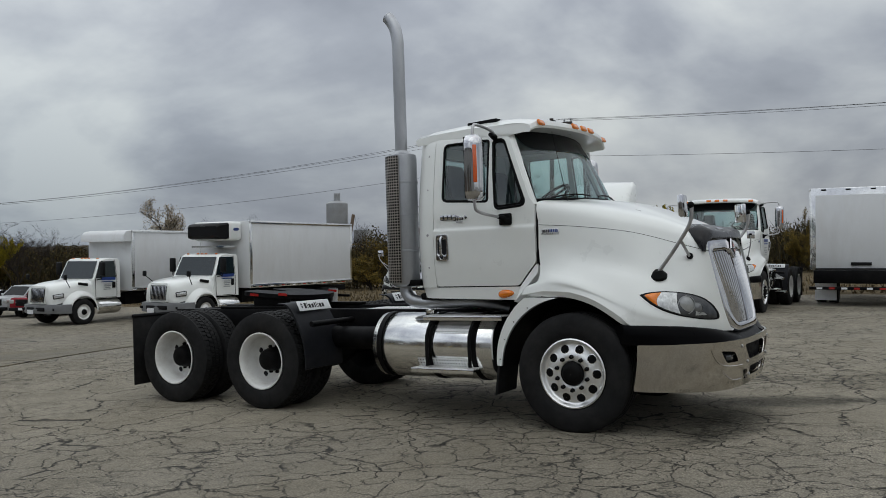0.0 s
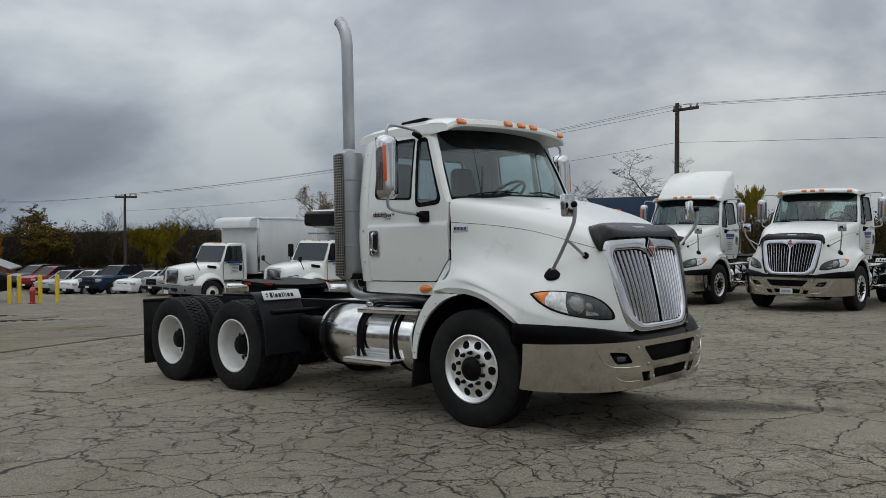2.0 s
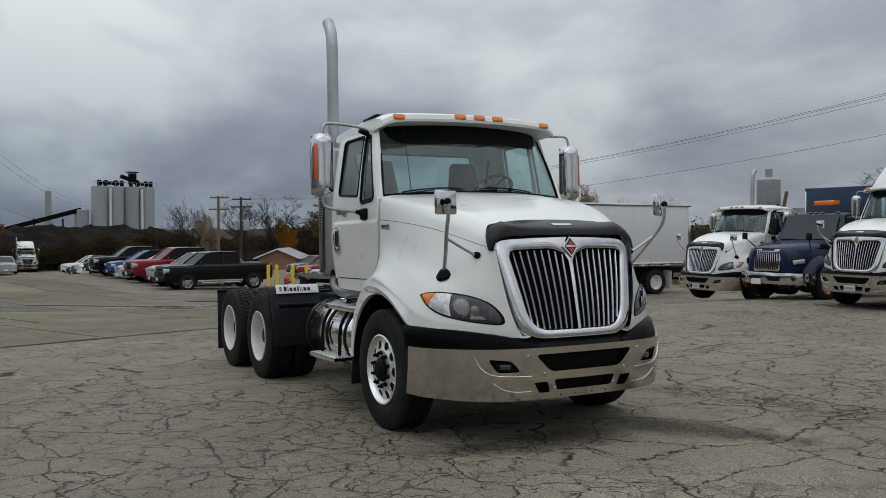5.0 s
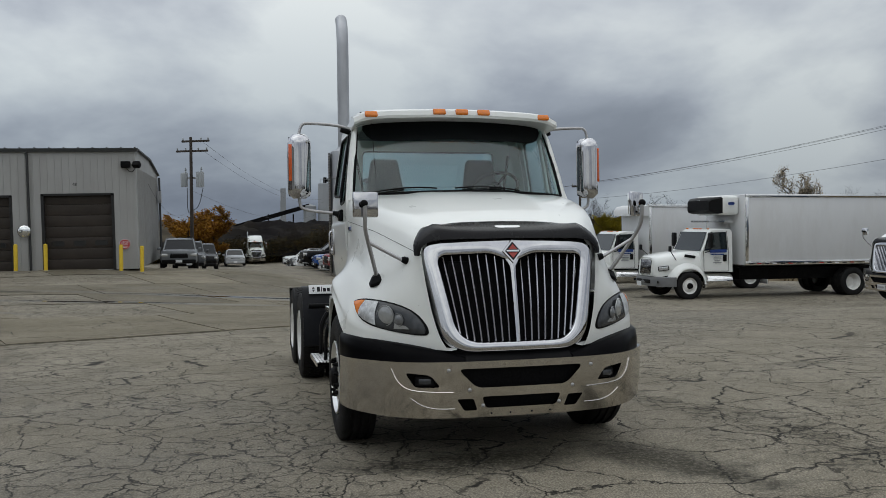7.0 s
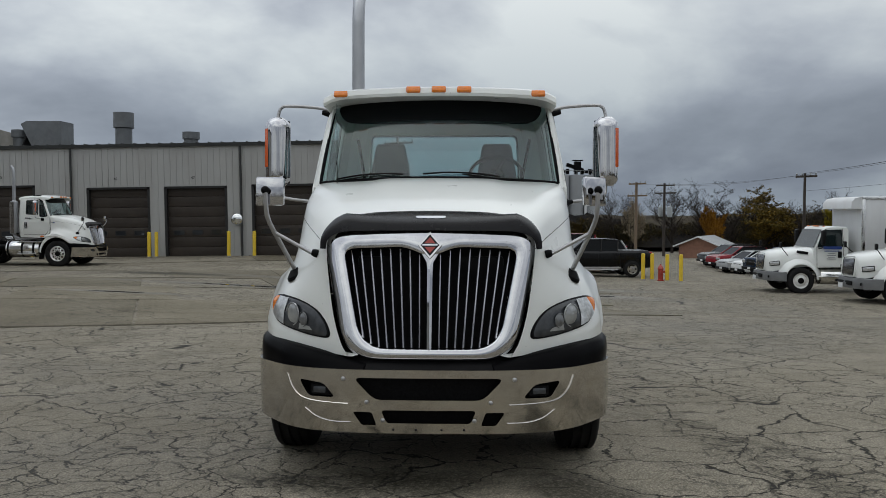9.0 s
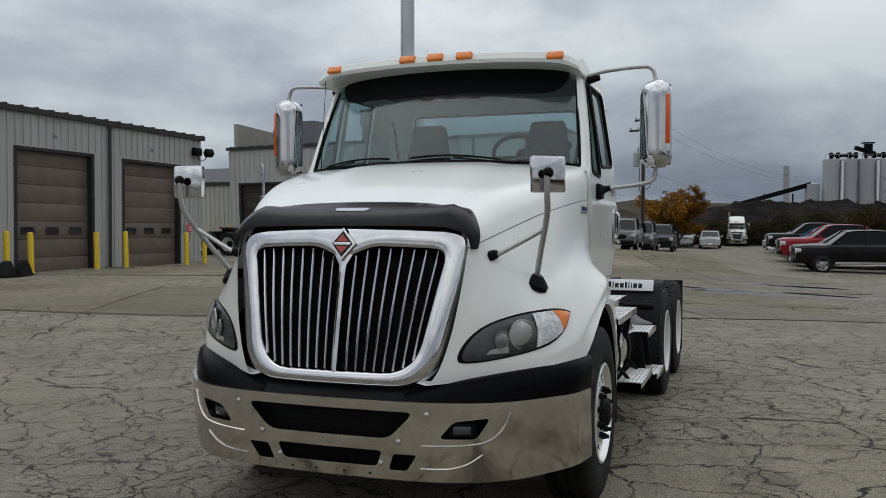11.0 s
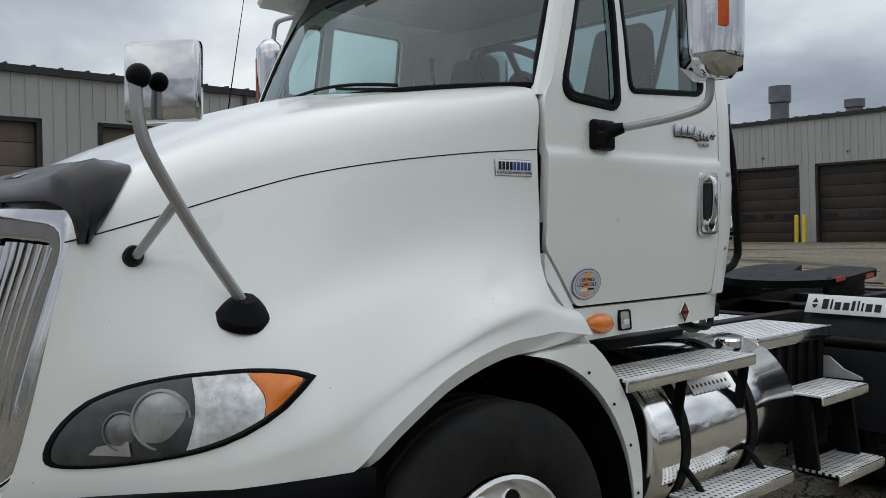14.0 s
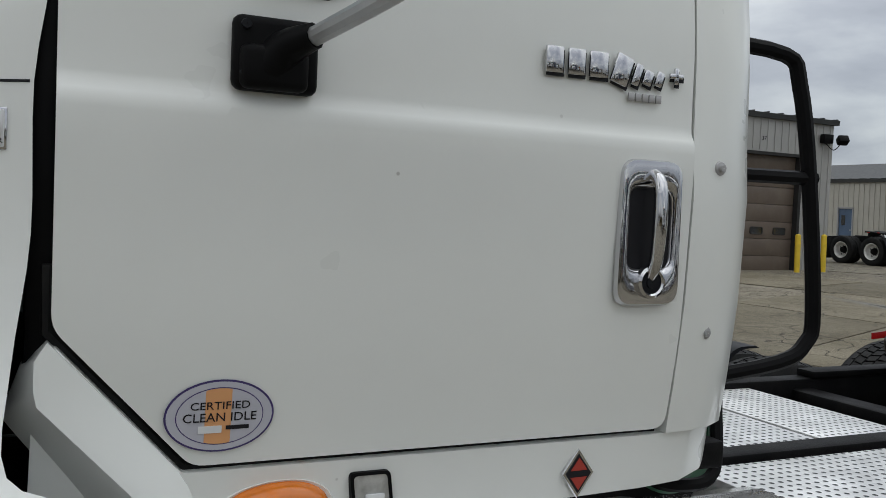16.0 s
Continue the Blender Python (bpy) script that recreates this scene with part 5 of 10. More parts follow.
    ringp = [Vector((0.225 * math.cos(a), 0.225 * math.sin(a), 0)) for a in np.linspace(0, 2 * math.pi, 33)]
    part("rim", moved(tube(ringp, 0.016, 8), mt), BLACK_PLASTIC, sw)
    part("hub", moved(lathe([(0.07, 0), (0.065, 0.03), (0.001, 0.035)], 16, "z"), mt), BLACK_PLASTIC, sw)
    for a in (0.3, 2.84, 4.71):
        part("spoke", moved(tube([(0, 0, 0.01), (0.22 * math.cos(a), 0.22 * math.sin(a), 0)], 0.014, 6), mt), BLACK_PLASTIC, sw)
    for y in (0.47, -0.47):
        st = thing_part("seat", cab)
        st["label"] = "dark grey high-back seat"
        part("cushion", moved(block(0.48, 0.50, 0.16, (0, 0, 0), 0.05, seg=3), Matrix.Translation((-1.13, y, 1.68))), SEAT_CLOTH, st)
        back = block(0.13, 0.50, 0.78, (0, 0, 0), 0.055, seg=3)
        for v in back.verts:
            v.co.y *= 1 - 0.42 * max(0, min(1, (v.co.z + 0.05) / 0.30)) ** 1.5
            v.co.z -= 0.05 * (v.co.y / 0.16) ** 2 if v.co.z > 0.3 else 0
        part("backrest", moved(back, Matrix.Translation((-1.47, y * 1.06, 2.10)) @ pose(0, 0, 0, 0, -8, 0)), SEAT_CLOTH, st)
        part("pedestal", moved(block(0.36, 0.36, 0.42, (0, 0, 0), 0.02), Matrix.Translation((-1.13, y, 1.39))), CHASSIS, st)
    for y in (0.80, -0.80):
        part("seat_belt", tube([(-1.45, y, 2.50), (-1.42, y * 0.93, 2.2), (-1.30, y * 0.85, 1.75)], 0.014, 5), BLACK_PLASTIC, cab)
    return cab


def tyre_mesh(r, w, drive):
    """A tyre about y, centred: rounded shoulders and tread grooves."""
    h = w / 2
    prof = [(r * 0.575, -h * 0.80), (r * 0.60, -h * 0.95), (r * 0.72, -h * 1.03), (r * 0.84, -h * 1.02), (r * 0.93, -h * 0.95), (r * 0.975, -h * 0.86)]
    base = r * (0.975 if drive else 0.995)
    if drive:
        tread = [(base, -h * 0.80), (base, h * 0.80)]
    else:
        tread = []
        for g in (-0.45, 0.0, 0.45):
            tread += [(base, h * (g - 0.10)), (r * 0.965, h * (g - 0.08)), (r * 0.965, h * (g + 0.08)), (base, h * (g + 0.10))]
        tread = [(base, -h * 0.76)] + tread + [(base, h * 0.76)]
    prof = prof + tread + [(a, -b) for a, b in reversed(prof)]
    return lathe(prof, 56, "y")


def tread_blocks(r, w):
    bm = bmesh.new()
    n = 58
    rows = [(-0.80, -0.45), (-0.40, -0.03), (0.03, 0.40), (0.45, 0.80)]
    for k, (a, b) in enumerate(rows):
        for i in range(n):
            t0 = 2 * math.pi * (i + 0.5 * (k % 2)) / n
            t1 = t0 + 2 * math.pi / n * 0.74
            sk = 0.012 if k < 2 else -0.012
            v = []
            for rr in (r * 0.968, r):
                for t, y, d in ((t0, a, -sk), (t1, a, -sk), (t1, b, sk), (t0, b, sk)):
                    rs = rr - (0.014 if abs(y) > 0.7 and rr == r else 0)
                    v.append(bm.verts.new((rs * math.cos(t + d), y * w / 2, rs * math.sin(t + d))))
            for f in ((4, 5, 6, 7), (0, 1, 5, 4), (1, 2, 6, 5), (2, 3, 7, 6), (3, 0, 4, 7)):
                bm.faces.new([v[q] for q in f])
    bmesh.ops.recalc_face_normals(bm, faces=bm.faces)
    return bm


def build_wheels(root):
    R, W = 0.520, 0.285
    for s in (1, -1):
        m_side = pose(0, 0, 0, 0, 0, 0 if s > 0 else 180)
        # steer wheel, polished disc
        w = thing_part("front_wheel", root)
        w["label"] = "front wheel with a polished ten-hole aluminium disc"
        mt = Matrix.Translation((0, s * 1.052, 0.507)) @ m_side
        part("tyre", moved(tyre_mesh(R, W, False), mt), RUBBER, w, angle=50)
        face = [(0.298, 0.128), (0.302, 0.140), (0.290, 0.146), (0.278, 0.136), (0.270, 0.116), (0.258, 0.106), (0.245, 0.106), (0.188, 0.120), (0.176, 0.128), (0.112, 0.132), (0.105, 0.126)]
        part("rim", moved(lathe(face, 48, "y"), mt), WHEEL_METAL, w, angle=50)
        part("rim_barrel", moved(lathe([(0.300, -0.13), (0.285, -0.10), (0.27, 0.0), (0.268, 0.10)], 40, "y"), mt), ALUMINIUM, w)
        for i in range(10):
            a = 2 * math.pi * i / 10
            c, q = math.cos(a), math.sin(a)
            out = Vector((c * 0.238, 0.971, q * 0.238))
            part("hand_hole", moved(lathe([(0.041, -0.004), (0.041, 0.003), (0.037, 0.004), (0.035, -0.002)], 18, "y"), mt @ Matrix.Translation((0.217 * c, 0.113, 0.217 * q)) @ Vector((0, 1, 0)).rotation_difference(out).to_matrix().to_4x4()), ALUMINIUM, w)
            part("hole_shadow", moved(lathe([(0.036, 0.0), (0.001, 0.0005)], 18, "y"), mt @ Matrix.Translation((0.217 * c, 0.1145, 0.217 * q)) @ Vector((0, 1, 0)).rotation_difference(out).to_matrix().to_4x4()), CHASSIS, w, "dark inside of a hand hole")
            a += math.pi / 10
            c, q = math.cos(a), math.sin(a)
            part("lug_nut", moved(lathe([(0.019, 0.0), (0.018, 0.02), (0.013, 0.024), (0.012, 0.042), (0.001, 0.044)], 8, "y"), mt @ Matrix.Translation((0.143 * c, 0.130, 0.143 * q))), CHASSIS, w)
        part("hub_cap", moved(lathe([(0.106, 0.12), (0.100, 0.150), (0.080, 0.160), (0.072, 0.172), (0.055, 0.180), (0.03, 0.182), (0.001, 0.180)], 28, "y"), mt), CHASSIS, w)
        for x in (-3.52, -4.84):
            w = thing_part("drive_wheel", root)
            w["label"] = "dual drive wheel with white steel rims and block tread"
            for k, yc in enumerate((1.090, 0.770)):
                mt = Matrix.Translation((x, s * yc, 0.507)) @ m_side
                ty = part("tyre", moved(tyre_mesh(R, W, True), mt), RUBBER, w, angle=50)
                part("tread", moved(tread_blocks(R, W), mt), RUBBER, ty, smooth=False)
                if k == 0:
                    dish = [(0.300, 0.134), (0.304, 0.142), (0.292, 0.146), (0.282, 0.136), (0.272, 0.10), (0.266, 0.02), (0.260, -0.06), (0.245, -0.095), (0.20, -0.105), (0.175, -0.085), (0.14, -0.080), (0.12, -0.080)]
                    part("rim", moved(lathe(dish, 48, "y"), mt), WHITE_STEEL, w, angle=60)
                    for i in range(5):
                        a = 2 * math.pi * i / 5 + 0.4
                        part("hand_hole", moved(lathe([(0.030, 0.004), (0.001, 0.005)], 14, "y"), mt @ Matrix.Translation((0.222 * math.cos(a), -0.098, 0.222 * math.sin(a)))), LABEL_BLACK, w)
                    part("hub", moved(lathe([(0.13, -0.09), (0.125, -0.02), (0.112, 0.0), (0.105, 0.05), (0.085, 0.065), (0.001, 0.066)], 24, "y"), mt), CHASSIS, w, angle=50)
                    for i in range(10):
                        a = 2 * math.pi * i / 10
                        part("lug_nut", moved(lathe([(0.018, 0.0), (0.017, 0.03), (0.001, 0.032)], 6, "y"), mt @ Matrix.Translation((0.142 * math.cos(a), -0.082, 0.142 * math.sin(a)))), CHASSIS, w)
                else:
                    part("rim", moved(lathe([(0.300, -0.134), (0.26, -0.06), (0.2, 0.1), (0.12, 0.1)], 32, "y"), mt), CHASSIS, w)
        # axle housings
    for x in (0.0, -3.52, -4.84):
        part("axle", moved(lathe([(0.07, -0.95), (0.08, -0.5), (0.085 if x == 0 else 0.20, -0.1), (0.085 if x == 0 else 0.20, 0.1), (0.08, 0.5), (0.07, 0.95)], 16, "y"), Matrix.Translation((x, 0, 0.46 if x == 0 else 0.507))), CHASSIS, root)


def step_plate(x0, x1, y0, y1, z, root, name="step", hang=()):
    """A pierced tread with a turned-down front edge and its dark hangers."""
    st = thing_part(name, root)
    st["label"] = "aluminium grip step on black hangers"
    s = 1 if y1 > 0 else -1
    xm, ym = (x0 + x1) / 2, (y0 + y1) / 2
    ob = part("tread_plate", moved(block(abs(x1 - x0), abs(y1 - y0), 0.012, (0, 0, 0), 0.004), Matrix.Translation((xm, ym, z))), GRIP, st)
    unwrap(ob, lambda c: (c.x, c.y))
    part("edge_bar", moved(block(abs(x1 - x0), 0.014, 0.045, (0, 0, 0), 0.005), Matrix.Translation((xm, y1, z - 0.018))), ALUMINIUM, st)
    for x in hang:
        part("hanger", moved(block(0.035, abs(y1 - y0), 0.03, (0, 0, 0), 0.006), Matrix.Translation((x, ym, z - 0.024))), CHASSIS, st)
    return st


def build_chassis(root):
    for s in (1, -1):
        # skirt behind the front wheel
        rings = []
        for u in np.linspace(0, 1, 18):
            a = 1.72 + u * 1.36
            w = 0.140 * (1 - 0.64 * u)
            ci, si = math.cos(a), math.sin(a)
            xi, zi = -0.03 + 0.655 * ci, 0.505 + 0.655 * si
            xo, zo = xi + w * ci * 1.05, min(zi + w * si, 1.158)
            y = s * (1.200 - 0.035 * u)
            rings.append([Vector((xi, y, zi)), Vector((xo, y - s * 0.006, zo)), Vector((xo - 0.006, y - s * 0.07, zo)), Vector((xo, y - s * 0.075, zo)), Vector((xi, y - s * 0.07, zi)), Vector((xi, y - s * 0.03, zi))])
        for k in range(4):
            part("skirt_rivet", moved(lathe([(0.006, 0.0), (0.005, 0.003), (0.001, 0.004)], 8, "y"), Matrix.Translation((-0.03 - 0.675 * math.cos(0.15 + 0.28 * k), s * (1.170 + 0.008 * k), 0.505 + 0.675 * math.sin(0.15 + 0.28 * k))) @ pose(0, 0, 0, 0, 0, 0 if s > 0 else 180)), CHASSIS, root)
        bm = loft(rings)
        bmesh.ops.recalc_face_normals(bm, faces=bm.faces)
        part("wing_skirt", bm, WHITE_PAINT, root, "white skirt behind the front wheel", angle=50)
        # dark liner inside the wing
        rings = []
        for a in np.linspace(0.15, math.pi - 0.02, 20):
            x, z = -0.03 + 0.645 * math.cos(a), 0.51 + 0.640 * math.sin(a)
            rings.append([Vector((x, s * 1.165, z)), Vector((x, s * 0.62, z))])
        part("wing_liner", loft(rings, closed=False), BLACK_PLASTIC, root)
        part("liner_wall", moved(block(1.1, 0.02, 0.75, (0, 0, 0), 0.005), Matrix.Translation((0.0, s * 0.60, 0.85))), CHASSIS, root)
        part("mud_guard", moved(block(0.025, 0.40, 0.30, (0, 0, 0), 0.01), Matrix.Translation((-0.735, s * 0.96, 0.43)) @ pose(0, 0, 0, 0, 8, 0)), RUBBER, root)
        # frame rail
        ch = block(6.5, 0.09, 0.27, (0, 0, 0), 0.01)
        part("frame_rail", moved(ch, Matrix.Translation((-2.35, s * 0.43, 0.875))), CHASSIS, root)
        # drive-axle quarter fender with its label
        qf = thing_part("quarter_fender", root)
        qf["label"] = "dark poly quarter fender with a white maker label"
        prof = [(-3.26, 1.115), (-3.15, 1.105), (-3.075, 1.04), (-2.99, 0.90), (-2.93, 0.75), (-2.90, 0.58), (-2.90, 0.44)]
        rings = []
        for x, z in [tuple(p)[:2] for p in curve_through([Vector((a, b, 0)) for a, b in prof], 4)]:
            rings.append([Vector((x, s * 0.62, z)), Vector((x + 0.012, s * 0.90, z + 0.004)), Vector((x, s * 1.225, z)), Vector((x - 0.02, s * 1.225, z - 0.01)), Vector((x - 0.012, s * 0.90, z - 0.006)), Vector((x - 0.02, s * 0.62, z - 0.01))])
        bm = loft(rings)
        bmesh.ops.recalc_face_normals(bm, faces=bm.faces)
        part("fender_skin", bm, POLY_FENDER, qf, angle=50)
        part("fender_bar", tube([(-2.86, s * 0.44, 0.90), (-2.86, s * 1.17, 0.90)], 0.030, 12), CHASSIS, qf)
        lm = Matrix.Translation((-3.052, s * 0.888, 1.082)) @ pose(0, 0, 0, 62, 0, 90)
        part("label_plate", moved(block(0.52, 0.115, 0.006, (0, 0, 0), 0.002), lm), LABEL_WHITE, qf)
        mk = bmesh.new()
        for sg in (1, -1):
            mk.faces.new([mk.verts.new(p) for p in ((-0.225 + 0.0, sg * 0.006, 0.006), (-0.225 + 0.036, sg * 0.006, 0.006), (-0.225 + 0.018 + 0.0, sg * 0.034, 0.006))])
        bmesh.ops.recalc_face_normals(mk, faces=mk.faces)
        part("label_mark", moved(mk, lm), LABEL_BLACK, qf, smooth=False)
        # the maker's name stands as plain bars
        for k, (w, h, dy) in enumerate(((0.034, 0.062, 0.0), (0.010, 0.062, 0.0), (0.034, 0.046, -0.008), (0.034, 0.046, -0.008), (0.018, 0.058, -0.002), (0.010, 0.062, 0.0), (0.010, 0.050, -0.006), (0.034, 0.046, -0.008), (0.034, 0.046, -0.008))):
            x0 = -0.165 + sum((0.034, 0.010, 0.034, 0.034, 0.018, 0.010, 0.010, 0.034, 0.034)[:k]) + 0.013 * k + w / 2
            part("label_bar", moved(block(w, h, 0.001, (x0, dy, 0.0042)), lm), LABEL_BLACK, qf, smooth=False)
        # mud flaps
        fl = thing_part("mud_flap", root)
        part("flap_sheet", moved(block(0.015, 0.60, 0.80, (0, 0, 0), 0.005), Matrix.Translation((-5.52, s * 0.92, 0.56))), RUBBER, fl, "black rubber mud flap")
        part("flap_arm", tube([(-5.52, s * 0.40, 0.97), (-5.52, s * 1.22, 0.97)], 0.022, 8), CHASSIS, fl)
        # leaf spring hangers
        part("spring", moved(block(1.7, 0.09, 0.10, (0, 0, 0), 0.02), Matrix.Translation((-4.18, s * 0.52, 0.68))), CHASSIS, root)
    for x in (-1.9, -2.6, -3.3, -4.18, -5.0, -5.5):
        part("cross_member", moved(block(0.12, 0.80, 0.16, (0, 0, 0), 0.015), Matrix.Translation((x, 0, 0.89))), CHASSIS, root)
    part("engine_block", moved(block(1.3, 0.62, 0.75, (0, 0, 0), 0.06), Matrix.Translation((0.2, 0, 1.05))), CHASSIS, root)
    part("radiator", moved(block(0.08, 0.95, 0.62, (0, 0, 0), 0.02), Matrix.Translation((0.98, 0, 1.16))), CHASSIS, root)
    part("gearbox", moved(block(0.9, 0.42, 0.45, (0, 0, 0), 0.06), Matrix.Translation((-0.95, 0, 0.90))), CHASSIS, root)
    part("drive_shaft", tube([(-1.4, 0, 0.80), (-3.2, 0, 0.66)], 0.06, 12), CHASSIS, root)
    # fifth wheel
    fw = thing_part("fifth_wheel", root)
    fw["label"] = "greasy black fifth-wheel coupling plate"
    pl = rounded([(-0.42, -0.46, 0.2), (0.28, -0.46, 0.2), (0.48, -0.16, 0.1), (0.48, 0.16, 0.1), (0.28, 0.46, 0.2), (-0.42, 0.46, 0.2), (-0.46, 0.14, 0.03), (-0.1, 0.035, 0.03), (-0.1, -0.035, 0.03), (-0.46, -0.14, 0.03)], 0.1, 6)
    bm = sheet(pl)
    bmesh.ops.solidify(bm, geom=bm.faces[:], thickness=0.05)
    bmesh.ops.recalc_face_normals(bm, faces=bm.faces)
    part("coupling_plate", moved(bm, Matrix.Translation((-4.10, 0, 1.19)) @ pose(0, 0, 0, 0, 4, 0)), CHASSIS, fw, smooth=False)
    for s in (1, -1):
        for x in (-3.86, -4.30):
            part("reflective_tape", moved(block(0.13, 0.004, 0.030, (0, 0, 0)), Matrix.Translation((x, s * 0.462, 1.175)) @ pose(0, 0, 0, 0, 4, 0)), RED_LENS, fw, "red reflective tape", smooth=False)
        part("bracket", moved(block(0.55, 0.06, 0.19, (0, 0, 0), 0.03), Matrix.Translation((-4.10, s * 0.38, 1.085))), CHASSIS, fw)
        part("slide_rail", moved(block(1.5, 0.10, 0.03, (0, 0, 0), 0.006), Matrix.Translation((-4.10, s * 0.42, 1.025))), CHASSIS, fw)
    # tail frame
    tl = thing_part("tail_lamp_bar", root)
    part("bar", moved(block(0.08, 0.9, 0.14, (0, 0, 0), 0.015), Matrix.Translation((-5.60, 0, 0.92))), CHASSIS, tl)
    for y in (-0.36, -0.22, 0.22, 0.36):
        part("lamp", moved(lathe([(0.05, 0.0), (0.048, 0.02), (0.001, 0.026)], 16, "x"), Matrix.Translation((-5.66, y, 0.92)) @ pose(0, 0, 0, 0, 0, 180)), RED_LENS, tl)
    # right-hand fuel tank
    tk = thing_part("fuel_tank", root)
    tk["label"] = "polished aluminium fuel tank with black straps"

    def tank(x0, x1, yc, zc, r, straps, parent, metal=ALUMINIUM):
        e = 0.025
        prof = [(0.001, x0), (r * 0.6, x0 - 0.0), (r - e, x0 + 0.004), (r, x0 + e), (r, x1 - e), (r - e, x1 - 0.004), (r * 0.6, x1), (0.001, x1)]
        part("tank_shell", moved(lathe(prof, 56, "x"), Matrix.Translation((0, yc, zc))), metal, parent, angle=50)
        for q in straps:
            part("tank_strap", moved(lathe([(r + 0.002, q - 0.028), (r + 0.009, q - 0.026), (r + 0.009, q + 0.026), (r + 0.002, q + 0.028)], 56, "x"), Matrix.Translation((0, yc, zc))), CHASSIS, parent)
    tank(-2.16, -0.80, -0.800, 0.685, 0.318, (-2.06, -1.48, -1.00), tk)
    part("filler_cap", moved(lathe([(0.058, 0.0), (0.058, 0.03), (0.05, 0.04), (0.001, 0.042)], 18, "z"), Matrix.Translation((-1.60, -0.86, 0.998))), ALUMINIUM, tk)
    step_plate(-1.54, -0.70, -0.93, -1.105, 0.985, root, hang=(-1.46, -1.00))
    step_plate(-1.60, -0.93, -1.02, -1.255, 0.508, root, hang=(-1.48, -1.00))
    for x in (-1.46, -1.00):
        part("step_strut", tube([(x, -1.06, 0.97), (x - 0.02, -1.15, 0.80), (x - 0.01, -1.17, 0.52)], 0.018, 8, smooth_steps=3), CHASSIS, root)
    ob = part("grip_panel", loft([[Vector((x, -0.80 - 0.323 * math.cos(a), 0.685 + 0.323 * math.sin(a))) for a in np.linspace(0.45, 0.95, 6)] for x in (-1.42, -1.06)], closed=False), GRIP, root)
    unwrap(ob, lambda c: (c.x, c.z))
    ob = part("grip_panel", loft([[Vector((x, -0.80 - 0.323 * math.cos(a), 0.685 + 0.323 * math.sin(a))) for a in np.linspace(-0.75, -0.30, 6)] for x in (-1.62, -1.06)], closed=False), GRIP, root)
    unwrap(ob, lambda c: (c.x, c.z))
    # left-hand tank, steps and battery box
    tk = thing_part("fuel_tank", root)
    tk["label"] = "polished aluminium fuel tank with black straps"
    tank(-1.95, -0.86, 0.800, 0.695, 0.332, (-1.05, -1.55), tk, TANK_METAL)
    part("filler_cap", moved(lathe([(0.062, 0.0), (0.062, 0.03), (0.05, 0.04), (0.001, 0.042)], 12, "z"), Matrix.Translation((-1.74, 0.90, 0.990))), ALUMINIUM, tk)
    step_plate(-1.45, -0.60, 0.98, 1.195, 1.015, root, hang=(-0.86, -1.30))
    step_plate(-1.56, -0.94, 1.13, 1.300, 0.535, root, hang=(-1.02, -1.46))
    for x in (-1.05, -1.50):
        part("step_strut", moved(block(0.012, 0.045, 0.22, (0, 0, 0), 0.004), Matrix.Translation((x + 0.03, 1.125, 0.895)) @ pose(0, 0, 0, -8, 0, 0)), CHASSIS, root)
        part("step_strut", tube([(x, 1.125, 0.62), (x - 0.01, 1.175, 0.56), (x - 0.01, 1.20, 0.53)], 0.014, 8, smooth_steps=3), CHASSIS, root)
    ob = part("grip_panel", loft([[Vector((x, 0.80 + 0.337 * math.cos(a), 0.695 + 0.337 * math.sin(a))) for a in np.linspace(0.55, 0.85, 6)] for x in (-1.46, -1.18)], closed=False), GRIP, root)
    unwrap(ob, lambda c: (c.x, c.z))
    bb = thing_part("battery_box", root)
    bb["label"] = "black ribbed battery box with a pierced aluminium lid"
    part("box_shell", moved(block(0.72, 0.48, 0.36, (0, 0, 0), 0.02), Matrix.Translation((-2.28, 0.69, 0.80))), BLACK_PLASTIC, bb)
    for x in np.linspace(-2.56, -2.02, 6):
        part("rib", moved(block(0.045, 0.02, 0.32, (0, 0, 0), 0.008), Matrix.Translation((x, 0.935, 0.80))), BLACK_PLASTIC, bb)
    ob = part("lid", moved(block(0.73, 0.40, 0.05, (0, 0, 0), 0.006), Matrix.Translation((-2.265, 0.757, 0.992))), GRIP, bb)
    unwrap(ob, lambda c: (c.x, c.y))
    part("lid_edge", moved(block(0.73, 0.012, 0.062, (0, 0, 0), 0.004), Matrix.Translation((-2.265, 0.960, 0.989))), ALUMINIUM, bb)
    step_plate(-2.42, -1.96, 1.02, 1.235, 0.775, root, hang=(-2.04, -2.34))
    step_plate(-2.45, -1.98, 1.08, 1.300, 0.430, root, hang=(-2.06, -2.36))
    for x in (-2.00, -2.41):
        part("step_strut", moved(block(0.03, 0.11, 0.335, (0, 0, 0), 0.008), Matrix.Translation((x, 1.13, 0.592)) @ pose(0, 0, 0, 8, 0, 0)), CHASSIS, root)
    gusset = bmesh.new()
    tri_ring = [(1.01, 0.885), (1.01, 0.78), (1.20, 0.785), (1.20, 0.797), (1.11, 0.83), (1.04, 0.885)]
    loft([[Vector((x, y, z)) for y, z in tri_ring] for x in (-2.455, -2.447)], bm=gusset)
    bmesh.ops.recalc_face_normals(gusset, faces=gusset.faces)
    part("step_gusset", gusset, DULL_METAL, root, "grey steel gusset over the rear step", smooth=False)
    part("hanger_panel", moved(block(0.40, 0.012, 0.26, (0, 0, 0), 0.005), Matrix.Translation((-2.20, 1.05, 0.60))), CHASSIS, root)
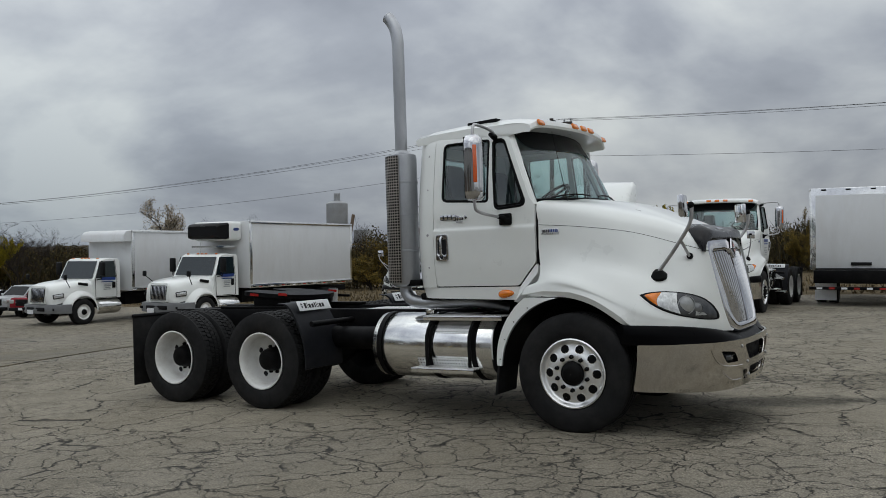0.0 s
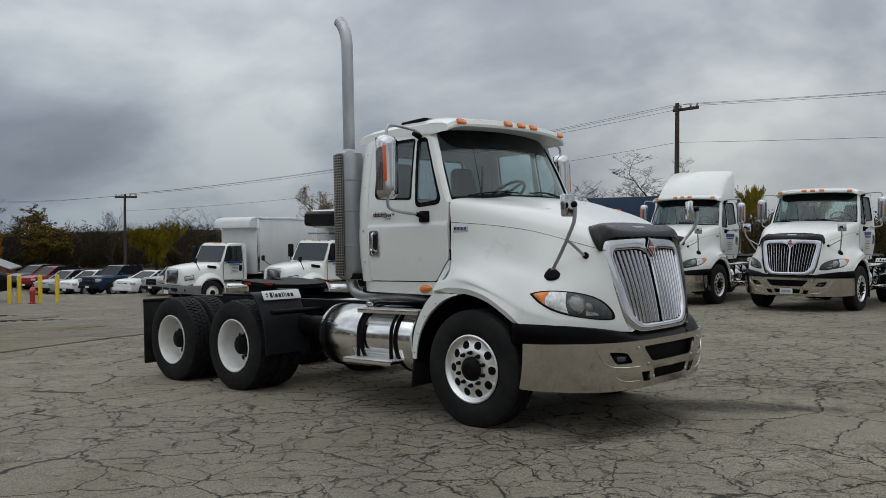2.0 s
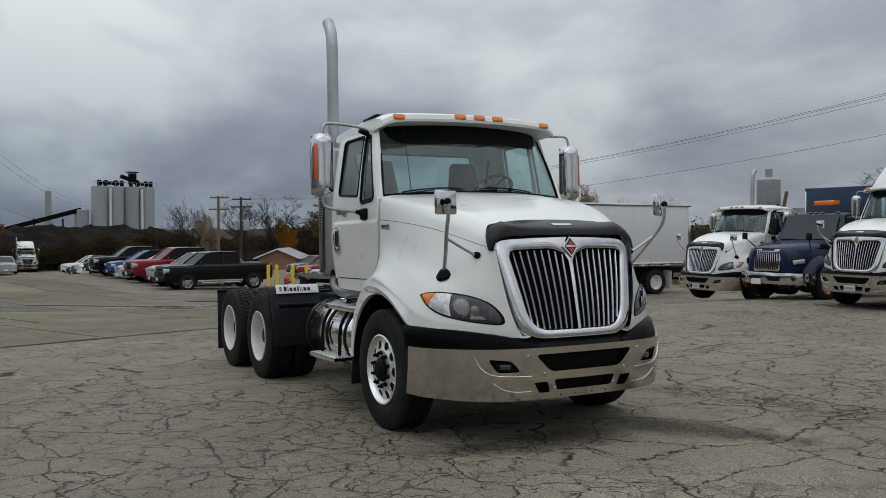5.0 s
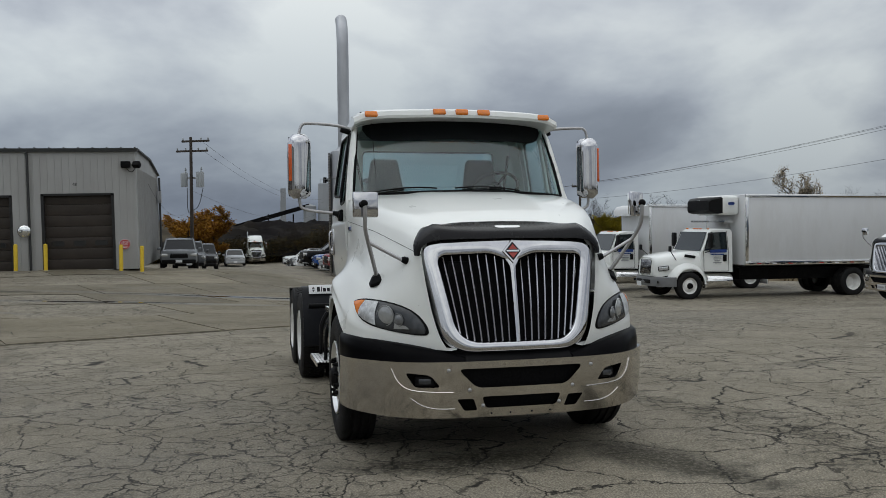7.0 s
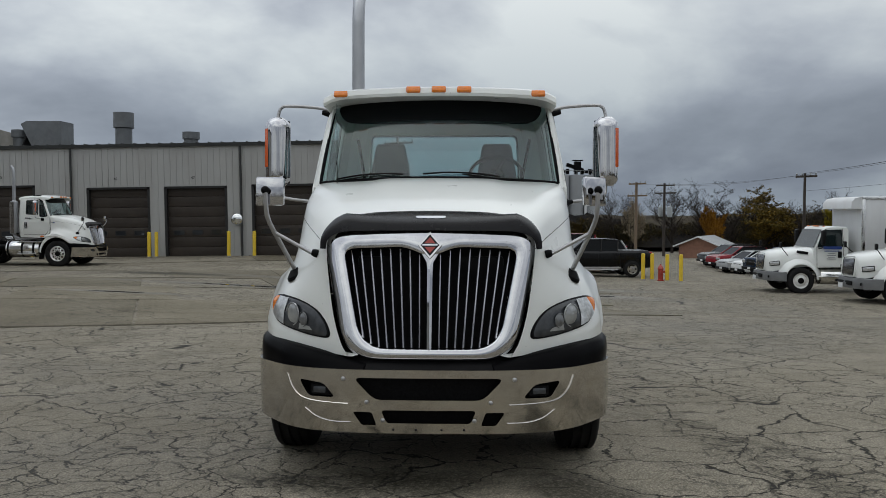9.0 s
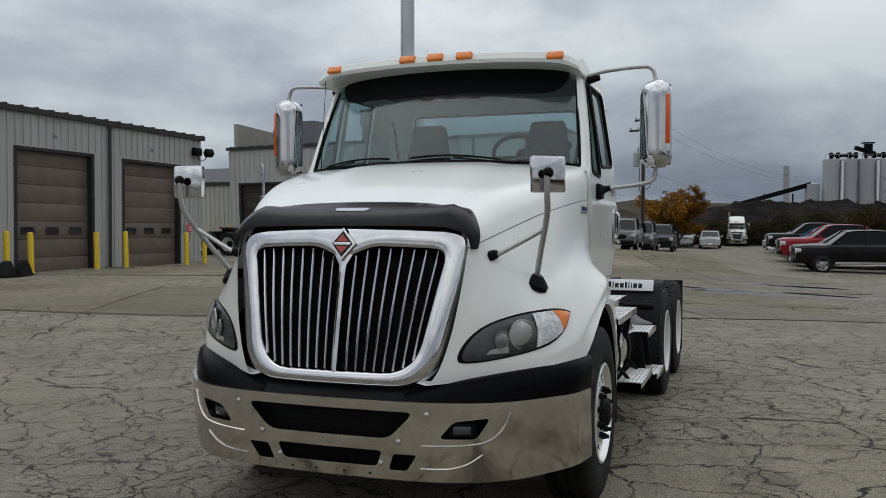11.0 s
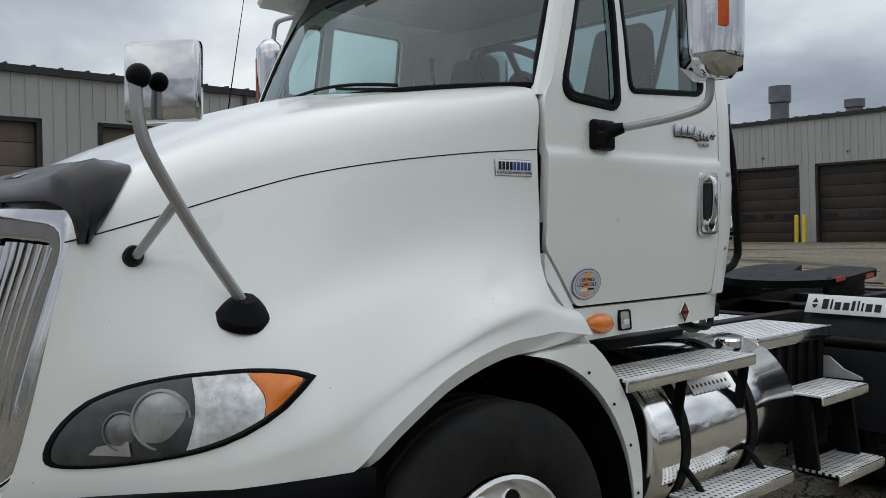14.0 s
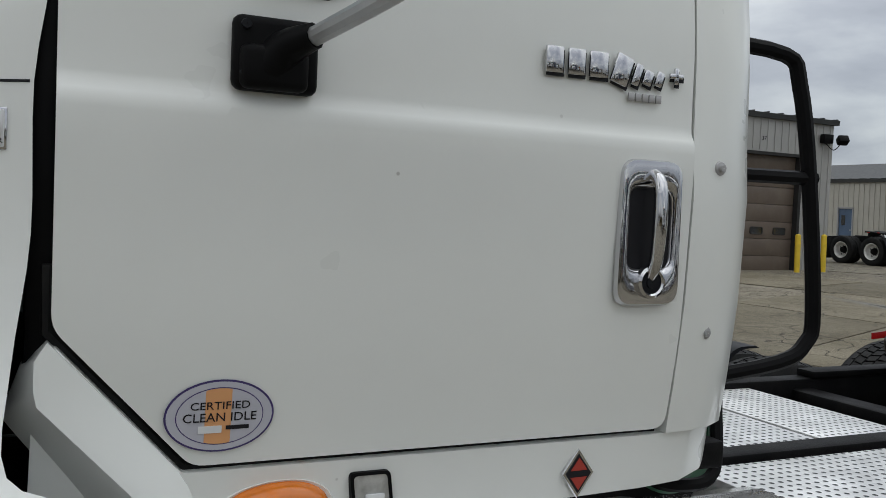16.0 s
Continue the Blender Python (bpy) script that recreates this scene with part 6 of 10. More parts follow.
    # deck plates behind the cab
    for x0, x1, z in ((-2.55, -1.85, 0.990), (-3.0, -2.62, 0.975)):
        ob = part("deck_plate", moved(block(x1 - x0, 0.77, 0.02, (0, 0, 0), 0.004), Matrix.Translation(((x0 + x1) / 2, 0, z))), GRIP, root)
        unwrap(ob, lambda c: (c.x, c.y))
    part("air_tank", moved(lathe([(0.001, -0.5), (0.11, -0.49), (0.12, -0.45), (0.12, 0.45), (0.11, 0.49), (0.001, 0.5)], 24, "x"), Matrix.Translation((-2.6, -0.65, 0.72))), CHASSIS, root)
    # grab rail behind the cab
    part("grab_rail", tube([(-1.68, 0.72, 1.28), (-1.96, 0.76, 1.325), (-2.05, 0.76, 1.37), (-2.07, 0.76, 1.45), (-2.03, 0.76, 1.78), (-1.995, 0.75, 1.99), (-1.95, 0.74, 2.06), (-1.70, 0.72, 2.075)], 0.019, 10, smooth_steps=4), BLACK_PLASTIC, root)
    part("grab_rail_tie", tube([(-1.70, 0.72, 1.77), (-2.05, 0.76, 1.77)], 0.017, 8), BLACK_PLASTIC, root)
    # hoses
    for k, (m, off) in enumerate(((HOSE_GREEN, 0.0), (BLACK_PLASTIC, 0.04), (RED_ENAMEL, -0.5), (HOSE_GREEN, -0.6))):
        y = 0.62 + off
        part("air_hose", tube([(-1.50, y + 0.12, 1.20), (-1.54, y + 0.16, 1.11), (-1.63, y + 0.17, 1.065 + off * 0.4), (-1.73, y + 0.16, 1.10), (-1.78, y + 0.10, 1.25)], 0.015, 8, smooth_steps=5), m, root)
    # exhaust stack
    ex = thing_part("exhaust_stack", root)
    ex["label"] = "dulled steel exhaust stack with a pierced heat shield"
    px, py = -1.895, -0.855
    part("muffler", moved(lathe([(0.001, 1.26), (0.10, 1.26), (0.142, 1.29), (0.150, 1.32), (0.150, 2.54), (0.142, 2.575), (0.08, 2.60), (0.068, 2.62)], 36, "z"), Matrix.Translation((px, py, 0))), STACK_METAL, ex, angle=50)
    sh = loft([[Vector((px + 0.168 * math.cos(a), py + 0.168 * math.sin(a), z)) for z in np.linspace(1.30, 2.56, 8)] for a in np.linspace(math.pi * 0.82, math.pi * 1.62, 22)], closed=False)
    bmesh.ops.recalc_face_normals(sh, faces=sh.faces)
    ob = part("heat_shield", sh, PIERCED, ex, "pierced heat shield round the muffler")
    unwrap(ob, lambda c: (math.atan2(c.y - py, c.x - px) % (2 * math.pi) * 0.168, c.z))
    for z in (1.62, 1.98, 2.30):
        part("clamp", moved(lathe([(0.152, z - 0.012), (0.156, z - 0.01), (0.156, z + 0.01), (0.152, z + 0.012)], 36, "z"), Matrix.Translation((px, py, 0))), STACK_METAL, ex)
    part("stack_pipe", tube([(px, py, 2.56), (px, py, 3.0), (px, py, 3.6), (px - 0.005, py, 3.74), (px - 0.03, py, 3.86), (px - 0.085, py, 3.955), (px - 0.115, py, 3.985)], 0.061, 22, smooth_steps=4), STACK_METAL, ex, angle=80)
    part("stack_mouth", moved(lathe([(0.054, 0.0), (0.001, 0.001)], 18, "z"), Matrix.Translation((px - 0.117, py, 3.988)) @ pose(0, 0, 0, 0, -48, 0)), LABEL_BLACK, ex)
    part("exhaust_elbow", tube([(px, py, 1.30), (px + 0.01, py, 1.20), (px + 0.10, py, 1.12), (px + 0.30, py + 0.05, 1.10), (-1.2, -0.70, 1.10), (-0.9, -0.55, 1.02)], 0.062, 14, smooth_steps=5), STACK_METAL, ex)
    part("stack_bracket", moved(block(0.20, 0.30, 0.06, (0, 0, 0), 0.01), Matrix.Translation((-1.76, -0.80, 1.30))), CHASSIS, ex)


def wall_text(s, x, z, out=0.0):
    """A pose on the cab side, for badges and stickers."""
    return Matrix.Translation((x, s * (side_y(z) + out), z)) @ (pose(0, 0, 0, 90, 0, 180) if s > 0 else pose(0, 0, 0, 90, 0, 0))


def build_badges(root, onto):
    for s in (1, -1):
        # model badge, chrome script over a drop shade
        bd = thing_part("door_badge", root)
        bd["label"] = "chrome model-name badge on the door"
        m = wall_text(s, -1.235 - 0.030 * s, 1.909, 0.004) @ Matrix.Diagonal((0.9, 0.9, 1, 1))
        # the model name stands as plain chrome bars over a drop shade
        for x0, w, h, dy, lean in ((-0.148, 0.038, 0.050, 0.008, 0), (-0.100, 0.038, 0.050, 0.008, 0), (-0.050, 0.042, 0.050, 0.008, 0), (0.004, 0.040, 0.058, 0.004, -18), (0.040, 0.018, 0.044, -0.002, -18), (0.066, 0.022, 0.030, -0.006, -18), (0.094, 0.018, 0.030, -0.006, -18), (0.136, 0.034, 0.011, 0.004, 0), (0.136, 0.011, 0.034, 0.004, 0)):
            part("badge_bar", moved(block(w, h, 0.007, (0, 0, 0), 0.003), m @ Matrix.Translation((x0, dy, 0.005)) @ pose(0, 0, 0, 0, 0, lean)), CHROME, bd)
            part("badge_shade", moved(block(w, h, 0.002, (0, 0, 0)), m @ Matrix.Translation((x0 + 0.005, dy - 0.005, 0.001)) @ pose(0, 0, 0, 0, 0, lean)), LABEL_BLACK, bd, smooth=False)
        for k in range(5):
            part("badge_bar", moved(block(0.013, 0.016, 0.004, (0, 0, 0), 0.001), m @ Matrix.Translation((0.030 + k * 0.0165, -0.045, 0.003))), DULL_METAL, bd)
        # engine badge on the hood side
        eb = thing_part("hood_badge", root)
        eb["label"] = "engine badge in black and blue on the hood side"
        p0, p1 = onto((-0.308, s * 2, 1.738), (0, -s, 0), 0.003), onto((-0.153, s * 2, 1.738), (0, -s, 0), 0.003)
        mid = (p0 + p1) / 2
        yaw = math.degrees(math.atan2(p1.y - p0.y, p1.x - p0.x))
        m = Matrix.Translation(mid) @ (pose(0, 0, 0, 90, 0, yaw + 180) if s > 0 else pose(0, 0, 0, 90, 0, yaw))
        part("badge_plate", moved(block(0.162, 0.050, 0.005, (0, 0, 0), 0.002), m), LABEL_WHITE, eb)
        part("badge_field", moved(block(0.156, 0.030, 0.004, (0, 0.007, 0.0022), 0.001), m), LABEL_WHITE, eb)
        for k in range(9):
            part("badge_bar", moved(block(0.0115, 0.026, 0.003, (0, 0, 0)), m @ Matrix.Translation((-0.066 + k * 0.0165, 0.006, 0.0045))), LABEL_BLACK if k < 4 else PRINT_BLUE, eb, smooth=False)
        part("badge_rim", moved(block(0.168, 0.056, 0.004, (0, 0, -0.001), 0.002), m), CHROME, eb)
        lettering("ADVANCED DIESEL POWER", 0.0105, LABEL_BLACK, eb, m @ Matrix.Translation((0, -0.0165, 0.0035)), 0.0004, 1.22, "badge_text")
    # oval sticker on the left door
    sk = thing_part("oval_sticker", root)
    sk["label"] = "oval clean-idle certification sticker in grey and orange"
    m = wall_text(1, -0.602, 1.340, 0.001) @ pose(0, 0, 0, 8, 0, 0)

    def oval(rx, ry, t0, mat, nm, x0=-9, x1=9):
        b2 = bmesh.new()
        pts = [(rx * math.cos(a), ry * math.sin(a)) for a in np.linspace(0, 2 * math.pi, 48, endpoint=False)]
        pts = [(min(max(x, x0), x1), y) for x, y in pts]
        b2.faces.new([b2.verts.new((x, y, t0)) for x, y in pts])
        part(nm, moved(b2, m), mat, sk, smooth=False)
    oval(0.080, 0.056, 0.003, PRINT_VIOLET, "sticker_edge")
    oval(0.077, 0.053, 0.0038, STICKER_GREY, "sticker_face")
    oval(0.064, 0.0445, 0.0041, PRINT_VIOLET, "sticker_ring")
    oval(0.0625, 0.043, 0.0044, STICKER_GREY, "sticker_field")
    oval(0.060, 0.043, 0.0047, STICKER_ORANGE, "sticker_band", 0.0 - 0.022, 0.016)
    lettering("CERTIFIED", 0.0165, LABEL_BLACK, sk, m @ Matrix.Translation((0, 0.016, 0.0052)), 0.0004, 1.15, "sticker_text")
    lettering("CLEAN IDLE", 0.0190, LABEL_BLACK, sk, m @ Matrix.Translation((0, -0.002, 0.0052)), 0.0004, 1.05, "sticker_text")
    part("sticker_bar", moved(block(0.034, 0.011, 0.001, (-0.014, -0.020, 0.0052)), m), LABEL_WHITE, sk)
    part("sticker_bar", moved(block(0.034, 0.006, 0.001, (0.026, -0.018, 0.0052)), m), LABEL_BLACK, sk)


PRINT_VIOLET = material("violet_print", (0.06, 0.04, 0.16), 0.35)
STICKER_GREY = material("lavender_grey_sticker", (0.50, 0.50, 0.56), 0.3)
STICKER_ORANGE = material("pale_orange_sticker", (0.72, 0.36, 0.16), 0.3)


def build_tractor():
    root = thing("tractor_truck", LOT, "white three-axle day-cab tractor with chrome grille, on cracked asphalt", "truck", "white tractors")
    hood, onto = build_hood(root)
    build_grille(root)
    build_bumper(root)
    build_cab(root)
    build_wheels(root)
    build_chassis(root)
    build_badges(root, onto)
    return root


TRACTOR = build_tractor()


# ---- buildings ----
SIDING = material("grey_ribbed_steel_siding", (0.36, 0.36, 0.35), 0.5, vary=0.05, scale=1.2, dirt=(0.20, 0.185, 0.16), dirt_scale=0.9, dirt_amount=0.35, stretch=(1, 1, 0.25))
SIDING_TAN = material("tan_steel_siding", (0.40, 0.385, 0.34), 0.5, vary=0.05, scale=1.2, dirt=(0.22, 0.2, 0.17), dirt_scale=0.9, dirt_amount=0.3)
ROOF_DARK = material("dark_green_black_roof_trim", (0.028, 0.030, 0.030), 0.5, vary=0.2, scale=3)
BAY_DOOR = material("brown_sectional_door", (0.115, 0.088, 0.068), 0.55, vary=0.10, scale=1.5, per_object=0.10, dirt=(0.20, 0.17, 0.14), dirt_scale=1.6, dirt_amount=0.35)
DOOR_SEAL = material("black_door_seal", (0.012, 0.012, 0.012), 0.7)
DOOR_GLASS = material("dark_door_glass", (0.02, 0.022, 0.025), 0.08, coat=0.5)
BLUE_DOOR = material("blue_steel_door", (0.06, 0.10, 0.17), 0.5, vary=0.1)
SIGN_RED = material("stop_sign_red", (0.42, 0.02, 0.025), 0.4, vary=0.08, scale=8)
CONCRETE = material("pale_worn_concrete", (0.30, 0.285, 0.255), 0.85, vary=0.15, scale=0.8, dirt=(0.13, 0.12, 0.10), dirt_scale=0.7, dirt_amount=0.5, bump=0.2, bump_scale=40)
GREY_STEEL = material("grey_painted_steel", (0.30, 0.31, 0.32), 0.5, vary=0.1, scale=3, dirt=(0.15, 0.13, 0.11), dirt_amount=0.4)


def bay_door(parent, w, h, paint=None):
    """A sectional truck door with three small lights in its second panel; hangs in the local x, z plane and faces +y."""
    d = thing_part("bay_door", parent)
    n = 7
    for k in range(n):
        z0 = h * k / n
        pn = part("door_panel", block(w, 0.05, h / n - 0.012, (0, -0.02, z0 + h / n / 2), 0.008), paint or BAY_DOOR, d)
        if k == 2:
            for x in (-w * 0.30, 0.0, w * 0.30):
                ring = rounded([(-0.25, -0.11), (0.25, -0.11), (0.25, 0.11), (-0.25, 0.11)], 0.07, 4)
                b2 = loft([[Vector((x + a * f, y, z0 + h / n * 0.46 + b * f)) for a, b in ring] for f, y in ((1.12, 0.004), (1.1, 0.022), (0.94, 0.022), (0.92, 0.008))], caps=False)
                bmesh.ops.recalc_face_normals(b2, faces=b2.faces)
                part("light_frame", b2, DOOR_SEAL, pn)
                g = bmesh.new()
                g.faces.new([g.verts.new((x + a * 0.95, 0.010, z0 + h / n * 0.46 + b * 0.95)) for a, b in ring])
                part("pane", g, DOOR_GLASS, pn, smooth=False)
    return d


def garage(name, m, length, eave, doors, label, depth=12.0, small_door=None, first_bay=48, door_paint=None, drop=0.6, siding=None):
    """A ribbed steel garage: local x runs along the front from one corner, the front faces +y, z from its floor."""
    root = thing(name, m, label, "garage")
    siding = siding or SIDING
    wall_t = 0.18
    outer = [(0, 0), (length, 0), (length, eave), (0, eave)]
    holes = [[(a, 0.02), (b, 0.02), (b, h), (a, h)] for a, b, h in doors]
    if small_door:
        holes.append([(small_door[0], 0.02), (small_door[1], 0.02), (small_door[1], 2.1), (small_door[0], 2.1)])
    front = bent(sheet(outer, holes), lambda x, z: Vector((x, -0.02, z)))
    bmesh.ops.recalc_face_normals(front, faces=front.faces)
    if front.faces[0].normal.y < 0:
        bmesh.ops.reverse_faces(front, faces=front.faces)
    front.normal_update()
    bmesh.ops.solidify(front, geom=front.faces[:], thickness=wall_t)
    fw = part("front_wall", front, siding, root, smooth=False)

    def clear_of(x, z0):
        tops = [h for a, b, h in doors if a - 0.12 < x < b + 0.12]
        if small_door and small_door[0] - 0.1 < x < small_door[1] + 0.1:
            tops.append(2.1)
        return max(tops) + 0.08 if tops else 0.03
    ribs = bmesh.new()
    for x in np.arange(0.15, length, 0.305):
        z0 = clear_of(x, 0)
        block(0.045, 0.028, eave - 0.14 - z0, (x, -0.008, (z0 + eave - 0.14) / 2), 0.0, ribs)
    tagged(part("wall_ribs", ribs, siding, root, smooth=False), kind="stuff")
    # other walls
    part("back_wall", block(length, 0.18, eave - drop, (length / 2, -depth, (eave - drop) / 2)), siding, root, smooth=False)
    for x in (0.09, length - 0.09):
        b2 = bmesh.new()
        pr = [(-0.2, 0), (-depth, 0), (-depth, eave - drop), (-depth * 0.55, eave - 0.08), (-0.2, eave)]
        loft([[Vector((x + dx, y, z)) for y, z in pr] for dx in (-0.09, 0.09)], bm=b2)
        bmesh.ops.recalc_face_normals(b2, faces=b2.faces)
        part("end_wall", b2, siding, root, smooth=False)
        rb = bmesh.new()
        sx = x + (-0.1 if x < 1 else 0.1)
        for y in np.arange(-0.5, -depth, -0.305):
            block(0.014, 0.045, eave - drop - 0.2, (sx, y, (eave - drop - 0.2) / 2), 0.0, rb)
        tagged(part("wall_ribs", rb, siding, root, smooth=False), kind="stuff")
    rf = bmesh.new()
    pr = [(0.10, eave - 0.10), (0.12, eave + 0.06), (-depth * 0.55, eave + 0.02), (-depth - 0.1, eave - drop + 0.06), (-depth - 0.1, eave - drop), (-depth * 0.55, eave - 0.06), (-0.15, eave - 0.01), (-0.05, eave - 0.10)]
    loft([[Vector((x, y, z)) for y, z in pr] for x in (-0.12, length + 0.12)], bm=rf)
    bmesh.ops.recalc_face_normals(rf, faces=rf.faces)
    part("roof", rf, ROOF_DARK, root, "dark metal roof edge", smooth=False)
    sm = bmesh.new()
    for x in np.arange(0, length, 0.61):
        block(0.06, depth * 0.5, 0.05, (x, -depth * 0.25 + 0.12, eave + 0.075), 0.0, sm)
    tagged(part("roof_seams", sm, ROOF_DARK, root, smooth=False), kind="stuff")
    for a, b, h in doors:
        d = bay_door(root, b - a, h, door_paint)
        d.matrix_local = Matrix.Translation(((a + b) / 2, -0.20, 0.02))
        for x in (a + 0.05, b - 0.05):
            part("door_jamb", block(0.12, 0.20, h, (x, -0.10, h / 2)), DOOR_SEAL, root, smooth=False)
        part("door_head", block(b - a, 0.20, 0.10, ((a + b) / 2, -0.10, h - 0.03)), DOOR_SEAL, root, smooth=False)
        nb = first_bay - doors.index((a, b, h))
        lettering(str(nb), 0.19, DOOR_SEAL, root, pose((a + b) / 2 + 0.1, 0.022, h + 0.42, 90, 0, 180), 0.003, 1.0, "bay_number")
    if small_door:
        a, b = small_door
        dd = part("entry_door", block(b - a - 0.06, 0.05, 2.05, ((a + b) / 2, -0.08, 1.04), 0.01), BLUE_DOOR, root, "blue steel entry door", smooth=False)
        part("door_pane", block(0.22, 0.02, 0.5, ((a + b) / 2 + 0.15, -0.05, 1.5), 0.0), DOOR_GLASS, dd, smooth=False)
        part("door_knob", moved(lathe([(0.03, 0.0), (0.035, 0.03), (0.001, 0.05)], 10, "y"), Matrix.Translation((a + 0.14, -0.05, 1.0))), DULL_METAL, dd)
        fr = bmesh.new()
        for x in (a, b):
            block(0.07, 0.10, 2.12, (x, -0.03, 1.06), 0.0, fr)
        block(b - a, 0.10, 0.07, ((a + b) / 2, -0.03, 2.12), 0.0, fr)
        part("door_frame", fr, GREY_STEEL, root, smooth=False)
    return root


def downspout(root, x, eave, mat):
    ob = part("downspout", tube([(x, 0.10, eave - 0.12), (x, 0.075, eave - 0.35), (x, 0.075, 0.12), (x + 0.02, 0.16, 0.04)], 0.055, 8), mat, root)
    return ob


def flood_lamp(root, at, side):
    f = thing_part("flood_lamp", root)
    part("junction_box", block(0.42, 0.20, 0.30, (at[0], at[1] + 0.12, at[2]), 0.03), CHASSIS, f)
    hd = block(0.34, 0.26, 0.26, (at[0] + side * 0.5, at[1] + 0.32, at[2] - 0.02), 0.04, turn=(35, 0, side * 25))
    part("lamp_head", hd, CHASSIS, f)
    part("conduit", tube([(at[0], at[1] + 0.1, at[2] - 0.15), (at[0] + side * 0.25, at[1] + 0.2, at[2] - 0.35), (at[0] + side * 0.5, at[1] + 0.3, at[2] - 0.1)], 0.015, 6, smooth_steps=4), CHASSIS, f)


DARK_BAY_DOOR = material("dark_brown_bay_door", (0.040, 0.033, 0.028), 0.5, vary=0.12, scale=1.5, spec=0.2, dirt=(0.075, 0.06, 0.048), dirt_scale=1.0, dirt_amount=0.5)
# garage with four bays, facing the tractor's nose end
ZA = -0.34
GARAGE_A = garage("garage_grey", Matrix.Translation((-35.27, -6.25, ZA)) @ pose(0, 0, 0, 0, 1.1, -90), 18.45, 5.50, [(1.0, 4.10, 3.50), (5.31, 8.38, 3.46), (9.11, 12.2, 3.46), (14.77, 17.92, 3.62)], "long grey ribbed-steel garage with brown truck bay doors", small_door=(13.63, 14.38), drop=0.62, door_paint=DARK_BAY_DOOR)
for x in (4.60, 12.93):
    downspout(GARAGE_A, x, 5.5, ROOF_DARK)
flood_lamp(GARAGE_A, (0.42, 0.0, 4.80), -1)
part("downspout", tube([(-0.14, -11.4, 4.75), (-0.14, -11.4, 0.15)], 0.06, 8), ROOF_DARK, GARAGE_A)
part("meter_box", block(0.25, 0.5, 0.7, (-0.16, -10.6, 3.6), 0.02), GREY_STEEL, GARAGE_A)
GARAGE_B = garage("garage_grey", Matrix.Translation((-23.93, -18.64, -0.60)) @ pose(0, 0, 0, 0, -1.6, 1.0), 37.95, 5.02,
                  [(1.33, 4.63, 3.86), (6.02, 9.37, 3.90), (10.22, 13.46, 3.90), (14.80, 18.05, 3.90), (19.35, 22.6, 3.90), (23.9, 27.2, 3.90)], "grey ribbed-steel garage with numbered brown bay doors", depth=14.0, first_bay=37)
for x in (5.35, 14.12, 23.2):
    downspout(GARAGE_B, x, 5.02, ROOF_DARK)
flood_lamp(GARAGE_B, (0.45, 0.0, 4.45), -1)
GARAGE_D = garage("low_tan_shed", Matrix.Translation((-37.3, -24.9, -0.5)) @ pose(0, 0, 0, 0, 0, -90), 14.0, 3.5, [], "low tan steel shed with a pale metal roof", depth=8.0, small_door=(4.1, 5.0), drop=-1.2, siding=SIDING_TAN)


ROOF_STEEL = material("weathered_roof_steel", (0.15, 0.16, 0.17), 0.5, metal=0.3, vary=0.15, scale=2, dirt=(0.08, 0.075, 0.07), dirt_amount=0.5)


def rooftop_units():
    for x, y, z0, r, h in ((-38.5, -17.95, 5.1, 0.52, 1.85), (-38.5, -14.4, 5.1, 0.44, 0.85), (-38.0, -23.2, 5.1, 0.42, 0.9)):
        v = thing("roof_ventilator", Matrix.Translation((x, y, z0 - 0.05)), "grey round exhaust ventilator on the garage roof", "ventilator", "roof ventilators")
        part("vent_pipe", lathe([(0.001, 0.0), (r * 0.82, 0.0), (r * 0.82, h * 0.55), (r, h * 0.58), (r, h), (r * 0.9, h), (r * 0.9, h * 0.8), (0.001, h * 0.8)], 24, "z"), ROOF_STEEL, v, angle=40)
    v = thing("roof_intake_hood", Matrix.Translation((-38.0, -21.3, 5.0)), "grey sheet-metal intake hood on the garage roof", "ventilator", "roof ventilators")
    b2 = bmesh.new()
    pr = [(-0.9, 0.0), (0.6, 0.0), (0.6, 1.35), (-1.2, 1.35), (-1.5, 1.2)]
    loft([[Vector((x, y, z)) for y, z in pr] for x in (-0.7, 0.7)], bm=b2)
    bmesh.ops.recalc_face_normals(b2, faces=b2.faces)
    part("hood_body", b2, ROOF_STEEL, v, smooth=False)
    part("hood_mouth", moved(block(1.2, 0.05, 1.1, (0, 0, 0), 0.0), Matrix.Translation((0, -1.23, 0.62)) @ pose(0, 0, 0, -27, 0, 0)), DOOR_SEAL, v, smooth=False)
    p = thing("parapet_wall", Matrix.Translation((-35.6, -24.55, 4.9)), "grey block parapet at the garage roof's end", "wall")
    b2 = bmesh.new()
    loft([[Vector((x, y, z)) for x, z in ((0, 0), (0, 1.25), (-9.0, 0.75), (-9.0, -0.6))] for y in (-0.12, 0.12)], bm=b2)
    bmesh.ops.recalc_face_normals(b2, faces=b2.faces)
    part("parapet", b2, CONCRETE, p, smooth=False)


rooftop_units()


def on_ground(x, y, turn=0.0, lift=0.0):
    return Matrix.Translation((x, y, ground_z(x, y) + lift)) @ pose(0, 0, 0, 0, 0, turn)


# ---- bollards, signs, hydrant ----
def bollard():
    b = thing("bollard", Matrix.Identity(4), "yellow painted steel bollard set in the asphalt", "bollard", "yellow bollards")
    part("post", lathe([(0.085, -0.1), (0.085, 1.16), (0.08, 1.19), (0.05, 1.215), (0.001, 1.22)], 18, "z"), YELLOW_PAINT, b, angle=50)
    part("foot_ring", lathe([(0.085, 0.0), (0.11, 0.0), (0.10, 0.03), (0.085, 0.035)], 18, "z"), CONCRETE, b)
    return b


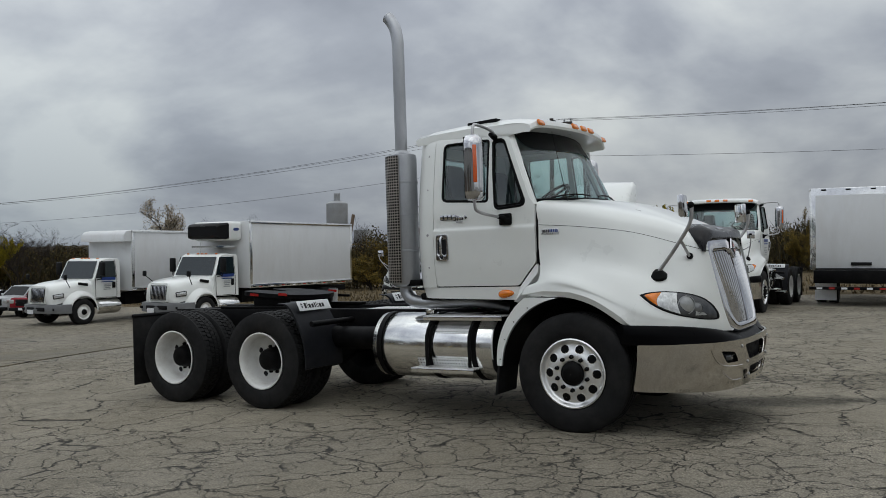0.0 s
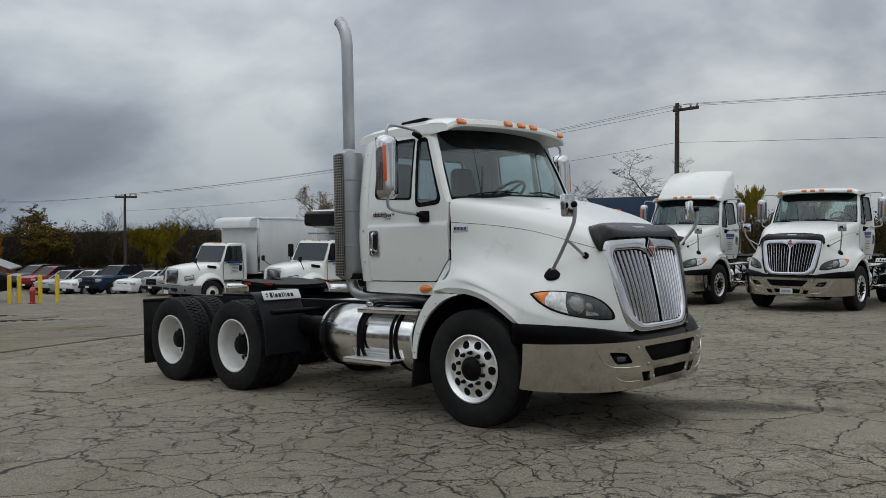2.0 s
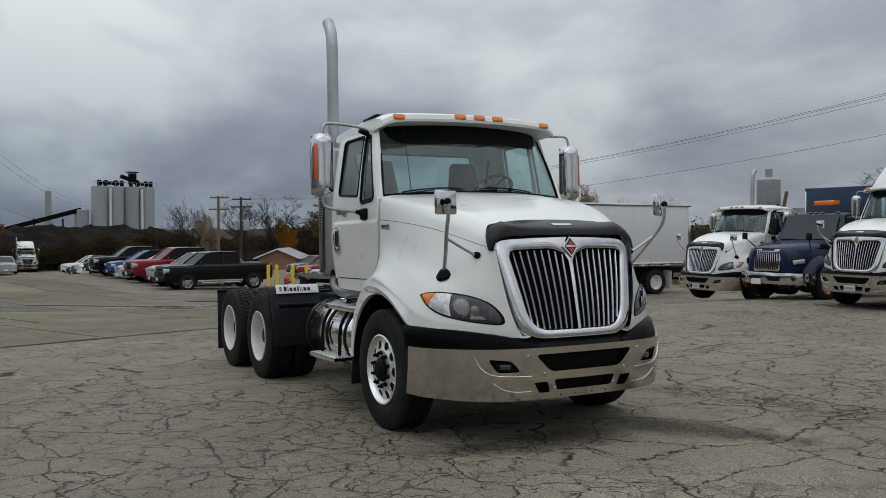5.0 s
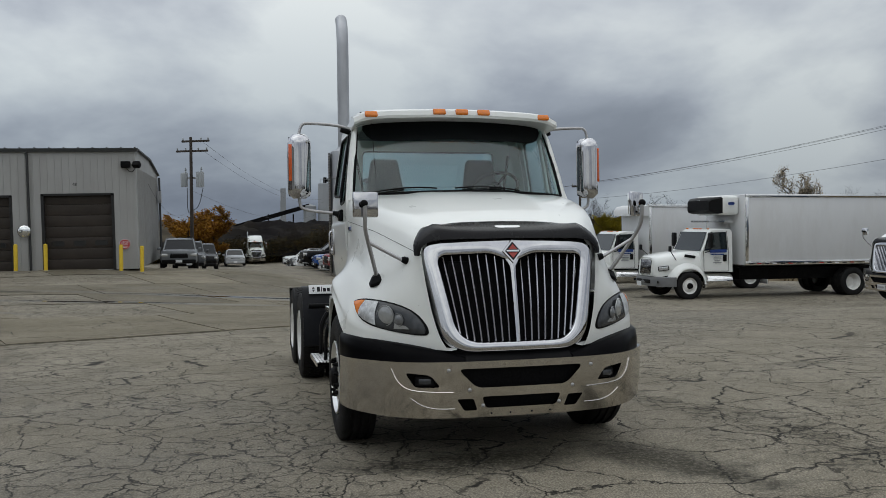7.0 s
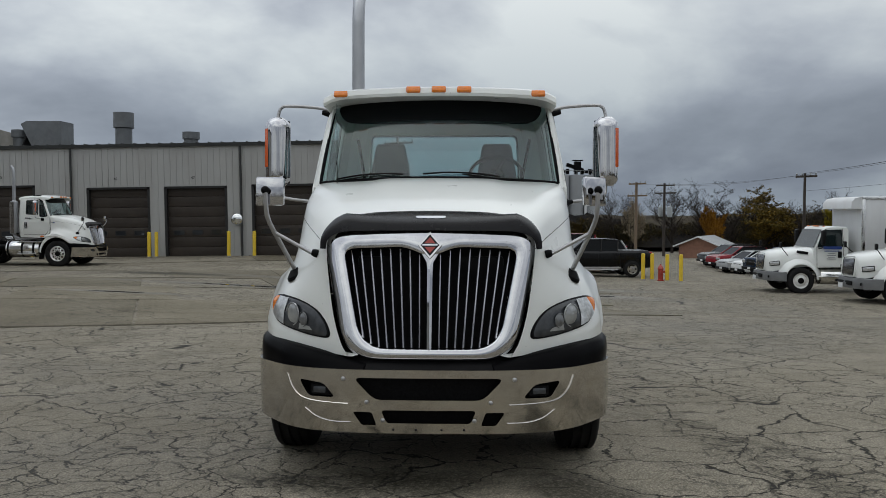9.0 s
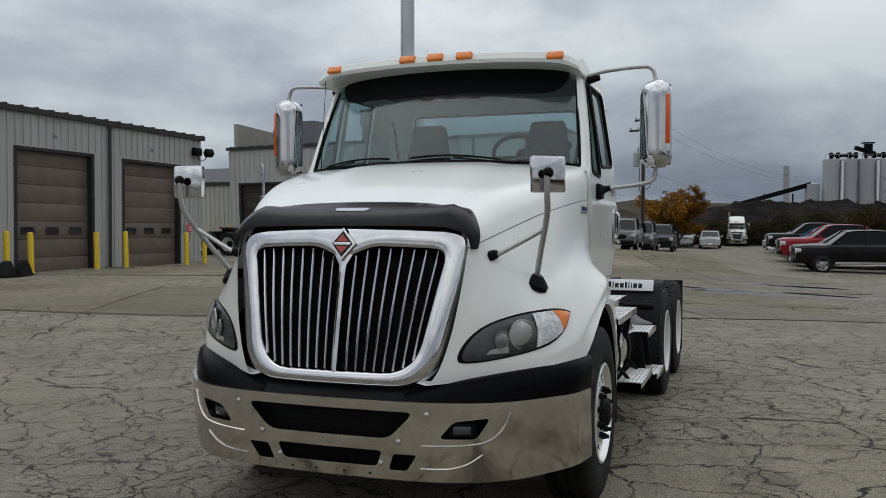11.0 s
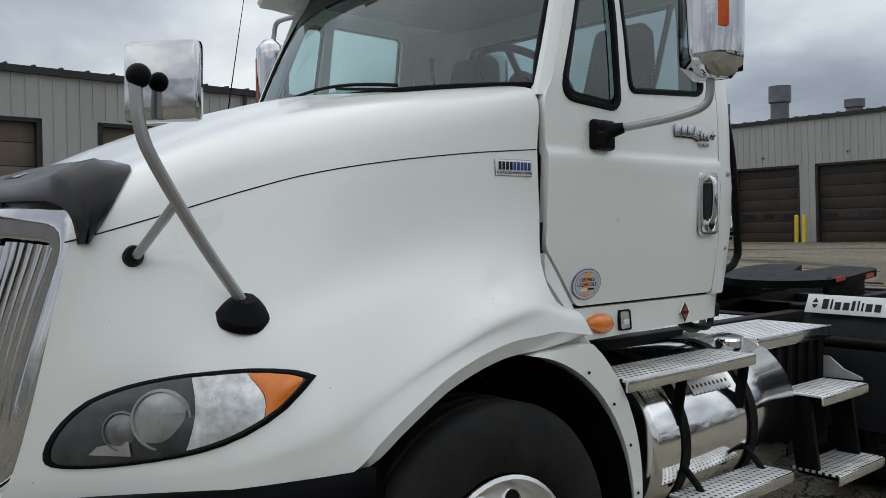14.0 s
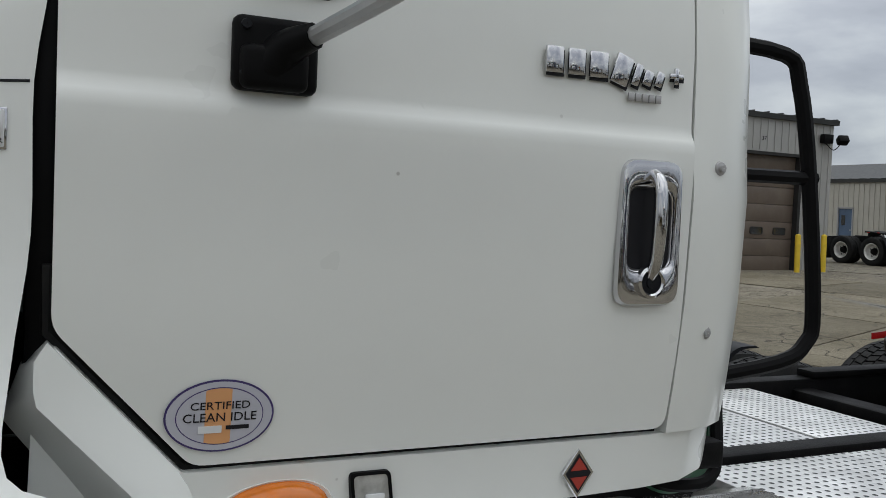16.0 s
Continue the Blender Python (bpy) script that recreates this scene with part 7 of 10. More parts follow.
first = bollard()
spots = [(-34.6, y) for y in (-6.05, -6.95, -10.12, -11.35, -14.85, -15.2, -18.75, -20.9, -24.4)]
spots += [(x, -17.55) for x in (-22.6, -21.5, -18.25, -16.9, -14.25, -13.4, -9.98, -8.65, -5.6, -4.9)]
spots += [(-33.6, 8.13), (-33.6, 8.54), (-32.65, 9.02), (-32.1, 9.5)]
for i, (x, y) in enumerate(spots):
    m = on_ground(x, y)
    if i == 0:
        first.matrix_world = m
    else:
        copy_thing(first, m)


def stop_sign(m):
    s = thing("stop_sign", m, "red octagonal stop sign with white lettering on the wall", "sign", "stop signs")
    o = [(0.25 * math.cos(a), 0.25 * math.sin(a)) for a in np.linspace(math.pi / 8, 2 * math.pi + math.pi / 8, 8, endpoint=False)]
    for k, t0, mat, nm in ((1.0, 0.0, LABEL_WHITE, "rim"), (0.93, 0.006, SIGN_RED, "field")):
        b2 = bmesh.new()
        loft([[Vector((a * k, y, b * k)) for a, b in o] for y in (t0, t0 + 0.008)], bm=b2)
        bmesh.ops.recalc_face_normals(b2, faces=b2.faces)
        part(nm, b2, mat, s, smooth=False)
    lettering("STOP", 0.15, LABEL_WHITE, s, pose(0, 0.016, 0.07, 90, 0, 180), 0.002, 0.9, "sign_text")
    for z in (-0.03, -0.11, -0.18):
        part("text_bar", block(0.28 if z > -0.15 else 0.16, 0.004, 0.022, (0, 0.018, z * 0.85)), LABEL_WHITE, s, smooth=False)
    return s


stop_sign(Matrix.Translation((-35.2, -6.85, 0.80)) @ pose(0, 0, 0, 0, 0, -90))
stop_sign(Matrix.Translation((-35.2, -19.55, 1.20)) @ pose(0, 0, 0, 0, 0, -90))
stop_sign(Matrix.Translation((-10.15, -18.28, 1.38)))
stop_sign(Matrix.Translation((-23.05, -18.52, 0.95)))

hyd = thing("fire_hydrant", on_ground(-32.8, 8.76), "red cast-iron fire hydrant between yellow bollards", "hydrant")
part("barrel", lathe([(0.17, 0.0), (0.17, 0.05), (0.11, 0.06), (0.11, 0.50), (0.14, 0.52), (0.14, 0.56), (0.12, 0.60), (0.08, 0.68), (0.03, 0.71), (0.03, 0.76), (0.001, 0.76)], 20, "z"), RED_ENAMEL, hyd, angle=50)
for a in (0, 90, 180):
    part("outlet", moved(lathe([(0.055, 0.08), (0.055, 0.17), (0.065, 0.17), (0.065, 0.21), (0.001, 0.21)], 14, "x"), pose(0, 0, 0.42, 0, 0, a)), RED_ENAMEL, hyd)

def cone(x, y):
    c = thing("traffic_cone", on_ground(x, y), "orange plastic traffic cone beside the downspout", "cone")
    part("base", block(0.36, 0.36, 0.03, (0, 0, 0.015), 0.008), CONE_ORANGE, c)
    part("cone_body", lathe([(0.14, 0.03), (0.12, 0.10), (0.03, 0.70), (0.001, 0.71)], 20, "z"), CONE_ORANGE, c, angle=50)


CONE_ORANGE = material("orange_cone_plastic", (0.55, 0.07, 0.02), 0.5, vary=0.1, scale=5)
cone(-34.9, -19.1)


def chocks(x, y, turn):
    c = thing("wheel_chock_rack", on_ground(x, y, turn), "pair of black rubber wheel chocks on a dark plank", "chock")
    part("plank", block(1.15, 0.25, 0.05, (0, 0, 0.025), 0.01), CHASSIS, c)
    for dx in (-0.30, 0.32):
        b2 = loft([[Vector((dx + a, y0, z)) for a, z in ((-0.24, 0.05), (0.22, 0.05), (0.20, 0.20), (0.10, 0.40), (-0.02, 0.44), (-0.12, 0.30))] for y0 in (-0.10, 0.10)])
        bmesh.ops.recalc_face_normals(b2, faces=b2.faces)
        part("chock", b2, RUBBER, c, smooth=False)


chocks(-12.1, -15.9, 8)

# round traffic mirror by the bay doors
tm = thing("convex_mirror", Matrix.Translation((-35.05, -11.08, 1.42)) @ Matrix.Scale(0.68, 4), "round convex safety mirror on the garage wall", "mirror")
part("mirror_bowl", lathe([(0.42, 0.0), (0.40, 0.06), (0.28, 0.12), (0.12, 0.155), (0.001, 0.16)], 28, "x"), MIRROR, tm, angle=60)
part("bracket", tube([(-0.2, 0, 0), (0.02, 0, 0)], 0.03, 8), GREY_STEEL, tm)


# ---- utility poles and wires ----
POLE_WOOD = material("dark_creosoted_wood", (0.045, 0.036, 0.030), 0.85, vary=0.25, scale=6, stretch=(1, 1, 0.2), bump=0.3, bump_scale=40)
PALE_WOOD = material("weathered_pole_wood", (0.17, 0.125, 0.085), 0.85, vary=0.2, scale=6, stretch=(1, 1, 0.2), bump=0.3, bump_scale=40)
CAN_GREY = material("transformer_grey", (0.30, 0.32, 0.33), 0.45, vary=0.08, scale=4)
WIRE = material("black_cable", (0.012, 0.012, 0.012), 0.6)


def utility_pole(x, y, top, arms, turn, mat=None, cans=False, r=0.16):
    mat = mat or POLE_WOOD
    z0 = ground_z(x, y)
    h = top - z0
    p = thing("utility_pole", Matrix.Translation((x, y, z0)) @ pose(0, 0, 0, 0, 0, turn), "wooden utility pole with cross-arm and insulators", "pole", "utility poles")
    part("pole", tube([(0, 0, -0.3), (0, 0, h * 0.5), (0, 0, h)], [r, r * 0.9, r * 0.72], 12), mat, p)
    for w, dz, off in arms:
        part("cross_arm", block(w, 0.10, 0.12, (off, 0.12, h - dz), 0.01), mat, p)
        for q in (-0.46, -0.2, 0.2, 0.46):
            part("insulator", moved(lathe([(0.03, 0.0), (0.05, 0.03), (0.03, 0.06), (0.055, 0.10), (0.03, 0.15), (0.001, 0.16)], 10, "z"), Matrix.Translation((off + w * q, 0.12, h - dz + 0.06))), CAN_GREY, p)
    if cans:
        for q, s in ((-0.55, 0.72), (0.55, 0.80)):
            c = part("transformer", moved(lathe([(0.001, -0.6 * s), (0.30 * s, -0.58 * s), (0.31 * s, 0.5 * s), (0.28 * s, 0.58 * s), (0.001, 0.62 * s)], 20, "z"), Matrix.Translation((q, 0.1, h - 2.6))), CAN_GREY, p, angle=50)
            part("bushing", moved(lathe([(0.05, 0.0), (0.07, 0.05), (0.04, 0.10), (0.06, 0.15), (0.03, 0.3), (0.001, 0.31)], 8, "z"), Matrix.Translation((q + 0.1, 0.1, h - 2.6 + 0.6 * s))), CAN_GREY, p)
            part("drop_lead", tube([(q + 0.2, 0.1, h - 3.1), (q * 0.7, 0.15, h - 4.2), (-0.3, 0.15, h - 4.6)], 0.02, 6, smooth_steps=5), WIRE, p)
        part("can_bracket", block(1.2, 0.08, 0.10, (0, 0.1, h - 2.5)), GREY_STEEL, p)
    return p


utility_pole(-13.06, 28.14, 7.45, [(1.3, 0.28, 0.35)], -10, r=0.125)
utility_pole(-46.7, 20.3, 4.25, [(1.5, 0.18, 0.0)], 30, r=0.10)
utility_pole(-48.3, -4.45, 7.0, [(1.9, 0.25, 0.25), (2.2, 0.85, 0.0)], 60, cans=True, r=0.12)
utility_pole(-65.9, 13.8, 4.35, [(1.9, 0.12, 0.0), (2.2, 1.1, 0.0)], 35, PALE_WOOD, r=0.14)
utility_pole(-73.2, 17.7, 4.55, [(2.2, 0.2, 0.0), (2.5, 0.9, 0.0)], 35, cans=True, r=0.14)


def wire(a, b, sag, name="overhead_wire"):
    a, b = Vector(a), Vector(b)
    pts = []
    for u in np.linspace(0, 1, 24):
        p = a.lerp(b, u)
        p.z -= sag * 4 * u * (1 - u)
        pts.append(p)
    bm = tube([p - a for p in pts], 0.007, 5)
    ob = part(name, bm, WIRE)
    ob.matrix_world = Matrix.Translation(a)
    return tagged(ob, "black overhead power line strung between utility poles", "cable", "overhead wires")


for dx, dz in ((-0.3, 0.0), (0.5, 0.0), (0.9, -0.12)):
    wire((-13.06 + dx, 28.2, 7.4 + dz), (-46.7 + dx, 20.3, 4.25 + dz * 0.5), 0.5)
    wire((-13.06 + dx, 28.2, 7.4 + dz), (25.0 + dx, 34.0, 8.15 + dz), 0.5)
wire((-13.06, 28.2, 5.75), (-46.7, 20.3, 3.2), 0.5)
wire((-13.06, 28.2, 5.75), (25.0, 34.0, 5.75), 0.4)
wire((-46.7, 20.3, 4.2), (-73.2, 17.7, 4.4), 0.3)
wire((-46.7, 20.6, 4.2), (-65.9, 13.8, 4.25), 0.3)
for dz, dy in ((0.0, 0.9), (-0.6, 1.0), (-3.0, 0.2)):
    wire((-48.3, -4.75 + dy, 6.8 + dz), (-100.0, 8.0 + dy, 4.6 + dz * 0.6), 1.2)
wire((-48.3, -4.6, 2.5), (-41.0, -6.35, 3.9), 0.9)


# ---- silos, gravel heap, far house ----
SILO = material("pale_concrete_silo", (0.30, 0.315, 0.33), 0.7, vary=0.08, scale=0.4, dirt=(0.2, 0.2, 0.2), dirt_scale=0.3, dirt_amount=0.4, stretch=(1, 1, 0.15))
HEAP = material("dark_gravel_heap", (0.011, 0.010, 0.010), 0.95, vary=0.5, scale=0.5, bump=1.0, bump_scale=1.5, dirt=(0.040, 0.033, 0.020), dirt_scale=0.12, dirt_amount=0.6, spec=0.04)
BRICK = material("red_brown_brick", (0.25, 0.13, 0.09), 0.85, vary=0.15, scale=3)


def silos():
    g = thing("silo_group", Matrix.Translation((-119.2, 10.0, -1.5)) @ pose(0, 0, 0, 0, 0, 103), "row of four pale concrete silos with rooftop conveyors", "silo")
    for k in range(4):
        part("silo", lathe([(1.06, 0.0), (1.06, 8.6), (1.0, 8.8), (0.001, 8.9)], 28, "z", at=(1.05 + k * 2.2, 0, 0)), SILO, g, angle=40)
    part("service_shaft", block(0.25, 0.5, 8.6, (2.15, -0.9, 4.3)), LABEL_WHITE, g)
    part("service_shaft", block(0.25, 0.5, 8.6, (6.55, -0.9, 4.3)), LABEL_WHITE, g)
    part("side_bin", lathe([(0.9, 0.0), (0.9, 5.6), (0.001, 5.9)], 20, "z", at=(-1.2, 0.3, 0)), SILO, g, angle=40)
    part("conveyor", block(3.4, 0.5, 0.45, (2.6, 0, 9.3)), CHASSIS, g, smooth=False)
    part("conveyor", block(2.6, 0.5, 0.5, (5.2, 0, 9.9), 0.0, turn=(0, 18, 0)), CHASSIS, g, smooth=False)
    part("conveyor", block(2.2, 0.5, 0.45, (7.2, 0, 9.3)), CHASSIS, g, smooth=False)
    for x in (1.0, 1.9, 3.3, 4.1, 5.4, 6.3, 7.5, 8.2):
        part("drive_housing", block(0.35, 0.5, 0.8, (x, 0, 9.3)), CHASSIS, g, smooth=False)
    part("head_house", block(0.9, 0.7, 1.5, (5.6, 0, 10.0)), CHASSIS, g, smooth=False)
    part("platform", block(1.4, 0.9, 0.15, (5.6, 0, 10.9)), CHASSIS, g, smooth=False)
    rl = bmesh.new()
    for x in np.linspace(0.0, 8.7, 16):
        block(0.05, 0.05, 0.6, (x, -0.9, 9.1), 0.0, rl)
    block(8.7, 0.05, 0.05, (4.35, -0.9, 9.4), 0.0, rl)
    part("guard_rail", rl, GREY_STEEL, g, smooth=False)
    ch = thing("factory_chimney", Matrix.Translation((-140.9, 6.2, -1.5)), "tall pale square factory chimney", "chimney")
    part("shaft", loft([[Vector((sx * w, sy * w, z)) for sx, sy in ((-1, -1), (1, -1), (1, 1), (-1, 1))] for z, w in ((0, 0.50), (8.9, 0.42))]), SILO, ch, smooth=False)
    cb = thing("conveyor_belt", Matrix.Translation((-119.0, 8.4, 2.4)) @ pose(0, 0, 0, 0, 0, -90), "dark inclined conveyor feeding the gravel heap", "conveyor")
    part("gantry", block(11.0, 0.7, 0.6, (5.0, 0, 0.2), 0.0, turn=(0, 16, 0)), CHASSIS, cb, smooth=False)
    for x in (2.0, 5.5):
        part("leg", block(0.2, 0.2, 6.0, (x, 0, -2.5)), CHASSIS, cb, smooth=False)
    s2 = thing("cement_silo", Matrix.Translation((-55.0, 66.5, -0.8)), "grey steel cement silo with a hopper and ladder", "silo")
    part("silo_shell", lathe([(0.4, 2.6), (1.15, 4.4), (1.15, 7.4), (0.9, 7.6), (0.35, 7.7), (0.35, 8.5), (0.001, 8.55)], 20, "z"), GREY_STEEL, s2, angle=40)
    for a in range(4):
        part("leg", block(0.16, 0.16, 4.6, (1.0 * math.cos(a * 1.571 + 0.8), 1.0 * math.sin(a * 1.571 + 0.8), 2.3)), GREY_STEEL, s2, smooth=False)
    part("hopper_bin", block(1.6, 1.4, 1.5, (2.4, 1.5, 3.8)), GREY_STEEL, s2, smooth=False)
    part("chute", block(0.25, 0.25, 4.5, (1.5, 0.3, 4.0), 0.0, turn=(0, 12, 0)), PALE_WOOD, s2, smooth=False)


silos()


def heap():
    bm = bmesh.new()
    rows = []
    for i, x in enumerate(np.linspace(-112, -84, 36)):
        row = []
        for j, y in enumerate(np.linspace(-16, 62, 130)):
            u = math.sin(math.pi * i / 35) ** 0.8
            v = min(1, (y + 16) / 12) * min(1, (62 - y) / 14)
            z = -1.7 + (2.5 + 0.6 * math.sin(y * 0.16 + 0.6) + 0.8 * noise.noise(Vector((x * 0.12, y * 0.12, 0))) + 0.9 * noise.noise(Vector((x * 0.45, y * 0.45, 3))) + 0.5 * noise.noise(Vector((x * 1.3, y * 1.3, 7)))) * u * max(0, v)
            row.append(bm.verts.new((x, y, z)))
        rows.append(row)
    for a, b in zip(rows, rows[1:]):
        for j in range(len(a) - 1):
            bm.faces.new((a[j], a[j + 1], b[j + 1], b[j]))
    bmesh.ops.recalc_face_normals(bm, faces=bm.faces)
    if sum(f.normal.z for f in bm.faces) < 0:
        bmesh.ops.reverse_faces(bm, faces=bm.faces)
    tagged(part("gravel_heap", bm, HEAP), "long dark gravel heap behind the parking rows", "heap", kind="stuff")


heap()


def far_house():
    h = thing("brick_house", Matrix.Translation((-69.0, 20.4, ground_z(-69, 20.4) - 0.1)) @ pose(0, 0, 0, 0, 0, -30) @ Matrix.Scale(0.72, 4), "small brick house with a grey gable roof", "house")
    part("wall", block(6.5, 4.6, 1.7, (0, 0, 0.8)), BRICK, h, smooth=False)
    b2 = bmesh.new()
    loft([[Vector((x, y, z)) for y, z in ((-2.9, 1.35), (0, 2.5), (2.9, 1.35), (2.9, 1.5), (0, 2.68), (-2.9, 1.5))] for x in (-3.6, 3.6)], bm=b2)
    bmesh.ops.recalc_face_normals(b2, faces=b2.faces)
    part("roof", b2, GREY_STEEL, h, smooth=False)
    b3 = bmesh.new()
    b3.faces.new([b3.verts.new(p) for p in ((3.3, -2.3, 1.6), (3.3, 2.3, 1.6), (3.3, 0, 2.5))])
    part("gable", b3, BRICK, h, smooth=False)
    part("bargeboard", tube([(3.62, -2.9, 1.42), (3.62, 0, 2.6), (3.62, 2.9, 1.42)], 0.10, 4), LABEL_WHITE, h)


far_house()

# concrete slabs between the asphalt and the garages
JOINT = material("dark_joint_filler", (0.085, 0.075, 0.058), 0.9, vary=0.4, scale=2, spec=0.1)


def apron():
    root = thing("concrete_apron", Matrix.Identity(4), "pale weathered concrete slabs with dark joints before the garages", "pavement", kind="structure")
    u, v = Vector((0.94, 0.345, 0)), Vector((-0.345, 0.94, 0))
    o = Vector((-8.45, -5.7, 0))
    rng = random.Random(21)

    def sheet_of(a0, a1, b0, b1, lift, name, mat, k=5):
        bm = bmesh.new()
        grid = []
        for i in range(k + 1):
            row = []
            for j in range(k + 1):
                p = o + u * (a0 + (a1 - a0) * i / k) + v * (b0 + (b1 - b0) * j / k)
                row.append(bm.verts.new((p.x, p.y, ground_z(p.x, p.y) + lift)))
            grid.append(row)
        for i in range(k):
            for j in range(k):
                bm.faces.new((grid[i][j], grid[i + 1][j], grid[i + 1][j + 1], grid[i][j + 1]))
        bmesh.ops.recalc_face_normals(bm, faces=bm.faces)
        if sum(f.normal.z for f in bm.faces) < 0:
            bmesh.ops.reverse_faces(bm, faces=bm.faces)
        edge = [e for e in bm.edges if e.is_boundary]
        ex = bmesh.ops.extrude_edge_only(bm, edges=edge)
        for w in [g for g in ex["geom"] if isinstance(g, bmesh.types.BMVert)]:
            w.co.z -= 0.05
        part(name, bm, mat, root, angle=30)
    for i in range(6):
        for j in range(-3, 4):
            a1, b0 = -4.6 * i, 3.75 * j + 0.9 * (i % 2)
            c = o + u * (a1 - 2.3) + v * (b0 + 1.9)
            if c.y < -15.2 or (c.x < -20 and c.y < -11) or (j == 3 and i < 2) or rng.random() < 0.10:
                continue
            sheet_of(a1 - 4.57, a1 - 0.03, b0 + 0.03, b0 + 3.72, 0.014 + rng.uniform(0, 0.004), "slab", SLAB)
    for i in range(7):
        for b0, b1 in ((-11, -3.6), (-3.6, 3.8), (3.8, 11.4)):
            if b1 < 11 or i > 1:
                sheet_of(-4.6 * i - 0.05, -4.6 * i + 0.05, b0, b1, 0.009, "joint", JOINT, 6)


apron()

# ---- parked vehicles ----
CAR_GLASS = material("tinted_car_glass", (0.004, 0.005, 0.006), 0.06, spec=0.14)
CAR_TRIM = material("black_car_trim", (0.006, 0.006, 0.0065), 0.5, spec=0.15)
CAR_LAMP = material("car_lamp_glass", (0.55, 0.56, 0.55), 0.1, metal=0.5, coat=1.0)
ALLOY = material("alloy_wheel", (0.42, 0.42, 0.43), 0.3, metal=0.8, vary=0.1, scale=9)
PAINTS = {n: material(n + "_car_paint", c, 0.22, vary=0.04, scale=2, coat=0.08, spec=0.22, dirt=(0.16, 0.145, 0.12), dirt_scale=2, dirt_amount=0.04) for n, c in
          (("black", (0.003, 0.003, 0.0035)), ("white", (0.72, 0.73, 0.73)), ("red", (0.22, 0.012, 0.02)), ("silver", (0.36, 0.37, 0.38)), ("grey", (0.075, 0.08, 0.085)), ("blue", (0.015, 0.06, 0.22)), ("navy", (0.012, 0.028, 0.060)), ("pewter", (0.17, 0.18, 0.19)))}


def car_wheel(root, x, y, r, w):
    s = 1 if y > 0 else -1
    wh = thing_part("wheel", root)
    mt = Matrix.Translation((x, y, r)) @ pose(0, 0, 0, 0, 0, 0 if s > 0 else 180)
    h = w / 2
    part("tyre", moved(lathe([(r * 0.62, -h), (r * 0.9, -h * 1.05), (r, -h * 0.7), (r, h * 0.7), (r * 0.9, h * 1.05), (r * 0.62, h)], 24, "y"), mt), RUBBER, wh, angle=50)
    bm = lathe([(r * 0.64, h * 0.95), (r * 0.58, h * 0.7), (r * 0.30, h * 0.62), (r * 0.12, h * 0.85), (0.001, h * 0.85)], 24, "y")
    part("rim", moved(bm, mt), ALLOY, wh)
    sp = bmesh.new()
    for k in range(5):
        a = 2 * math.pi * k / 5
        q = block(r * 0.16, h * 0.15, r * 0.20, (0, 0, 0), 0.0)
        moved(q, Matrix.Translation((r * 0.44 * math.cos(a + 0.63), h * 0.72, r * 0.44 * math.sin(a + 0.63))) @ pose(0, 0, 0, 0, -math.degrees(a + 0.63), 0))
        join(sp, q)
    part("spoke_gap", moved(sp, mt), CAR_TRIM, wh, smooth=False)


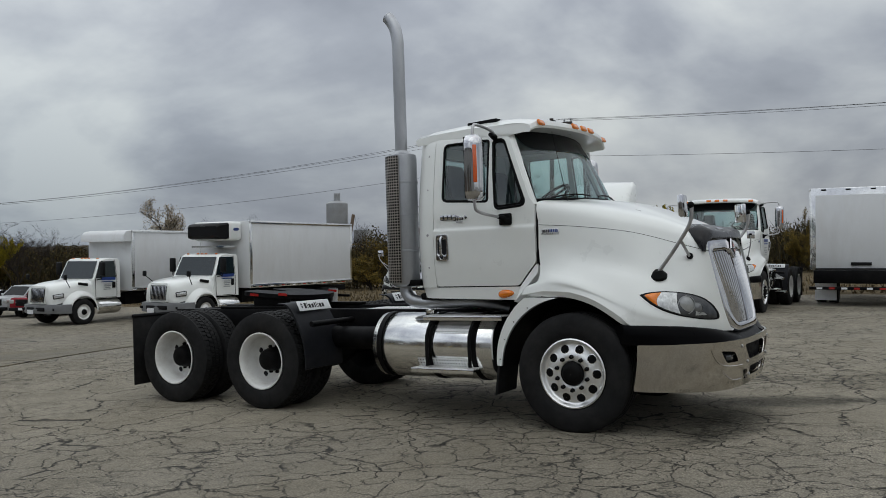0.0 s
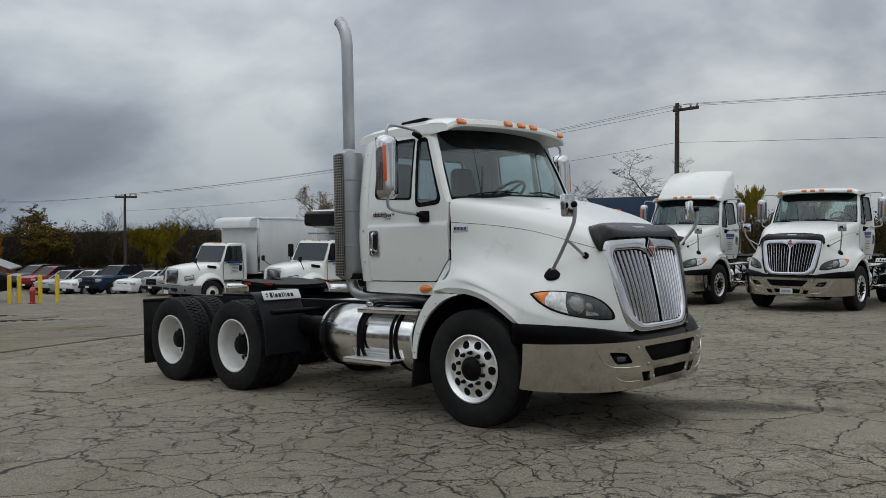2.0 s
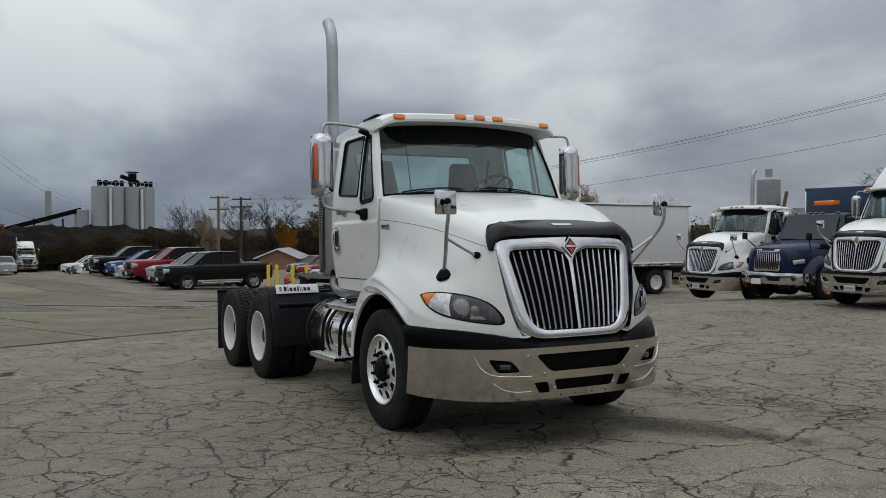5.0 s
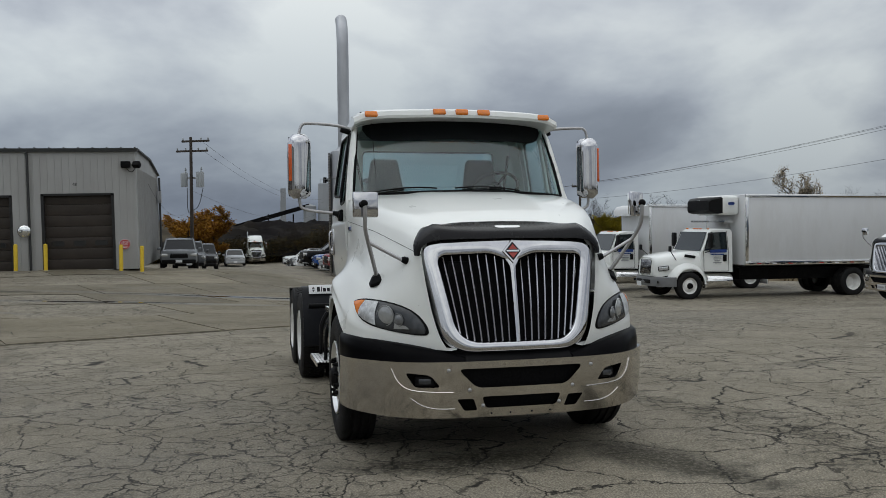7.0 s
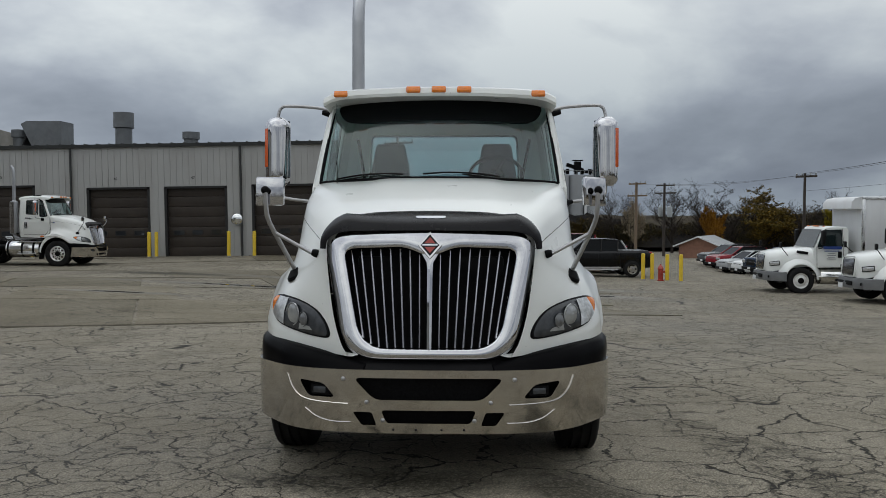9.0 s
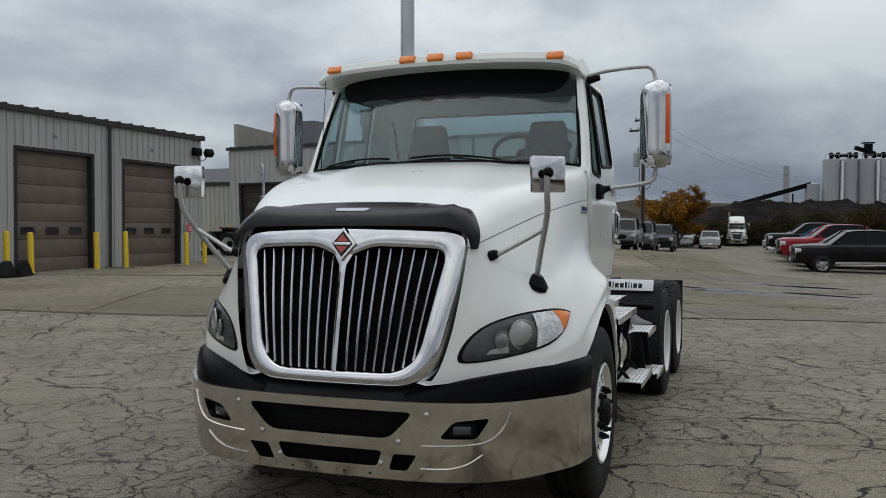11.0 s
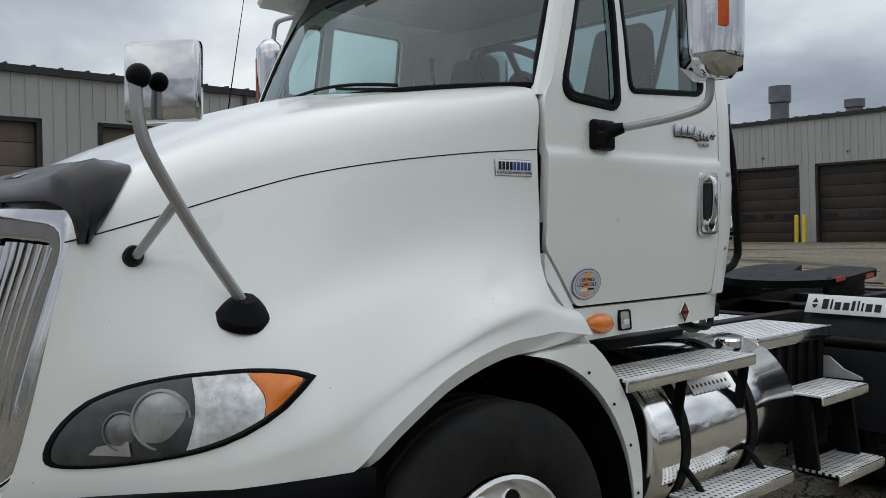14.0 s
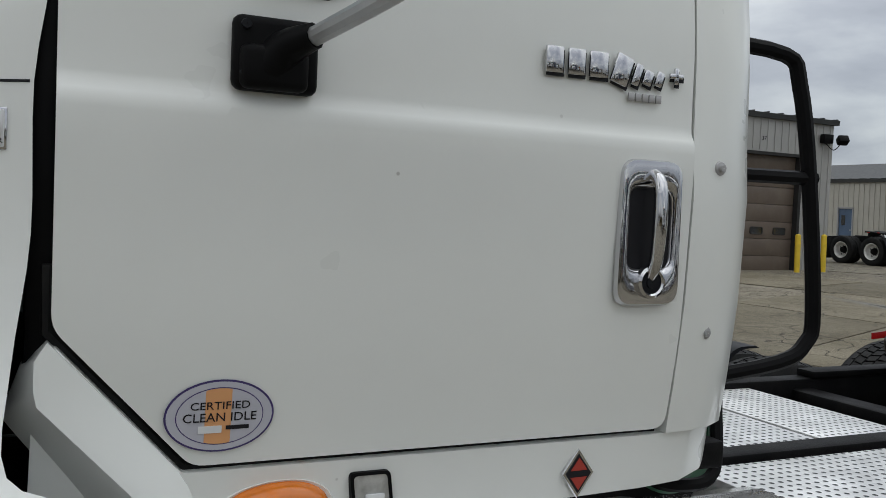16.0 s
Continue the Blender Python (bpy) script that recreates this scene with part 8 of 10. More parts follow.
def car(style, paint, m, label):
    """A parked car; x forward, origin on the ground amidships."""
    L, Wd, H, belt, hood, cowl, ws, rw, tail, r = {
        "sedan": (4.6, 1.80, 1.45, 0.92, 0.98, 1.05, 0.30, -1.25, -1.70, 0.32),
        "suv": (4.7, 1.88, 1.75, 1.12, 1.12, 1.05, 0.45, -2.05, -2.28, 0.36),
        "jeep": (4.65, 1.90, 1.62, 1.02, 1.06, 1.00, 0.40, -1.90, -2.25, 0.36),
        "pickup": (5.7, 2.00, 1.95, 1.31, 1.29, 1.35, 0.92, -1.22, -1.05, 0.42)}[style]
    c = thing("parked_car" if style != "pickup" else "pickup_truck", m, label, "car" if style != "pickup" else "pickup", "parked cars")
    body = PAINTS[paint]
    x0, x1 = -L / 2, L / 2
    hw = Wd / 2

    def ring(x, zt, zl, w, round_=0.10):
        return [Vector((x, -w * 0.93, zl)), Vector((x, -w, zl + 0.15)), Vector((x, -w, zl + (zt - zl) * 0.62)), Vector((x, -w * 0.97, zt - round_)), Vector((x, -w * 0.86, zt)), Vector((x, 0, zt + 0.03)),
                Vector((x, w * 0.86, zt)), Vector((x, w * 0.97, zt - round_)), Vector((x, w, zl + (zt - zl) * 0.62)), Vector((x, w, zl + 0.15)), Vector((x, w * 0.93, zl)), Vector((x, 0, zl - 0.02))]
    fl = {"sedan": 0.24, "pickup": 0.46}.get(style, 0.34)
    bluff = style in ("pickup", "jeep")
    deck = belt if style != "pickup" else belt + 0.02
    st = [ring(x1, hood - (0.12 if bluff else 0.30), fl + 0.12, hw * (0.90 if bluff else 0.80)), ring(x1 - 0.06, hood - (0.05 if bluff else 0.14), fl + 0.02, hw * (0.95 if bluff else 0.90)), ring(x1 - 0.35, hood - (0.01 if bluff else 0.05), fl, hw * 0.98), ring(cowl + 0.25, hood, fl, hw), ring(cowl - 0.1, belt + 0.03, fl, hw),
          ring(0.0, belt + 0.01, fl, hw), ring(rw, belt + 0.03, fl, hw), ring(x0 + 0.45, deck + (0.04 if style != "sedan" else 0.0), fl, hw * 0.98), ring(x0 + 0.08, deck - 0.02, fl + 0.05, hw * (0.97 if style == "pickup" else 0.93)), ring(x0, deck - (0.04 if style == "pickup" else 0.25), fl + 0.15, hw * (0.95 if style == "pickup" else 0.85))]
    bm = loft(st)
    bmesh.ops.recalc_face_normals(bm, faces=bm.faces)
    part("body", bm, body, c, angle=38)
    # cabin
    top_w = hw * 0.74

    def cab_ring(x, z, w):
        return [Vector((x, -w, z)), Vector((x, -w * 0.5, z + 0.015)), Vector((x, w * 0.5, z + 0.015)), Vector((x, w, z))]
    roof_f, roof_r = ws - 0.30, rw + (0.45 if style == "sedan" else 0.12)
    b2 = bmesh.new()
    bl = [b2.verts.new(p) for p in ((cowl, -hw * 0.86, belt), (cowl, hw * 0.86, belt), (tail, hw * 0.86, belt), (tail, -hw * 0.86, belt))]
    tp = [b2.verts.new(p) for p in ((roof_f, -top_w, H - 0.06), (roof_f, top_w, H - 0.06), (roof_r, top_w, H - 0.06), (roof_r, -top_w, H - 0.06))]
    for i in range(4):
        b2.faces.new((bl[i], bl[(i + 1) % 4], tp[(i + 1) % 4], tp[i]))
    bmesh.ops.recalc_face_normals(b2, faces=b2.faces)
    part("window_band", b2, CAR_GLASS, c, smooth=False)
    rf = loft([cab_ring(roof_f + 0.03, H - 0.07, top_w * 1.0)[::1] + [Vector((roof_f, 0, H - 0.10))], cab_ring(roof_f - 0.18, H - 0.01, top_w) + [Vector((roof_f - 0.18, 0, H - 0.10))], cab_ring((roof_f + roof_r) / 2, H, top_w) + [Vector(((roof_f + roof_r) / 2, 0, H - 0.10))], cab_ring(roof_r + 0.15, H - 0.02, top_w) + [Vector((roof_r + 0.15, 0, H - 0.10))], cab_ring(roof_r - 0.02, H - 0.07, top_w) + [Vector((roof_r, 0, H - 0.10))]])
    bmesh.ops.recalc_face_normals(rf, faces=rf.faces)
    part("roof", rf, body, c, angle=50)
    for s in (1, -1):
        for xa, xb in ((cowl, roof_f), (tail, roof_r)):
            part("pillar", tube([(xa, s * hw * 0.865, belt), (xb, s * top_w * 1.0, H - 0.06)], 0.045, 6), body, c)
        xm = (roof_f + roof_r) / 2
        part("pillar", tube([(xm + 0.05, s * hw * 0.868, belt), (xm, s * top_w * 1.005, H - 0.06)], 0.04, 5), CAR_TRIM if paint != "black" else body, c)
        part("headlamp", block(0.30, 0.34, 0.16 if style != "pickup" else 0.24, (x1 - (0.11 if bluff else 0.17), s * hw * 0.78, hood - 0.26), 0.04, turn=(0, 0, -s * (8 if bluff else 22))), CAR_LAMP, c)
        part("tail_lamp", block(0.16, 0.14, 0.36, (x0 + 0.07, s * hw * 0.84, deck - 0.20), 0.03), RED_LENS, c)
        part("door_mirror", block(0.10, 0.20, 0.15, (cowl - 0.28, s * (hw + 0.10), belt + 0.07), 0.04), body, c)
        for ax in (L * 0.305, -L * 0.31 if style != "pickup" else -L * 0.315):
            car_wheel(c, ax, s * (hw - 0.10), r, 0.24)
            arch = bmesh.new()
            rr = [[Vector((ax + q * math.cos(a), s * (hw + 0.004), r + q * math.sin(a))) for a in np.linspace(-0.25, math.pi + 0.25, 18)] for q in (r * 1.0, r * 1.18)]
            loft(rr, closed=False, bm=arch)
            part("wheel_arch", arch, CAR_TRIM, c, smooth=False)
        part("sill", block(L * 0.42, 0.06, 0.10, (0, s * hw * 0.98, fl + 0.03), 0.02), DULL_METAL if style == "pickup" else CAR_TRIM, c)
    part("grille", block(0.06, hw * 0.95, 0.20 if style != "pickup" else 0.40, (x1 - 0.015 if bluff else x1 - 0.035, 0, hood - 0.32), 0.02), CAR_TRIM, c)
    if style == "jeep":
        for y in np.linspace(-0.36, 0.36, 7):
            part("grille_slot", block(0.03, 0.075, 0.13, (x1 + 0.012, y, hood - 0.24), 0.015), CAR_TRIM, c)
        part("lower_intake", block(0.06, hw * 1.2, 0.12, (x1 + 0.04, 0, fl + 0.16), 0.03), CAR_TRIM, c)
    if style == "pickup":
        part("grille_bar", block(0.05, hw * 1.0, 0.05, (x1 - 0.01, 0, hood - 0.30), 0.01), CHROME, c)
    part("bumper", block(0.20, hw * 1.80, 0.20, (x1 + (0.02 if style == "pickup" else -0.04), 0, fl + 0.12), 0.05), CAR_TRIM if style != "sedan" else body, c)
    part("plate", block(0.02, 0.32, 0.14, (x1 + (0.125 if style == "pickup" else 0.065), 0, fl + 0.14)), LABEL_WHITE, c, smooth=False)
    if style == "pickup":
        for s in (1, -1):
            part("door_seam", tube([(0.95, s * hw * 1.002, belt - 0.02), (0.95, s * hw * 1.002, fl + 0.12), (-0.98, s * hw * 1.002, fl + 0.12), (-0.98, s * hw * 1.002, belt)], 0.007, 4), CAR_TRIM, c)
            part("door_seam", tube([(-0.02, s * hw * 1.002, belt), (-0.02, s * hw * 1.002, fl + 0.12)], 0.007, 4), CAR_TRIM, c)
            part("bed_gap", block(0.03, 0.03, 0.74, (-1.16, s * (hw - 0.010), fl + 0.42)), CAR_TRIM, c, smooth=False)
            part("step_bar", tube([(1.0, s * (hw + 0.02), fl - 0.06), (-1.05, s * (hw + 0.02), fl - 0.06)], 0.035, 8), DULL_METAL, c)
        part("bed_floor", block(1.62, hw * 1.5, 0.03, (x0 + 0.95, 0, belt + 0.035)), CAR_TRIM, c, smooth=False)
    if style in ("suv", "jeep"):
        for s in (1, -1):
            part("roof_rail", tube([(roof_f - 0.2, s * top_w * 0.92, H + 0.01), (roof_r + 0.2, s * top_w * 0.92, H + 0.01)], 0.02, 6), CAR_TRIM, c)
    return c


def park(style, paint, x, y, turn, label):
    return car(style, paint, on_ground(x, y, turn), label)


# nose towards -y unless said otherwise
car("pickup", "black", on_ground(-36.2, 6.2, -84) @ Matrix.Scale(0.94, 4), "black crew-cab pickup parked beside the yellow bollards")
ROW1 = [("suv", "silver"), ("pickup", "red"), ("suv", "white"), ("sedan", "silver"), ("suv", "blue"), ("pickup", "black"), ("sedan", "silver"), ("sedan", "black"), ("sedan", "white"), ("suv", "grey"), ("sedan", "black"), ("suv", "white")]
for k, (st, pt) in enumerate(ROW1):
    park(st, pt, -39.3 - k * 3.05 - 0.02 * k * k, 6.0 - 0.10 * k, -84, pt + " " + {"pickup": "pickup truck", "suv": "sport utility car", "sedan": "saloon car"}[st] + " parked in the far row")
ROW2 = [("suv", "grey", -54.3, 0.84), ("suv", "red", -52.0, 0.86), ("suv", "silver", -49.6, 0.84), ("suv", "white", -46.4, 0.84), ("pickup", "navy", -42.7, 0.84), ("sedan", "white", -39.6, 0.86), ("pickup", "silver", -36.4, 0.74), ("pickup", "red", -34.3, 0.76)]
for st, pt, x, size in ROW2:
    car(st, pt, on_ground(x, 18.0, -75) @ Matrix.Scale(size, 4), pt + " " + {"pickup": "pickup truck", "suv": "sport utility car", "sedan": "saloon car"}[st] + " parked beyond the bollards")
park("jeep", "pewter", -42.6, -4.85, 2, "silver sport utility car parked by the garage corner")
park("suv", "grey", -48.3, -4.6, 2, "grey sport utility car parked behind the silver one")
park("suv", "black", -54.0, -4.0, 2, "black sport utility car parked along the garage")
park("sedan", "white", -77.5, -4.3, 2, "white saloon car parked at the far yard edge")
park("sedan", "silver", -76.0, -1.9, 2, "silver saloon car parked at the far yard edge")


# ---- box trucks ----
BOX_WHITE = material("white_box_panel", (0.66, 0.67, 0.68), 0.4, vary=0.03, scale=1.5, dirt=(0.38, 0.35, 0.30), dirt_scale=1.2, dirt_amount=0.25, stretch=(1, 1, 0.3))
GREY_BUMPER = material("grey_truck_bumper", (0.16, 0.165, 0.17), 0.45, vary=0.1, scale=5)
TRUCK_GLASS = material("truck_window_glass", (0.010, 0.017, 0.018), 0.04, spec=0.75)
NAVY_PAINT = material("navy_truck_paint", (0.005, 0.013, 0.045), 0.25, vary=0.06, scale=3, coat=0.1, spec=0.25)
BLUE_BOX = material("blue_box_panel", (0.022, 0.045, 0.085), 0.4, vary=0.08, scale=2, spec=0.25, dirt=(0.05, 0.06, 0.09), dirt_amount=0.2)


def medium_cab(c, paint, orange=False):
    """Conventional medium-duty cab; x forward, front axle at x = 0."""
    rings = []
    for x, zt, zl, w in ((1.16, 1.40, 0.84, 0.56), (1.13, 1.455, 0.80, 0.66), (1.00, 1.52, 0.80, 0.80), (0.70, 1.58, 0.86, 0.90), (0.25, 1.64, 0.95, 0.96), (-0.25, 1.69, 1.0, 0.98), (-0.55, 1.71, 1.0, 0.98)):
        rings.append([Vector((x, -w, zl)), Vector((x, -w * 1.01, zl + 0.16)), Vector((x, -w * 0.96, zt - 0.24)), Vector((x, -w * 0.88, zt - 0.10)), Vector((x, -w * 0.66, zt - 0.02)), Vector((x, 0, zt)), Vector((x, w * 0.66, zt - 0.02)), Vector((x, w * 0.88, zt - 0.10)), Vector((x, w * 0.96, zt - 0.24)), Vector((x, w * 1.01, zl + 0.16)), Vector((x, w, zl))])
    bm = loft(rings)
    bmesh.ops.recalc_face_normals(bm, faces=bm.faces)
    part("hood", bm, paint, c, angle=50)
    for s in (1, -1):
        fr = [[Vector((q * math.cos(a), s * y, 0.5 + q * math.sin(a) * 1.0)) for a in np.linspace(0.12, math.pi - 0.05, 16)] for q, y in ((0.58, 1.14), (0.62, 1.14), (0.68, 1.09), (0.76, 0.99), (0.84, 0.88))]
        b2 = loft(fr, closed=False)
        bmesh.ops.recalc_face_normals(b2, faces=b2.faces)
        part("wing", b2, paint, c, angle=60)
        hl = part("headlamp", block(0.40, 0.06, 0.17, (0.93, s * 0.845, 1.10), 0.025, turn=(0, 8, -s * 32)), CAR_TRIM, c)
        part("lamp_lens", block(0.36, 0.06, 0.13, (0.935, s * 0.855, 1.10), 0.025, turn=(0, 8, -s * 32)), LAMP_CLEAR, hl)
        part("window_divider", block(0.05, 0.03, 0.66, (-0.92, s * 0.985, 2.05), 0.005), CAR_TRIM, c)
        part("fog_lamp", block(0.05, 0.20, 0.09, (1.16, s * 0.82, 0.62), 0.02, turn=(0, 0, -s * 28)), CAR_TRIM, c)
        part("hood_vent", block(0.42, 0.03, 0.10, (-0.10, s * 0.950, 1.52), 0.03, turn=(0, -8, 0)), CAR_TRIM, c)
        rg = [Vector((-0.62, s * 1.0, 1.72)), Vector((-0.82, s * 0.96, 2.36)), Vector((-1.50, s * 0.96, 2.38)), Vector((-1.55, s * 1.0, 1.74))]
        part("side_window", loft([[p + Vector((0, s * 0.004, 0)) for p in rg], [p + Vector((0, s * 0.012, 0)) for p in rg]]), TRUCK_GLASS, c, smooth=False)
        part("door_seam", tube([(-0.60, s * 1.012, 1.72), (-0.62, s * 1.012, 0.98), (-1.58, s * 1.012, 0.98), (-1.58, s * 1.012, 1.72), (-1.52, s * 0.97, 2.42)], 0.010, 4), CAR_TRIM, c)
        part("door_handle", block(0.14, 0.03, 0.24, (-1.44, s * 1.015, 1.45), 0.02), CAR_TRIM, c)
        mr = thing_part("side_mirror", c)
        part("mirror_head", block(0.12, 0.24, 0.52, (-0.72, s * 1.25, 2.08), 0.04), CAR_TRIM, mr)
        part("mirror_arm", tube([(-0.68, s * 1.0, 1.66), (-0.70, s * 1.22, 1.70), (-0.72, s * 1.25, 1.9)], 0.022, 6), CAR_TRIM, mr)
        hm = thing_part("hood_mirror", c)
        part("mirror_head", block(0.06, 0.18, 0.20, (0.80, s * 1.08, 1.80), 0.03), CAR_TRIM, hm)
        part("mirror_arm", tube([(0.42, s * 0.88, 1.40), (0.66, s * 1.0, 1.62), (0.80, s * 1.08, 1.75)], 0.016, 6), CAR_TRIM, hm)
        part("step", block(0.9, 0.22, 0.08, (-1.05, s * 0.98, 0.62), 0.02), ALUMINIUM, c)
        part("tank", lathe([(0.001, -1.75), (0.27, -1.74), (0.28, -1.70), (0.28, -0.80), (0.27, -0.76), (0.001, -0.75)], 22, "x", at=(0, s * 0.80, 0.62)), ALUMINIUM, c, angle=50)
        w = thing_part("front_wheel", c)
        mt = Matrix.Translation((0, s * 1.0, 0.48)) @ pose(0, 0, 0, 0, 0, 0 if s > 0 else 180)
        part("tyre", moved(tyre_mesh(0.49, 0.27, False), mt), RUBBER, w, angle=50)
        part("rim", moved(lathe([(0.285, 0.13), (0.27, 0.10), (0.22, 0.07), (0.16, 0.12), (0.11, 0.13)], 30, "y"), mt), WHITE_STEEL if not orange else ORANGE_STRIP, w)
        part("hub", moved(lathe([(0.12, 0.10), (0.10, 0.17), (0.001, 0.18)], 18, "y"), mt), CHASSIS, w)
    rings = [[Vector((x, y * k, z)) for y in (-1, -0.5, 0.5, 1)] + [Vector((x - 0.4, y * k, z)) for y in (1, -1)] for x, z, k in ((-0.50, 1.68, 1.0),)]
    cb = bmesh.new()
    pr = [(-0.50, 0.95), (-0.50, 1.66), (-0.55, 1.70), (-0.86, 2.40), (-0.95, 2.47), (-1.2, 2.50), (-1.70, 2.48), (-1.76, 2.40), (-1.76, 0.95)]
    loft([[Vector((x, y * (1.0 if z < 1.8 else 0.955), z - (0.04 if abs(y) > 0.95 and z > 2.3 else 0))) for x, z in pr] for y in (-1.0, -0.9, -0.4, 0.4, 0.9, 1.0)], bm=cb)
    bmesh.ops.recalc_face_normals(cb, faces=cb.faces)
    part("cab_shell", cb, paint, c, angle=30)
    wsq = [Vector((-0.535, -0.90, 1.71)), Vector((-0.535, 0.90, 1.71)), Vector((-0.83, 0.84, 2.37)), Vector((-0.83, -0.84, 2.37))]
    off = Vector((0.92, 0, 0.39)) * 0.012
    part("windshield", loft([[p + off * 0.5 for p in wsq], [p + off * 1.6 for p in wsq]]), TRUCK_GLASS, c, smooth=False)
    g = thing_part("grille", c)
    part("surround", block(0.08, 0.90, 0.66, (1.150, 0, 1.13), 0.08, turn=(0, -6, 0)), WHITE_PAINT if not orange else CHROME, g)
    part("grille_panel", block(0.05, 0.76, 0.54, (1.178, 0, 1.13), 0.06, turn=(0, -6, 0)), MESH_BLACK, g)
    for y in np.linspace(-0.33, 0.33, 11):
        part("grille_bar", block(0.03, 0.020, 0.50, (1.195, y, 1.13), 0.004, turn=(0, -6, 0)), CHROME, g)
    bp = loft([[Vector((x, y, z)) for x, z in ((xf, 0.46), (xf + 0.04, 0.60), (xf, 0.78), (xf - 0.2, 0.80), (xf - 0.2, 0.46))] for y, xf in ((-1.15, 0.75), (-1.0, 1.02), (-0.6, 1.24), (0, 1.30), (0.6, 1.24), (1.0, 1.02), (1.15, 0.75))])
    bmesh.ops.recalc_face_normals(bp, faces=bp.faces)
    part("bumper", bp, GREY_BUMPER if not orange else CHROME, c, angle=50)
    part("bumper_slot", block(0.04, 1.0, 0.14, (1.305, 0, 0.62), 0.03), CAR_TRIM, c)
    part("plate", block(0.02, 0.32, 0.16, (1.345, -0.25, 0.52)), LABEL_WHITE, c, smooth=False)
    for y in (-0.7, -0.2, 0.0, 0.2, 0.7):
        part("roof_lamp", block(0.06, 0.10, 0.04, (-0.95, y, 2.49), 0.015), AMBER, c)


def settle_cab(c):
    """Brings the cab to its true, lower and shorter build."""
    for o in c.children_recursive:
        if o.type == "MESH":
            wheel = o.parent.name.startswith("front_wheel")
            for v in o.data.vertices:
                v.co.x *= 0.93 if wheel or v.co.x < 0.3 else 0.84
                if not wheel and v.co.x >= 0.3:
                    v.co.x += 0.3 * 0.09
                v.co.z *= 0.93
                v.co.y *= 0.97


def box_body(c, x0, x1, top, width, paint, floor=1.10, dark=False):
    b = thing_part("cargo_box", c)
    part("box_shell", block(x0 - x1, width, top - floor, ((x0 + x1) / 2, 0, (top + floor) / 2), 0.03), paint, b)
    for s in (1, -1):
        part("top_rail", block(x0 - x1, 0.05, 0.10, ((x0 + x1) / 2, s * (width / 2 + 0.005), top - 0.05), 0.01), ALUMINIUM if not dark else paint, b)
        part("bottom_rail", block(x0 - x1, 0.05, 0.14, ((x0 + x1) / 2, s * (width / 2 + 0.005), floor + 0.07), 0.01), ALUMINIUM, b)
        for k, x in enumerate(np.arange(x1 + 0.3, x0, 0.30)):
            part("rail_marker", block(0.15, 0.012, 0.032, (x, s * (width / 2 + 0.036), floor + 0.05)), RED_LENS if k % 4 == 1 else LABEL_WHITE if k % 2 else CAR_TRIM, b, smooth=False)
        for x in (x0 - 0.06, x1 + 0.06):
            part("corner_post", block(0.12, 0.04, top - floor, (x, s * (width / 2 + 0.004), (top + floor) / 2), 0.01), ALUMINIUM, b)
    return b


def rear_axle(c, x, two=True):
    for s in (1, -1):
        w = thing_part("rear_wheel", c)
        for yc in ((1.06, 0.74) if two else (1.06,)):
            mt = Matrix.Translation((x, s * yc, 0.48)) @ pose(0, 0, 0, 0, 0, 0 if s > 0 else 180)
            part("tyre", moved(tyre_mesh(0.49, 0.27, False), mt), RUBBER, w, angle=50)
            if yc > 1:
                part("rim", moved(lathe([(0.285, 0.13), (0.27, 0.10), (0.25, -0.05), (0.16, -0.08), (0.10, -0.05), (0.001, -0.05)], 28, "y"), mt), WHITE_STEEL, w)


